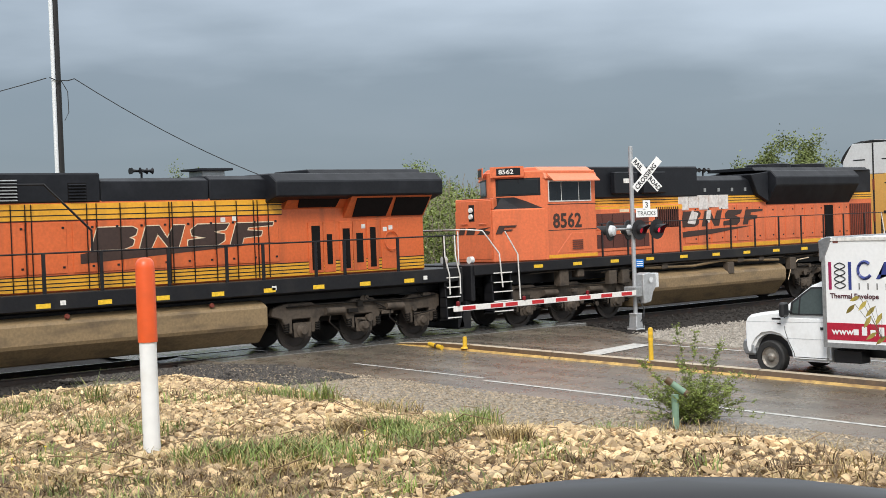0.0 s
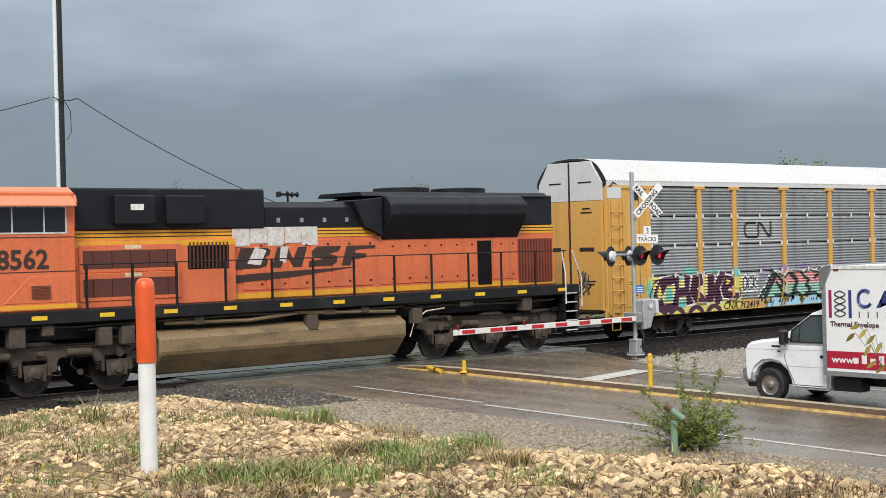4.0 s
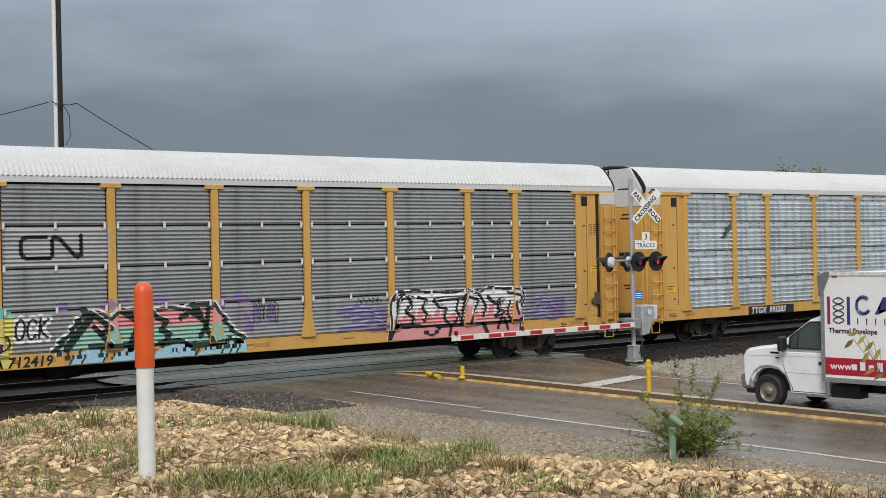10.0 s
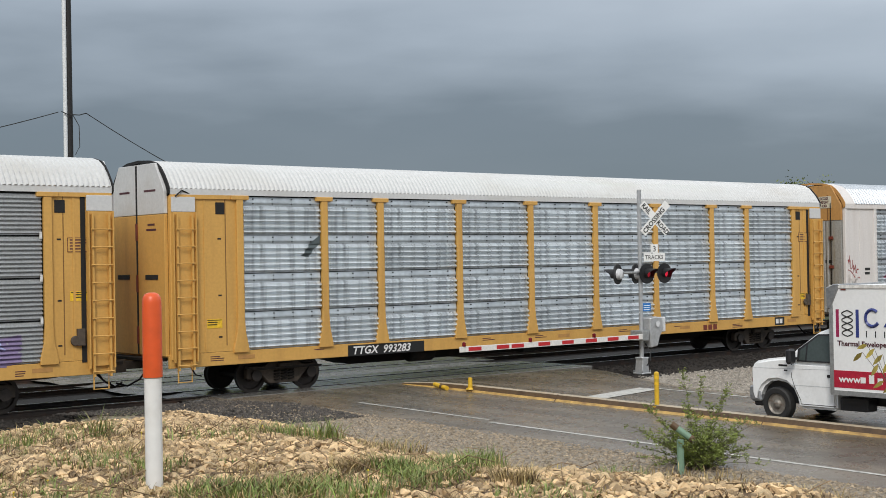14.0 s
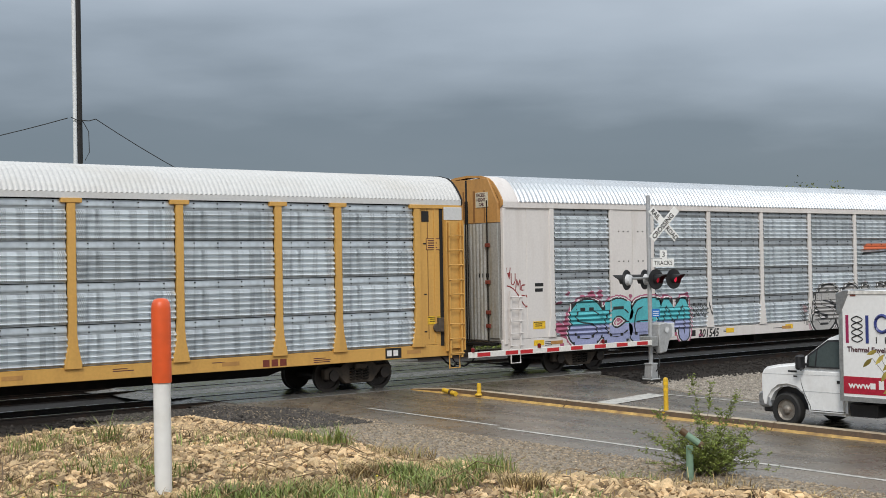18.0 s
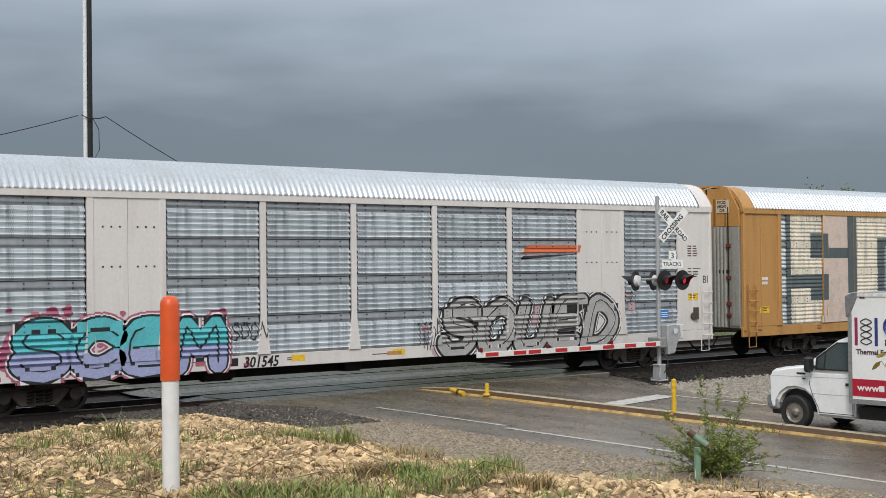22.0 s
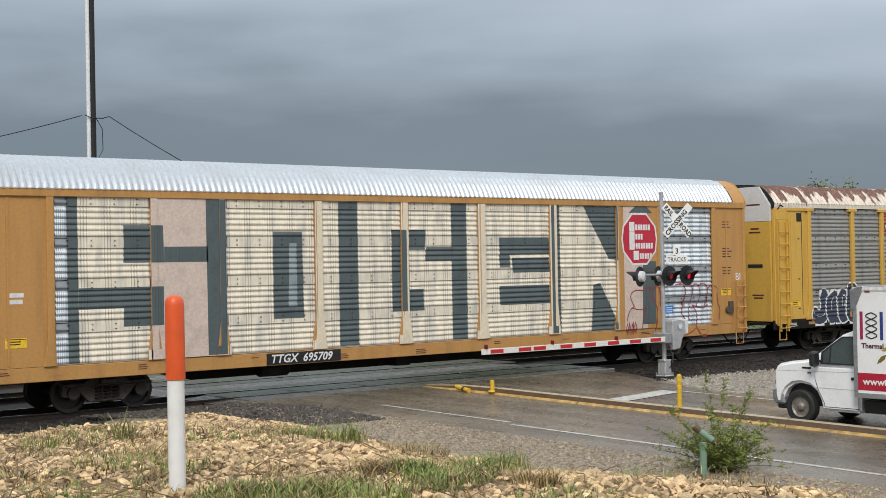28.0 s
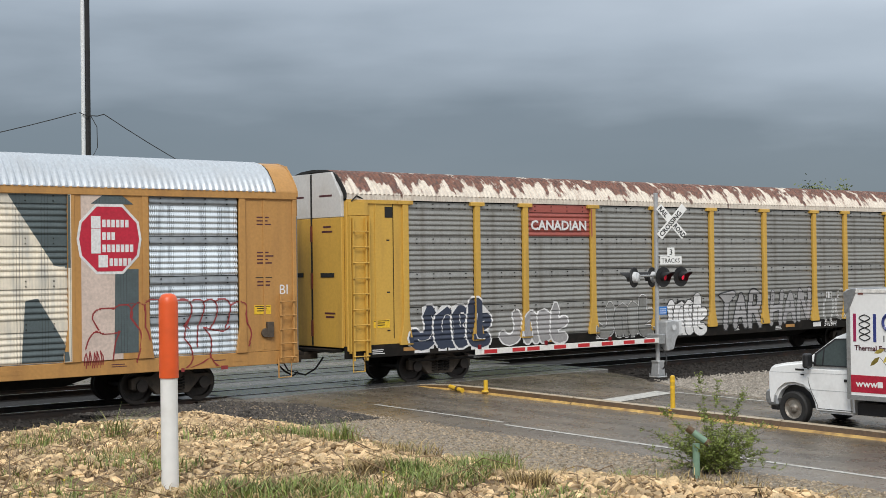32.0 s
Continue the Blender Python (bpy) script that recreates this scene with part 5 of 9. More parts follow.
    Shape().tube([(4.3, -1.45, 0.75), (4.45, -1.48, 1.2), (4.9, -1.46, 1.45), (5.6, -1.44, 1.5)], 0.02, 6).part("pipe", decal_cream, L, "pale bent pipe")
    Shape().tube([(-3.75, -1.45, 0.7), (-3.7, -1.48, 1.3), (-3.95, -1.46, 1.55), (-4.7, -1.44, 1.6)], 0.025, 6).part("pipe", under_dark, L)
    # cab with a wedge-shaped front
    cab = Shape()
    cab.prism([(-8.92, -0.1), (-7.95, -1.52), (-5.75, -1.52), (-5.75, 1.52), (-7.95, 1.52), (-8.92, 0.1)], 2.0, 4.78, "z")
    C = cab.part("cab", orange_b, L, "faded orange cab", bevel=0.04)
    Shape().prism([(-1.58, 4.5), (-1.5, 4.7), (-1.12, 4.9), (1.12, 4.9), (1.5, 4.7), (1.58, 4.5)], -8.0, -5.7).part("cab_roof", pink_orange, C, "bleached pink-orange cab roof", bevel=0.03)

    def raked(name, f0, f1, z0, z1, out, mat, owner, sg=-1, label=""):
        """A plate on the wedge's slanted face, from share f0 to f1 of its width."""
        a, b = Vector((-8.92, sg * 0.1, 0)), Vector((-7.95, sg * 1.52, 0))
        n = Vector((-1.42, sg * 0.97, 0)).normalized()
        pts = [a.lerp(b, f0) + n * (out - 0.03), a.lerp(b, f1) + n * (out - 0.03), a.lerp(b, f1) + n * out, a.lerp(b, f0) + n * out]
        return Shape().prism([(p.x, p.y) for p in pts], z0, z1, "z").part(name, mat, owner, label, bevel=0.006)

    for sg in (-1, 1):
        w = raked("windscreen_frame", 0.08, 0.9, 4.02, 4.56, 0.012, loco_black, C, sg, "black rubber windscreen frame")
        raked("windscreen", 0.12, 0.86, 4.07, 4.51, 0.018, glass_dark, w, sg, "dark windscreen pane")
        raked("number_board_housing", 0.0, 0.62, 4.6, 4.93, 0.14, orange_b, C, sg, "orange number board housing")
        raked("number_board", 0.12, 0.56, 4.66, 4.88, 0.152, loco_black, C, sg, "black number board")
    a = Vector((-8.92, -0.1, 0)).lerp(Vector((-7.95, -1.52, 0)), 0.16) + Vector((-1.42, -0.97, 0)).normalized() * 0.16
    lettering("8562", 0.2, rail_white, C, (a.x, a.y, 4.7), squeeze=1.2, turn_z=-55.7, bold=0.02)
    for x in (-8.5, -8.25):
        Shape().tube([(x, -1.0 + (x + 8.25) * -0.9, 4.58), (x + 0.06, -1.08 + (x + 8.25) * -0.9, 4.4)], 0.012, 4).part("wiper", loco_black, C, "black wiper")
    w = Shape().box(-7.86, -5.98, -1.535, -1.5, 3.8, 4.46).part("side_window", rail_white, C, "pale side window frame")
    for a, b in ((-7.83, -7.33), (-7.29, -6.56), (-6.52, -6.02)):
        Shape().box(a, b, -1.545, -1.53, 3.84, 4.41).part("pane", glass_dark, w)
    Shape().prism([(-1.52, 4.68), (-1.82, 4.46), (-1.82, 4.43), (-1.52, 4.62)], -7.9, -5.85).part("sunshade", pink_orange, C, "bleached sunshade")
    lettering("8562", 0.62, decal_dark, C, (-7.7, -1.526, 3.0), squeeze=1.02, thick=0.005, bold=0.025)
    stripes(C, -7.9, -5.75, -1.52, (2.92, 3.72), decal_dark)
    Shape().box(-7.9, -5.76, -1.528, -1.515, 2.06, 2.16).part("lower_stripe", loco_yellow, C)
    d = Shape().prism([(-7.55, 2.2), (-5.9, 2.2), (-5.9, 2.82), (-6.9, 2.82)], -1.53, -1.51, "y").part("battery_door", orange_b, C, bevel=0.008)
    louvre(L, -6.9, -6.4, 2.3, 2.62, -1.53, 5, orange_b, vent_maroon)
    # hood
    Shape().box(-5.73, 10.5, -1.0, 1.0, 2.0, 3.86).part("hood", orange_b, L, "faded orange hood", bevel=0.02)
    Shape().box(-5.7, -1.2, -1.2, 1.2, 2.0, 3.62).part("equipment_cabinet", orange_b, L, "orange electrical cabinet", bevel=0.02)
    for z0, z1 in ((2.26, 2.7), (2.94, 3.38)):
        fr = Shape().box(-5.55, -2.8, -1.225, -1.19, z0 - 0.1, z1 + 0.14).part("cabinet_door", orange_b, L, "orange cabinet door", bevel=0.015)
        Shape().box(-5.45, -2.95, -1.23, -1.222, z0, z1).part("filter_screen", vent_maroon, fr, "sooty maroon screen")
        for x in np.arange(-5.2, -3.0, 0.5):
            Shape().box(x, x + 0.012, -1.236, -1.23, z0 + 0.02, z1 - 0.02).part("screen_rib", under_dark, fr)
        Shape().box(-4.35, -3.9, -1.23, -1.224, z1 + 0.03, z1 + 0.12).part("notice", decal_cream, fr)
    louvre(L, -2.6, -1.4, 2.86, 3.56, -1.2, 11, vent_black, vent_maroon, True)
    Shape().box(-5.7, 10.48, -1.014, 1.014, 3.62, 3.86).part("upper_band", loco_yellow, L, "golden band")
    Shape().box(-5.7, -1.2, -1.21, -1.2, 3.46, 3.6).part("upper_band", loco_yellow, L)
    Shape().box(-1.2, 10.48, -1.014, 1.014, 2.04, 2.18).part("lower_band", loco_yellow, L, "golden band")
    stripes(L, -5.7, 10.48, -1.014, (3.7, 3.79), loco_black)
    Shape().box(-5.72, -0.2, -1.08, 1.08, 3.87, 4.9).part("upper_hood", roof_black, L, "black air-filter housing", bevel=0.04)
    for x in (-4.6, -3.2):
        Shape().box(x, x + 1.1, -1.3, -1.08, 4.0, 4.72).part("filter_box", roof_black, L, "black filter box", bevel=0.03)
    Shape().box(-4.2, -3.85, -1.31, -1.3, 4.35, 4.5).part("notice", rail_white, L)
    Shape().prism([(-1.0, 3.86), (-1.0, 4.42), (-0.75, 4.58), (0.75, 4.58), (1.0, 4.42), (1.0, 3.86)], -0.18, 4.1).part("upper_hood", roof_black, L, "black engine roof", bevel=0.02)
    for x in np.arange(0.2, 3.8, 0.75):
        Shape().box(x, x + 0.1, -1.03, -1.0, 4.02, 4.14).part("lifting_lug", steel_grey, L)
    horn(L, 1.05, -0.3, 4.6)
    Shape().prism([(-1.02, 3.5), (-1.5, 4.2), (-1.5, 4.5), (-1.25, 4.74), (1.25, 4.74), (1.5, 4.5), (1.5, 4.2), (1.02, 3.5)], 3.7, 8.95).part("radiator_wing", roof_black, L, "black flared radiator housing", bevel=0.03)
    Shape().prism([(3.0, 3.87), (3.62, 3.6), (3.62, 4.7), (2.6, 4.6)], -1.2, 1.2, "y").part("wing_front", roof_black, L, bevel=0.02)
    Shape().box(8.95, 10.45, -1.02, 1.02, 3.87, 4.78).part("upper_hood", roof_black, L, "black rear hood", bevel=0.03)
    Shape().prism([(-1.1, 4.74), (-0.95, 4.86), (0.95, 4.86), (1.1, 4.74)], 3.0, 10.2).part("roof_deck", roof_black, L, bevel=0.01)
    for x in (5.25, 7.45):
        Shape().lathe([(-0.05, 0.84), (0.12, 0.84), (0.14, 0.78)], (x, 0, 4.88), "z", 24).part("radiator_fan", roof_black, L, "round radiator fan")
    # doors, rear screens, patched white stripe
    hood_doors(L, -0.9, 3.4, 2.25, 3.55, -1.0, 6, orange_b)
    hood_doors(L, 3.6, 7.2, 2.25, 3.45, -1.0, 6, orange_b)
    # solid black slab, the doorway's shade given as colour
    Shape().box(7.3, 7.85, -1.03, -1.0, 2.1, 3.42).part("dark_door", vent_black, L, "black slab for an unlit doorway", bevel=0.01)
    hood_doors(L, 7.9, 8.85, 2.25, 3.45, -1.0, 2, orange_b)
    louvre(L, 8.95, 10.4, 2.1, 3.45, -1.02, 12, grille_red, vent_maroon, True)
    for i, x in enumerate((-1.18, -0.64, -0.1, 0.44, 0.98)):
        Shape().box(x, x + 0.52, -1.034, -1.0, 3.4 + 0.07 * (i % 2), 3.9).part("primer_patch", primer_white, L, "patch of white primer", bevel=0.006)
    slabs(L, -1.2, 3.35, 2.82, 3.36, -1.028, decal_dark, 0.35)
    sheet("primer_smear", [[(-0.75, 2.95), (-0.35, 2.9), (-0.15, 3.3), (-0.5, 3.38)], [(0.25, 3.0), (0.45, 2.95), (0.55, 3.36), (0.3, 3.36)]], primer_white, L, -1.032, 0.05, "white primer smeared over the mark")
    sheet("mark_wedge", [[(-1.3, 2.45), (-1.3, 2.66), (0.4, 2.72), (2.9, 2.78), (0.6, 2.55)]], decal_dark, L, -1.03, 0.05)
    handrail(L, [-5.5, -4.3, -3.1, -1.7, -0.3, 1.0, 2.35, 3.75, 5.1, 6.5, 7.8, 9.2, 10.4], -1.5, 2.0, 3.06, loco_black, 0.022, 0.15)
    Shape().box(-10.9, 10.95, 1.47, 1.53, 3.0, 3.06).part("far_handrail", loco_black, L)
    # front and rear ends
    Shape().box(-11.1, -10.95, -1.5, 1.5, 0.95, 2.0).part("end_plate", loco_black, L, "black front plate", bevel=0.02)
    Shape().prism([(-11.0, 0.15), (-11.45, 0.15), (-11.15, 0.95), (-11.0, 0.95)], -1.3, 1.3, "y").part("plough", loco_black, L, "black snow plough")
    Shape().box(10.95, 11.1, -1.5, 1.5, 0.95, 2.0).part("end_plate", loco_black, L, "black rear plate", bevel=0.02)
    steps(L, -10.3, -9.5, -1.56, -1.1, [1.74, 1.46, 1.18, 0.9, 0.6], rail_white, -1)
    steps(L, 10.4, 10.95, -1.56, -1.15, [1.74, 1.46, 1.18, 0.9, 0.6], rail_white, 1)
    for pts in ([(-11.0, -1.2, 3.05), (-10.6, -1.5, 3.0), (-10.05, -1.6, 2.3), (-9.95, -1.6, 1.3)], [(-9.75, -1.55, 2.95), (-9.3, -1.6, 2.25), (-9.25, -1.6, 0.9)], [(10.3, -1.55, 3.05), (10.4, -1.6, 2.3), (10.4, -1.6, 1.4)], [(10.75, -1.55, 3.05), (11.2, -1.5, 2.2), (11.2, -1.5, 1.3)], [(-11.05, -0.9, 3.0), (-11.05, -0.9, 2.0)], [(-11.0, -1.2, 3.05), (-11.0, 0.0, 3.05), (-11.0, 1.2, 3.05)]):
        Shape().tube(pts, 0.022, 6).part("grab_rail", rail_white, L, "white grab rail")
    coupler(L, -11.0, -1)
    coupler(L, 11.0, 1)
    Shape().prism([(-1.5, 0.8), (-1.5, 1.2), (-1.2, 1.38), (1.2, 1.38), (1.5, 1.2), (1.5, 0.8), (1.0, 0.25), (-1.0, 0.25)], -3.6, 4.15).part("fuel_tank", tank_brown, L, "dust-brown fuel tank", bevel=0.05)
    Shape().tube([(-3.4, -1.35, 1.55), (-1.0, -1.4, 1.5), (0.6, -1.4, 1.62), (3.8, -1.4, 1.5)], 0.05, 6).part("pipe", tank_brown, L)
    for x in (-5.2, -4.6, 0.8, 4.4):
        Shape().box(x, x + 0.35, -1.5, -1.25, 1.1, 1.55).part("air_valve", truck_grime, L, "grimy valve box", bevel=0.03)
    loco_truck(L, [-8.61, -6.68, -4.6])
    loco_truck(L, [5.72, 7.69, 9.73])
    return L


LOCOS = [(build_loco_rear(), -24.6), (build_loco_front(), -1.9)]


# ---- the level crossing's signal and gate ----
signal_alu = surf("brushed aluminium mast", (0.52, 0.53, 0.54), 0.42, metal=0.6, vary=0.1, dirt=(0.3, 0.3, 0.29), dirt_scale=3)
sign_white = surf("white sign sheet", (0.8, 0.8, 0.78), 0.4, vary=0.04)
sign_black = surf("black sign ink", (0.015, 0.015, 0.016), 0.5)
lens_red = surf("dark red signal lens", (0.16, 0.008, 0.012), 0.2)
lens_lit = glow("lit red signal lens", (0.7, 0.02, 0.05), 0.9)
lens_half = glow("fading red signal lens", (0.45, 0.015, 0.03), 0.45)
hood_grey = surf("pale grey lamp back", (0.62, 0.63, 0.64), 0.45)
gate_red = surf("red reflective stripe", (0.5, 0.02, 0.025), 0.4, vary=0.12)
gate_white = surf("white reflective stripe", (0.74, 0.72, 0.68), 0.4, vary=0.1)
sign_blue = surf("blue emergency plate", (0.02, 0.16, 0.5), 0.4)
FACE = radians(-20)


def build_signal():
    S = thing("crossing_signal", "aluminium crossing signal mast with crossbuck, lamps and lowered gate", "railway signal", (31.0, -4.06, -0.12))
    Shape().tube([(0, 0, 0.1), (0, 0, 5.48)], 0.065, 14).part("mast", signal_alu, S, "aluminium mast", smooth=True)
    s = Shape().box(-0.2, 0.2, -0.2, 0.2, 0, 0.05)
    s.prism([(-0.16, 0.05), (0.16, 0.05), (0.12, 0.42), (0.16, 0.5), (-0.16, 0.5), (-0.12, 0.42)], -0.15, 0.15, "y")
    s.part("base", signal_alu, S, "cast pinch base", bevel=0.02)
    for a in (-0.17, 0.17):
        for b in (-0.17, 0.17):
            Shape().tube([(a, b, 0.0), (a, b, 0.12)], 0.02, 6).part("bolt", steel_grey, S)

    def board(name, w, h, x, z, mat, tilt=0.0, y=-0.1):
        b = Shape().box(-w / 2, w / 2, -0.006, 0.006, -h / 2, h / 2).part(name, mat, S, bevel=0.002)
        b.matrix_basis = pose(x, y, z, 0, 0, -22) @ pose(0, 0, 0, 0, tilt, 0)
        return b

    # crossbuck: blades at right angles with their words
    one = board("crossbuck_blade", 1.22, 0.23, 0.28, 4.62, sign_white, 47, -0.36)
    two = board("crossbuck_blade", 1.22, 0.23, 0.28, 4.62, sign_white, -47, -0.378)
    tagged(one, "white blade reading RAILROAD in two halves"), tagged(two, "white blade reading CROSSING")
    for words, x in (("RAIL", -0.57), ("ROAD", 0.13)):
        lettering(words, 0.2, sign_black, one, (x, -0.012, -0.07), squeeze=0.86, thick=0.001, bold=0.02)
    lettering("CROSSING", 0.2, sign_black, two, (-0.56, -0.012, -0.07), squeeze=1.0, thick=0.001, bold=0.02)
    b = board("track_count", 0.24, 0.26, 0.3, 3.72, sign_white, 0, -0.3)
    lettering("3", 0.24, sign_black, b, (-0.06, -0.012, -0.085), thick=0.001)
    b = board("tracks_plate", 0.7, 0.24, 0.3, 3.47, sign_white, 0, -0.3)
    lettering("TRACKS", 0.18, sign_black, b, (-0.31, -0.012, -0.065), squeeze=0.9, thick=0.001)
    b = board("emergency_plate", 0.26, 0.24, 0.14, 1.98, sign_blue)
    for k in range(3):
        Shape().box(-0.1, 0.1, -0.01, -0.006, 0.04 - k * 0.06, 0.06 - k * 0.06).part("bar", sign_white, b)
    # lamps on a cross arm; one pair faces the road's near lane, another the far one
    Shape().tube([(-0.75, -0.02, 3.02), (0.95, -0.12, 3.02)], 0.035, 8).part("cross_arm", steel_grey, S)

    def lamp(x, y, z, turn, lit, back=False):
        m = pose(x, y, z, 0, 0, turn)
        disc = Shape().lathe([(-0.02, 0.3), (0.0, 0.3), (0.012, 0.29)], (0, 0, 0), "y", 28).part("lamp_disc", sign_black, S, "round lamp background")
        disc.matrix_basis = m
        lens = Shape().lathe([(-0.05, 0.06), (-0.04, 0.11), (-0.02, 0.12)], (0, 0, 0), "y", 20).part("lens", lens_half if lit == "half" else lens_lit, S, "glowing red lens") if lit else Shape().lathe([(-0.05, 0.06), (-0.04, 0.11), (-0.02, 0.12)], (0, 0, 0), "y", 20).part("lens", lens_red, S, "dark red lens")
        lens.matrix_basis = m
        visor = Shape()
        n = 14
        for r, y0, y1 in ((0.15, -0.03, -0.46),):
            for i in range(n + 1):
                a = math.pi * (-0.3 + 1.6 * i / n)
                k = 0.35 + 0.65 * math.sin(max(0, min(math.pi, a)))
                visor.v += [(r * math.cos(a), y0, r * math.sin(a)), (r * math.cos(a), y0 + (y1 - y0) * k, r * math.sin(a))]
        visor.f = [(2 * i, 2 * i + 1, 2 * i + 3, 2 * i + 2) for i in range(n)]
        v = visor.part("visor", sign_black, S, "black lamp visor")
        v.matrix_basis = m
        body = Shape().lathe([(0.0, 0.17), (0.12, 0.15), (0.16, 0.06)], (0, 0, 0), "y", 20).part("lamp_body", hood_grey if back else sign_black, S, bevel=0.0, smooth=True)
        body.matrix_basis = m

    for z in (4.9, 4.35, 3.6):
        Shape().tube([(0, 0, z), (0.24, -0.3, z)], 0.022, 6).part("sign_bracket", steel_grey, S)
    lamp(0.1, -0.16, 2.98, -4, "half")
    lamp(0.84, -0.2, 2.98, -4, True)
    lamp(-0.04, 0.14, 2.98, 197, False, True)
    lamp(-0.8, 0.16, 2.98, 197, False, True)
    # gate machine and arm
    m = Shape().prism([(0.06, 1.2), (0.06, 1.66), (0.34, 1.7), (0.62, 1.66), (0.66, 1.3), (0.5, 1.1), (0.4, 0.82), (0.1, 0.78)], -0.3, 0.12, "y").part("gate_machine", signal_alu, S, "grey gate machine housing", bevel=0.03)
    Shape().lathe([(-0.03, 0.09), (0.0, 0.07)], (0.36, -0.31, 1.48), "y", 14).part("crank_cover", hood_grey, m)
    s = Shape().box(0.7, 0.96, -0.12, 0.1, 1.22, 1.66)
    s.part("junction_box", hood_grey, S, "grey junction box", bevel=0.02)
    Shape().box(-0.28, 0.02, -0.3, 0.2, 1.0, 1.3).part("arm_bracket", steel_grey, S, "galvanized arm bracket", bevel=0.02)
    Shape().tube([(0.06, -0.1, 0.9), (0.1, -0.25, 0.65), (0.02, -0.3, 0.4), (0.06, -0.1, 0.2)], 0.02, 6).part("cable", sign_black, S)
    arm = Shape().box(-7.35, -0.1, -0.29, -0.25, 1.05, 1.2).part("gate_arm", gate_white, S, "white gate arm with red stripes", bevel=0.006)
    for x in (-7.06, -6.06, -5.52, -4.52, -3.6, -2.66, -1.76, -0.9):
        Shape().box(x, x + 0.45, -0.296, -0.286, 1.075, 1.175).part("stripe", gate_red, arm, "red stripe")
    for x in (-7.2, -4.8, -2.3):
        Shape().lathe([(0.0, 0.05), (0.1, 0.05), (0.12, 0.02)], (x, -0.27, 1.2), "z", 10).part("gate_lamp", lens_red, arm, "small red gate lamp")
    return S


build_signal()


# ---- kerbed median with posts ----
def build_median():
    M = thing("median", "narrow kerbed median with worn yellow sides", "kerb")
    tagged(M, kind="structure")
    out = Shape()
    ys = list(np.arange(-2.0, -60.1, -1.5))
    for y in ys:
        taper = soft((-1.7 - y) / 2.5)
        w = 0.05 + 0.05 * taper
        h = 0.04 + 0.125 * taper
        c = 23.64
        z = road_z(y)
        out.v += [(c - w - 0.13, y, z - 0.03), (c - w - 0.05, y, z + 0.32 * h), (c - w, y, z + h - 0.015), (c - w + 0.05, y, z + h), (c + w - 0.03, y, z + h), (c + w + 0.08, y, z - 0.04)]
    for i in range(len(ys) - 1):
        a, b = 6 * i, 6 * i + 6
        out.f += [(a + k, a + k + 1, b + k + 1, b + k) for k in range(5)]
    body = out.part("kerb", paint_yellow, M, "worn yellow kerb")
    body.data.materials.append(kerb_top)
    body.data.materials.append(kerb_pale)
    for p in body.data.polygons:
        n = p.index % 5
        p.material_index = {0: 0, 1: 1, 2: 2, 3: 2, 4: 1}[n]
    for y in np.arange(-5, -30, -3.05):
        z = road_z(y)
        Shape().prism([(23.4, -0.03), (23.485, 0.055), (23.535, 0.152), (23.585, 0.169), (23.72, 0.169), (23.83, -0.03)], y - 0.012, y + 0.012, "y").part("joint", kerb_top, M, "dark joint in the kerb").location = (0, 0, z)


build_median()
post_yellow = surf("yellow plastic post", (0.68, 0.42, 0.03), 0.45, vary=0.1, dirt=(0.25, 0.16, 0.05), dirt_scale=6)
b = thing("bollard", "upright yellow plastic post on the median", "bollard", (23.62, -11.15, road_z(-11.15) + 0.1))
Shape().lathe([(0.0, 0.11), (0.03, 0.11), (0.05, 0.055), (0.69, 0.052), (0.74, 0.06), (0.78, 0.05), (0.8, 0.02)], (0, 0, 0), "z", 14).part("post", post_yellow, b, smooth=True)
for z in (0.5, 0.64):
    Shape().lathe([(0.0, 0.056), (0.06, 0.056)], (0, 0, z), "z", 14).part("reflector_band", reflector_yellow, b, "pale reflective band")
b = thing("bollard", "broken yellow plastic post stump on the median", "bollard", (23.5, -4.9, road_z(-4.9) + 0.06))
Shape().lathe([(0.0, 0.12), (0.03, 0.11), (0.05, 0.06), (0.3, 0.055), (0.31, 0.02)], (0, 0, 0), "z", 14).part("stump", post_yellow, b, smooth=True)
b = thing("fallen_bollard", "broken yellow plastic post lying on the road", "bollard", (23.3, -4.2, road_z(-4.2) + 0.055))
Shape().tube([(0, 0, 0), (0.1, 0.62, 0.06)], 0.06, 12).part("post", post_yellow, b, smooth=True)
Shape().tube([(0.03, 0.2, 0.02), (0.045, 0.3, 0.03)], 0.063, 12).part("reflector_band", kerb_top, b)

# ---- pipeline marker post on the bank ----
marker_orange = surf("orange plastic", (0.72, 0.1, 0.02), 0.4, vary=0.06, dirt=(0.4, 0.07, 0.02), dirt_scale=5)
marker_white = surf("white plastic", (0.78, 0.78, 0.76), 0.42, vary=0.04, dirt=(0.5, 0.46, 0.4), dirt_amount=0.4, dirt_scale=5)
P = thing("marker_post", "white marker post with orange domed top on the bank", "marker post", (4.02, -24.48, 2.0))
Shape().lathe([(-0.3, 0.052), (0.68, 0.052)], (0, 0, 0), "z", 24).part("tube", marker_white, P, "white plastic tube", smooth=True)
Shape().lathe([(0.67, 0.059), (1.12, 0.058), (1.15, 0.054), (1.172, 0.04), (1.18, 0.018)], (0, 0, 0), "z", 24).part("cap", marker_orange, P, "orange domed sleeve", smooth=True)

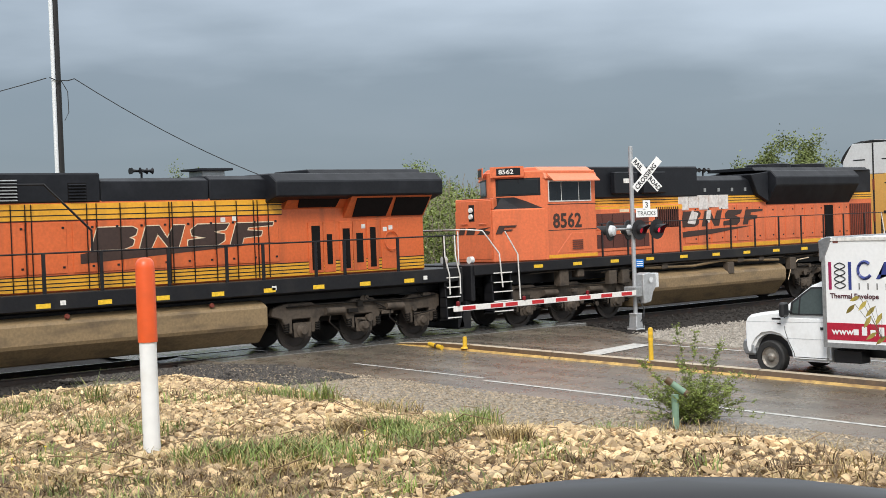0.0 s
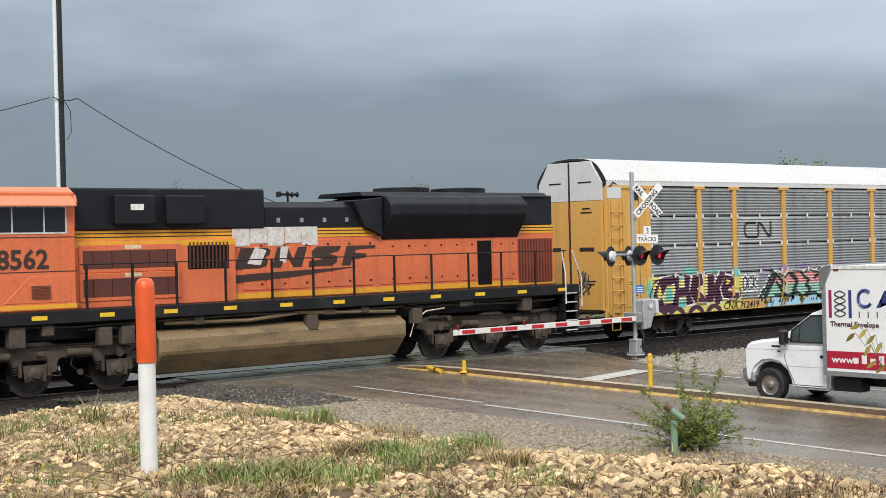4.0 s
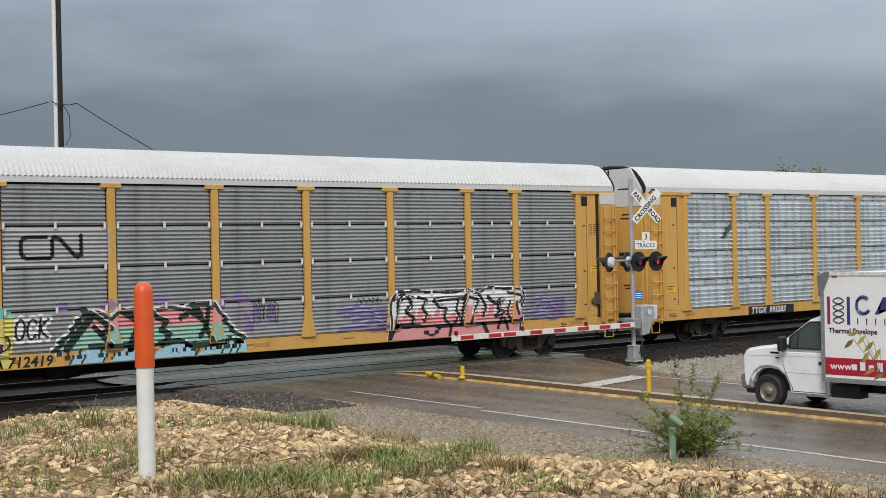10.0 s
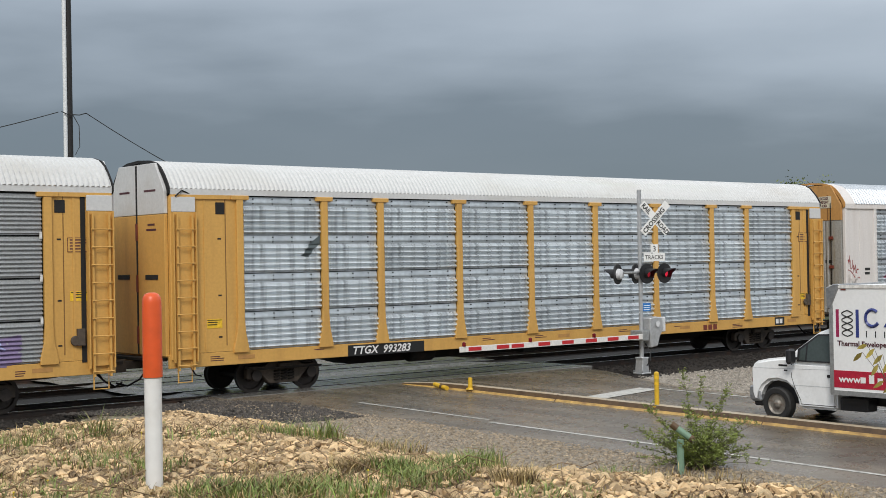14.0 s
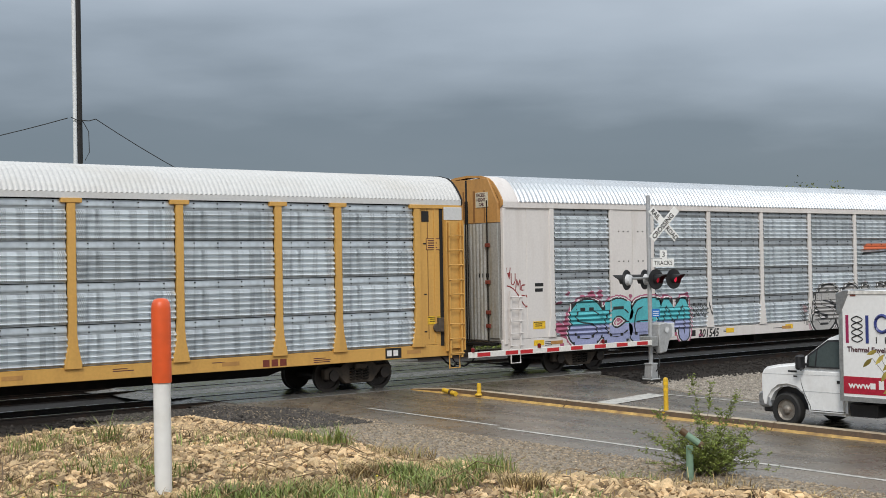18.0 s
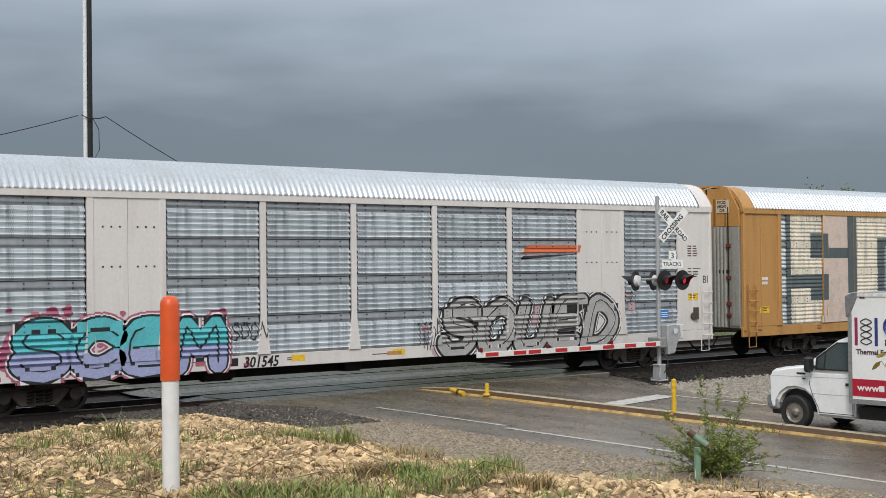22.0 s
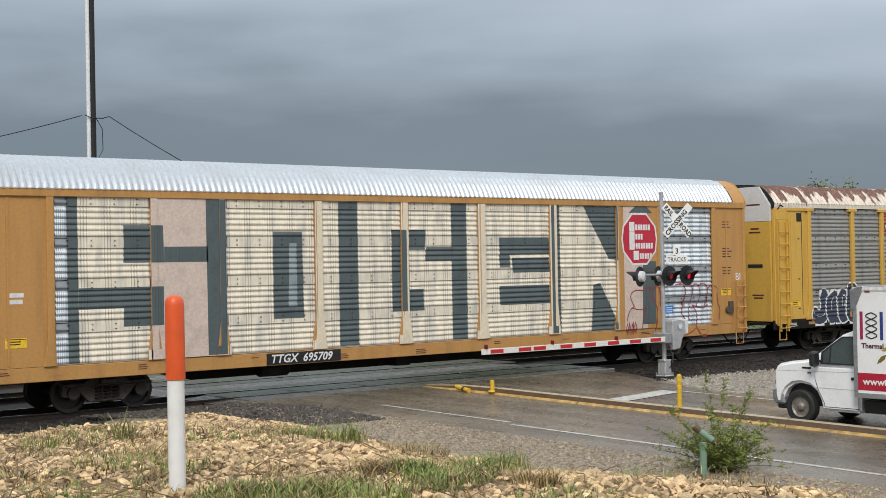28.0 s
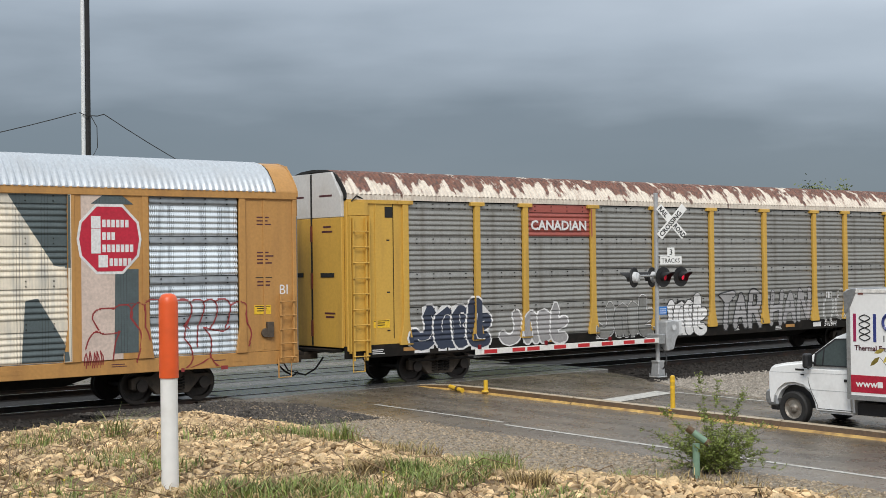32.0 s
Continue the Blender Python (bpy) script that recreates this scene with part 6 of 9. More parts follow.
# ---- green vent pipe in the shrub ----
pipe_green = surf("green painted pipe", (0.17, 0.27, 0.19), 0.45, vary=0.1)
V = thing("vent_pipe", "green vent pipe with a bent top beside the shrub", "pipe", (17.62, -16.95, -0.22))
Shape().tube([(0, 0, -0.05), (0, 0, 0.5), (0.0, 0.0, 0.55)], 0.06, 12).part("riser", pipe_green, V, smooth=True)
Shape().tube([(0.02, 0.1, 0.74), (0.17, -0.09, 0.56)], 0.055, 12).part("elbow", pipe_green, V, "pale green pipe end", smooth=True)
for a, b in (((0.155, -0.071, 0.578), (0.19, -0.115, 0.536)), ((-0.03, 0.16, 0.8), (0.03, 0.088, 0.728))):
    Shape().tube([a, b], 0.06, 12).part("collar", kerb_top, V, "dark rusty collar", smooth=True)


# ---- box truck ----
van_white = surf("white van paint", (0.84, 0.85, 0.85), 0.25, vary=0.03, dirt=(0.5, 0.48, 0.45), dirt_amount=0.3, dirt_scale=2)
box_white = surf("white box panel", (0.84, 0.84, 0.83), 0.4, vary=0.03, dirt=(0.6, 0.58, 0.55), dirt_amount=0.3)
tyre_black = surf("black tyre rubber", (0.018, 0.018, 0.018), 0.75, dirt=(0.06, 0.055, 0.05), dirt_scale=5)
rim_grey = surf("dull steel rim", (0.26, 0.24, 0.21), 0.5, metal=0.4, dirt=(0.12, 0.06, 0.03), dirt_amount=0.8, dirt_scale=9)
trim_black = surf("black trim plastic", (0.014, 0.014, 0.016), 0.5)
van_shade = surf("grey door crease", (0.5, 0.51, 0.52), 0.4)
bumper_grey = surf("dull chrome bumper", (0.3, 0.31, 0.32), 0.35, metal=0.6)
red_band = surf("crimson stripe", (0.42, 0.015, 0.04), 0.4)
logo_blue = surf("navy logo ink", (0.03, 0.045, 0.2), 0.4)
logo_plum = surf("plum logo ink", (0.33, 0.02, 0.09), 0.4)
ink_brown = surf("dark brown ink", (0.08, 0.02, 0.03), 0.4)


def build_truck():
    """Nose towards the line (+y). Local origin on the road under the front axle's near wheel."""
    gz = road_z(-13.95) - 0.012
    T = thing("box_truck", "white box truck with red stripe waiting at the crossing", "truck", (24.2, -13.95, gz))
    T.scale = (0.96, 0.96, 0.96)
    prof = [(0.6, 0.42), (0.66, 0.6), (0.66, 1.12), (0.6, 1.24), (0.5, 1.31), (0.2, 1.37), (-0.21, 1.42), (-0.36, 1.44), (-0.4, 1.32), (-1.56, 1.32), (-1.56, 0.33), (-0.6, 0.33), (-0.55, 0.55), (-0.45, 0.74), (-0.28, 0.86), (-0.05, 0.9), (0.16, 0.87), (0.32, 0.76), (0.42, 0.6), (0.46, 0.42)]
    tuck = lambda y, z: 0.12 * max(0.0, (z - 1.31) / 0.67)
    C = Shape().prism(prof, 0.0, 2.0, "x").part("cab", van_white, T, "white cab body", bevel=0.07, smooth=True, rounds=3)
    roof = Shape()
    for z, y0, k in ((1.31, -0.2, 0.0), (1.47, -0.36, 0.0287), (1.98, -1.06, 0.12), (2.08, -1.3, 0.2)):
        roof.v += [(k, y0, z), (2.0 - k, y0, z), (2.0 - k, -1.56, z), (k, -1.56, z)]
    roof.f = [(3, 2, 1, 0), (12, 13, 14, 15)] + [(j + i, j + (i + 1) % 4, j + 4 + (i + 1) % 4, j + 4 + i) for j in (0, 4, 8) for i in range(4)]
    roof.part("cab_roof", van_white, C, "white cab roof and pillars", bevel=0.05, smooth=True, rounds=2)

    def flat(name, pts, x, mat, label="", sg=1, deep=0.02):
        q = Shape()
        q.v = [(x + sg * (tuck(y, z) - 0.008), y, z) for y, z in pts] + [(x + sg * (tuck(y, z) + deep), y, z) for y, z in pts]
        m = len(pts)
        q.f = [tuple(range(m)), tuple(range(m, 2 * m))[::-1]] + [(i, (i + 1) % m, m + (i + 1) % m, m + i) for i in range(m)]
        return q.part(name, mat, C, label)

    for x, sg in ((0.0, 1), (2.0, -1)):
        flat("window_seal", [(-0.58, 1.34), (-0.58, 1.6), (-1.06, 1.94), (-1.5, 1.96), (-1.5, 1.34)], x, trim_black, "black window seal", sg)
        flat("side_window", [(-0.64, 1.37), (-0.64, 1.58), (-1.08, 1.9), (-1.46, 1.92), (-1.46, 1.37)], x - sg * 0.006, mirror_dark, "dark side window", sg)
        flat("quarter_bar", [(-0.8, 1.36), (-0.8, 1.72), (-0.83, 1.74), (-0.83, 1.36)], x - sg * 0.012, trim_black, "", sg)
    q = Shape()
    q.v = [(0.16, -0.43, 1.52), (1.84, -0.43, 1.52), (1.76, -1.03, 1.965), (0.24, -1.03, 1.965)]
    q.v = [(x, y + 0.02, z + 0.02) for x, y, z in q.v] + [(x, y, z) for x, y, z in q.v]
    q.f = [(0, 1, 2, 3), (4, 7, 6, 5), (0, 4, 5, 1), (1, 5, 6, 2), (2, 6, 7, 3), (3, 7, 4, 0)]
    q.part("windscreen", mirror_dark, C, "windscreen")
    flat("door_gap", [(-0.4, 1.44), (-0.43, 1.0), (-0.5, 0.8), (-0.66, 0.5), (-0.67, 0.42), (-0.682, 0.42), (-0.672, 0.5), (-0.512, 0.8), (-0.442, 1.0), (-0.412, 1.44)], 0.003, trim_black)
    flat("door_gap", [(-0.67, 0.43), (-1.53, 0.43), (-1.53, 0.418), (-0.67, 0.418)], 0.003, trim_black)
    # flat grey strips paint the shade of the body's creases
    flat("body_crease", [(-0.45, 0.83), (-1.54, 0.83), (-1.54, 0.815), (-0.45, 0.815)], 0.004, van_shade)
    flat("body_crease", [(0.6, 1.16), (-1.54, 1.2), (-1.54, 1.19), (0.6, 1.15)], 0.004, van_shade)
    Shape().box(-0.025, 0.01, -1.5, -1.36, 1.03, 1.09).part("door_handle", trim_black, C, "black door handle")
    Shape().box(-0.006, 0.03, -0.33, -0.1, 1.22, 1.26).part("badge", trim_black, C)
    Shape().box(-0.006, 0.03, -0.33, -0.24, 1.12, 1.15).part("badge", trim_black, C)
    Shape().box(0.2, 1.8, -1.4, 0.5, 0.4, 0.88).part("engine_bay", trim_black, C, "dark underbody")
    # bumper, lamp, grille
    Shape().prism([(0.4, 0.4), (0.7, 0.4), (0.76, 0.5), (0.76, 0.7), (0.7, 0.76), (0.46, 0.76)], 0.03, 1.97, "x").part("bumper", bumper_grey, T, "grey front bumper", bevel=0.05)
    Shape().box(0.1, 1.9, 0.42, 0.66, 0.3, 0.42).part("air_dam", trim_black, T, "black air dam", bevel=0.03)
    for x0, x1 in ((0.09, 0.42), (1.58, 1.91)):
        Shape().box(x0, x1, 0.5, 0.69, 0.82, 1.14).part("headlight", lamp_glass, T, "clear headlight", bevel=0.03)
        Shape().box(x0 + (0.0 if x0 < 1 else 0.2), x1 - (0.2 if x0 < 1 else 0.0), 0.5, 0.695, 0.84, 0.92).part("indicator", SOOT_RED, T, "amber indicator")
    Shape().box(0.42, 1.58, 0.52, 0.685, 0.8, 1.14).part("grille", trim_black, T, "dark grille", bevel=0.02)
    m = Shape().tube([(0.06, -0.62, 1.4), (-0.16, -0.54, 1.42)], 0.03, 6).part("mirror", trim_black, T, "black wing mirror")
    Shape().box(-0.3, -0.06, -0.62, -0.48, 1.3, 1.62).part("mirror_housing", trim_black, m, bevel=0.04)
    # wheels
    for x, y in ((0.08, 0.0), (1.92, 0.0), (0.2, -3.9), (1.8, -3.9)):
        way = 1 if x < 1 else -1
        w = Shape().lathe([(-0.11, 0.24), (-0.12, 0.34), (-0.09, 0.375), (0.09, 0.375), (0.12, 0.34), (0.11, 0.24)], (x + way * 0.06, y, 0.375), "x", 28, False).part("wheel", tyre_black, T, "black tyre", smooth=True)
        r = Shape().lathe([(-0.06 * way, 0.235), (-0.1 * way, 0.23), (-0.03 * way, 0.17), (-0.03 * way, 0.11), (-0.1 * way, 0.09), (-0.13 * way, 0.05)], (x + way * 0.06, y, 0.375), "x", 24).part("rim", rim_grey, w, "dull steel rim", smooth=True)
        for k in range(8):
            a = k * math.pi / 4
            Shape().lathe([(-0.012, 0.025), (0.012, 0.025)], (x + way * 0.03, y + 0.14 * math.cos(a), 0.375 + 0.14 * math.sin(a)), "x", 8).part("hand_hole", trim_black, w)
    # frame and box
    Shape().box(0.45, 1.6, -6.3, -1.4, 0.45, 0.62).part("chassis", trim_black, T, "black chassis")
    Shape().box(0.05, 0.4, -2.3, -1.62, 0.35, 0.62).part("step_box", trim_black, T, bevel=0.02)
    B = Shape().box(-0.2, 2.2, -6.6, -1.58, 0.74, 3.0).part("cargo_box", box_white, T, "white cargo box", bevel=0.03)
    Shape().prism([(-1.6, 2.5), (-1.52, 2.5), (-1.5, 2.95), (-1.7, 3.03), (-1.85, 3.03)], -0.23, 2.23, "x").part("corner_cap", bumper_grey, B, "grey corner cap", bevel=0.02)
    Shape().box(-0.215, -0.2, -1.66, -1.57, 0.74, 2.6).part("corner_rail", steel_grey, B)
    Shape().box(-0.22, -0.2, -6.6, -1.58, 2.94, 3.01).part("top_rail", rail_white, B)
    Shape().box(-0.225, -0.2, -6.6, -1.58, 0.7, 0.8).part("bottom_rail", steel_grey, B)
    Shape().box(-0.212, -0.2, -1.98, -1.86, 2.9, 2.93).part("marker_lamp", SOOT_RED, B)
    Shape().box(-0.206, -0.2, -6.5, -1.64, 0.86, 1.22).part("red_stripe", red_band, B, "crimson stripe")

    def on_box(words, size, mat, y, z, squeeze=1.0):
        o = lettering(words, size, mat, B, (-0.208, y, z), face="-x", squeeze=squeeze, thick=0.002, bold=0.02)
        return o

    on_box("www.", 0.2, sign_white, -1.78, 0.98, 1.2)
    for i in range(6):
        Shape().box(-0.21, -0.2, -2.42 - i * 0.2, -2.3 - i * 0.2, 0.98, 1.1 + 0.06 * (i % 2)).part("letter_bar", sign_white, B)
    # maker's mark: plain bars, a coil, navy blocks
    Shape().box(-0.207, -0.2, -1.8, -1.73, 1.92, 2.5).part("mark_bar", logo_plum, B)
    Shape().box(-0.207, -0.2, -2.28, -2.21, 1.92, 2.5).part("mark_bar", logo_blue, B)
    for sg in (-1, 1):
        strand = [(-0.206, -2.005 + sg * 0.13 * math.sin(a * 4 * math.pi), 1.94 + 0.54 * a) for a in np.linspace(0, 1, 41)]
        Shape().tube(strand, 0.012, 4).part("coil", sign_black, B, "black braided coil")
    # a ring, a wedge and bars in navy stand for the owner's name
    ring = [(-0.206, -2.6 + 0.16 * math.cos(a), 2.33 + 0.17 * math.sin(a)) for a in np.linspace(3.75, 8.6, 19)]
    Shape().tube(ring, 0.035, 4).part("mark_ring", logo_blue, B, "navy ring of the owner's mark")
    Shape().prism([(-2.86, 2.15), (-2.95, 2.15), (-3.06, 2.5), (-3.16, 2.5), (-3.32, 2.15), (-3.22, 2.15), (-3.18, 2.24), (-2.92, 2.24)], -0.208, -0.2).part("mark_wedge", logo_blue, B)
    Shape().box(-0.207, -0.2, -3.76, -3.46, 2.16, 2.48).part("mark_block", logo_blue, B)
    for k in range(5):
        Shape().box(-0.207, -0.2, -2.47 - k * 0.21, -2.45 - k * 0.21, 1.93, 2.06).part("mark_bar", trim_black, B)
    on_box("Thermal Envelope", 0.15, ink_brown, -1.76, 1.74, 1.05)
    return T


build_truck()


# ---- utility pole and wires behind the line ----
pole_dark = surf("black creosoted pole", (0.016, 0.015, 0.015), 0.7, vary=0.3, grain=20)
conduit_white = surf("white plastic conduit", (0.74, 0.75, 0.76), 0.5)
U = thing("utility_pole", "tall black utility pole with white conduit and wire", "utility pole", (29.25, 31.1, 0))
Shape().tube([(0, 0, -1), (0, 0, 8), (0, 0, 24)], [0.2, 0.19, 0.16], 14).part("pole", pole_dark, U, smooth=True)
Shape().tube([(-0.24, -0.12, -1), (-0.24, -0.12, 24)], 0.1, 10).part("conduit", conduit_white, U, "white riser conduit", smooth=True)


def droop(a, b, sag, n=24):
    a, b = Vector(a), Vector(b)
    return [a.lerp(b, i / n) - Vector((0, 0, sag * 4 * (i / n) * (1 - i / n))) for i in range(n + 1)]


Shape().tube([(-0.5, -0.25, 10.85), (-0.2, -0.3, 10.72), (0.4, -0.3, 10.72), (0.75, -0.3, 10.83)], 0.025, 5).part("bracket", pole_dark, U)
Shape().tube(droop((0.75, -0.3, 10.83), (26, -6, 3.05), 2.2), 0.022, 5).part("wire", pole_dark, U, "sagging black wire")
Shape().tube(droop((-0.5, 0.1, 10.85), (-26, 6, 7.4), 1.2), 0.022, 5).part("wire", pole_dark, U, "sagging black wire")
Shape().tube([(0.05, -0.22, 10.8), (0.4, -0.25, 10.2), (0.42, -0.25, 9.2), (0.2, -0.25, 8.8)], 0.02, 5).part("wire", pole_dark, U)


# ---- paint, signs and graffiti on the cars ----
def coat(name, r, g, b, rough=0.5):
    return surf(name, (r, g, b), rough, vary=0.12, grain=18, dirt=(r * 0.6, g * 0.6, b * 0.6), dirt_amount=0.5, dirt_scale=2.5)


teal, lemon_spray, plum_spray, black_spray = coat("teal spray", 0.16, 0.52, 0.44), coat("lemon spray", 0.68, 0.6, 0.16), coat("plum spray", 0.07, 0.018, 0.04), coat("black spray", 0.02, 0.02, 0.022)
mauve_spray = coat("mauve spray", 0.22, 0.17, 0.3)
bottle_spray = coat("bottle green spray", 0.02, 0.04, 0.03)
pink_spray, mint_spray, sky_spray, violet_spray = coat("pink spray", 0.72, 0.3, 0.3), coat("mint spray", 0.3, 0.5, 0.41), coat("sky spray", 0.35, 0.58, 0.7), coat("violet spray", 0.3, 0.2, 0.4)
white_spray, aqua_spray, lilac_spray, rose_spray = coat("white spray", 0.74, 0.73, 0.72), coat("aqua spray", 0.1, 0.48, 0.53), coat("lilac spray", 0.34, 0.37, 0.58), coat("rose spray", 0.42, 0.12, 0.2)
grey_spray, dark_roll, cream_roll, blush_roll = coat("grey spray", 0.33, 0.32, 0.32), coat("dark grey roller paint", 0.085, 0.11, 0.115), surf("cream roller paint", (0.79, 0.715, 0.58), 0.6, vary=0.1, grain=7, dirt=(0.42, 0.42, 0.39), dirt_amount=0.75, dirt_scale=1.6, streak=(3.0, 1, 0.5), dirt_lo=0.46), coat("blush roller paint", 0.62, 0.5, 0.43)
perforate(cream_roll, 0.075, 0.0493, 0.009, 0.017, 0.85, (0.1, 0.09, 0.08), 0.64, 0.11)
perforate(dark_roll, 0.075, 0.0493, 0.009, 0.017, 0.6, (0.02, 0.02, 0.02), 0.64, 0.11)
silver_spray = coat("silver spray", 0.42, 0.41, 0.4)
ink_spray, red_spray, sign_red = coat("blue-black spray", 0.035, 0.045, 0.075), coat("red spray", 0.27, 0.035, 0.035), coat("crimson sign", 0.5, 0.02, 0.045, 0.4)
faded_red, tag_orange = coat("faded red board", 0.36, 0.09, 0.07), coat("orange sign paint", 0.62, 0.14, 0.05)
pale_panel = coat("paler grey panel", 0.4, 0.41, 0.41)
plate_black = surf("black stencil plate", (0.012, 0.012, 0.012), 0.5)


def side_out(flush, banded):
    h, ribs, depth, margin = KIND[banded]

    def out(x, z):
        if z < 1.14:
            return 1.5
        for b in BAYS:
            half = (0.22 if z < 1.3 else 0.11) if not flush else (0.2 if z < 1.4 else 0.09)
            if abs(x - b) < half:
                return 1.56 if not flush else 1.54
        if x < BAYS[0] or x > BAYS[-1]:
            return 1.5
        if flush and (BAYS[1] < x < BAYS[2] or BAYS[7] < x < BAYS[8]):
            return 1.52
        k = min(3, int((z - 1.15) / 0.985))
        u = z - 1.15 - k * 0.985
        if u > h:
            return 1.468 if not banded else 1.492
        return (1.462 if banded else 1.468) + rib_out(u, h, ribs, depth, margin, banded)

    return out


def side_rows(flush):
    h, ribs, depth, margin = KIND[flush]
    rows = [0.85, 0.95, 1.05, 1.139, 1.141, 1.299, 1.301, 1.399, 1.401]
    for k in range(4):
        rows += [1.15 + k * 0.985 + u for u in rib_rows(h, ribs, margin, flush)]
        rows += [1.15 + k * 0.985 + h + 0.002]
    return sorted(rows)


OUT = {False: side_out(False, False), True: side_out(True, True), "soft": side_out(True, "soft"), "band": side_out(False, "soft")}
ROWS = {False: side_rows(False), True: side_rows(True), "soft": side_rows("soft"), "band": side_rows("soft")}
BREAKS = {False: sorted(b + d for b in BAYS for d in (-0.22, -0.11, 0.11, 0.22)), True: sorted(b + d for b in BAYS for d in (-0.2, -0.09, 0.09, 0.2))}
BREAKS["soft"], BREAKS["band"] = BREAKS[True], BREAKS[False]


def daub(car, flush, polys, mat, layer, name="graffiti", label="", union=True, clip=None):
    return sheet(name, polys, mat, car, -0.003 * layer - 0.002, 0.03, label, ROWS[flush], OUT[flush], BREAKS[flush], union, clip)


GLYPH = {
    "S": [[(0.92, 0.78), (0.7, 0.98), (0.3, 0.98), (0.08, 0.76), (0.25, 0.56), (0.75, 0.46), (0.92, 0.24), (0.7, 0.02), (0.3, 0.02), (0.06, 0.2)]],
    "C": [[(0.92, 0.8), (0.65, 0.98), (0.3, 0.95), (0.06, 0.65), (0.06, 0.35), (0.3, 0.05), (0.65, 0.02), (0.94, 0.2)]],
    "E": [[(0.9, 0.98), (0.12, 0.92), (0.1, 0.08), (0.92, 0.02)], [(0.1, 0.5), (0.75, 0.52)]],
    "M": [[(0.02, 0.0), (0.14, 0.98), (0.5, 0.4), (0.86, 0.98), (0.98, 0.0)]],
    "H": [[(0.1, 0.0), (0.14, 1.0)], [(0.86, 0.0), (0.9, 1.0)], [(0.1, 0.45), (0.9, 0.55)]],
    "K": [[(0.1, 0.0), (0.12, 1.0)], [(0.9, 0.95), (0.16, 0.48), (0.98, 0.02)]],
    "O": [[(0.5, 1.0), (0.12, 0.8), (0.05, 0.45), (0.25, 0.05), (0.65, 0.0), (0.93, 0.3), (0.9, 0.75), (0.5, 1.0)]],
    "U": [[(0.08, 1.0), (0.08, 0.3), (0.3, 0.02), (0.7, 0.02), (0.92, 0.3), (0.92, 1.0)]],
    "D": [[(0.1, 0.0), (0.1, 1.0), (0.6, 0.92), (0.95, 0.6), (0.9, 0.3), (0.6, 0.03), (0.1, 0.0)]],
    "J": [[(0.3, 0.95), (0.8, 1.0), (0.78, 0.3), (0.5, 0.02), (0.15, 0.1)]],
    "A": [[(0.05, 0.0), (0.45, 0.9), (0.9, 0.0)], [(0.25, 0.35), (0.8, 0.38)]],
    "R": [[(0.1, 0.0), (0.1, 0.95), (0.65, 0.95), (0.85, 0.72), (0.6, 0.5), (0.1, 0.48)], [(0.5, 0.48), (0.95, 0.02)]],
    "N": [[(0.08, 0.0), (0.1, 0.95), (0.88, 0.05), (0.9, 1.0)]],
    "T": [[(0.0, 0.92), (1.0, 1.0)], [(0.5, 0.95), (0.45, 0.0)]],
    "I": [[(0.5, 0.0), (0.5, 1.0)]],
    "Y": [[(0.05, 1.0), (0.5, 0.5), (0.95, 0.98)], [(0.5, 0.5), (0.4, 0.0)]],
    "Z": [[(0.05, 0.95), (0.95, 1.0), (0.1, 0.08), (1.0, 0.02)]],
}


def curve(points, n=3):
    """The points joined by a smooth line instead of straight legs."""
    out = []
    for i in range(len(points) - 1):
        a, b, c, d = (points[max(0, min(len(points) - 1, i + k))] for k in (-1, 0, 1, 2))
        for k in range(n):
            u = k / n
            out.append(tuple(b[m] + 0.5 * u * (c[m] - a[m] + u * (2 * a[m] - 5 * b[m] + 4 * c[m] - d[m] + u * (3 * (b[m] - c[m]) + d[m] - a[m]))) for m in (0, 1)))
    return out + [points[-1]]


def word_strokes(word, x0, x1, z0, z1, lean=0.0, wobble=0.05, seed=1):
    rnd = random.Random(seed)
    w = (x1 - x0) / len(word)
    out = []
    for i, c in enumerate(word):
        dz = rnd.uniform(-wobble, wobble) * (z1 - z0)
        out.append([])
        for line in GLYPH[c]:
            out[-1].append(curve([(x0 + w * (i + 0.08 + 0.84 * px) + lean * (pz - 0.5), z0 + dz + (z1 - z0) * pz) for px, pz in line]))
    return out


def piece(car, flush, word, box, coats, lean=0.0, wobble=0.05, seed=1, label="", clip=None, first=1):
    """Bubble letters: the same strokes in ever narrower coats."""
    lines = word_strokes(word, *box, lean, wobble, seed)
    for k, (mat, w) in enumerate(coats):
        for letter in lines:
            daub(car, flush, [p for line in letter for p in stroke(line, w)], mat, first + k, "graffiti_letter", label, clip=clip)


def blots(car, flush, x0, x1, z0, z1, n, r, mat, seed, layer=1, label=""):
    rnd = random.Random(seed)
    polys = []
    for _ in range(n):
        x, z, k = rnd.uniform(x0, x1), rnd.uniform(z0, z1), r * rnd.uniform(0.4, 1.3)
        polys.append([(x + k * rnd.uniform(0.7, 1.2) * math.cos(a * math.pi / 6), z + k * rnd.uniform(0.7, 1.1) * math.sin(a * math.pi / 6)) for a in range(12)])
    tagged(daub(car, flush, polys, mat, layer, "spray_cloud", label, clip=(0.82, 5.0)), kind="stuff")


def shards(x0, x1, z0, z1, n, seed, rough=0.3):
    """A jagged outline that fills a box."""
    rnd = random.Random(seed)
    top = [(x0 + (x1 - x0) * i / n + rnd.uniform(-0.1, 0.1), z1 - rough * rnd.random() * (1.6 if i in (0, n) else 1)) for i in range(n + 1)]
    low = [(x1 - (x1 - x0) * i / n + rnd.uniform(-0.1, 0.1), z0 + 0.25 * rough * rnd.random()) for i in range(n + 1)]
    return top + low


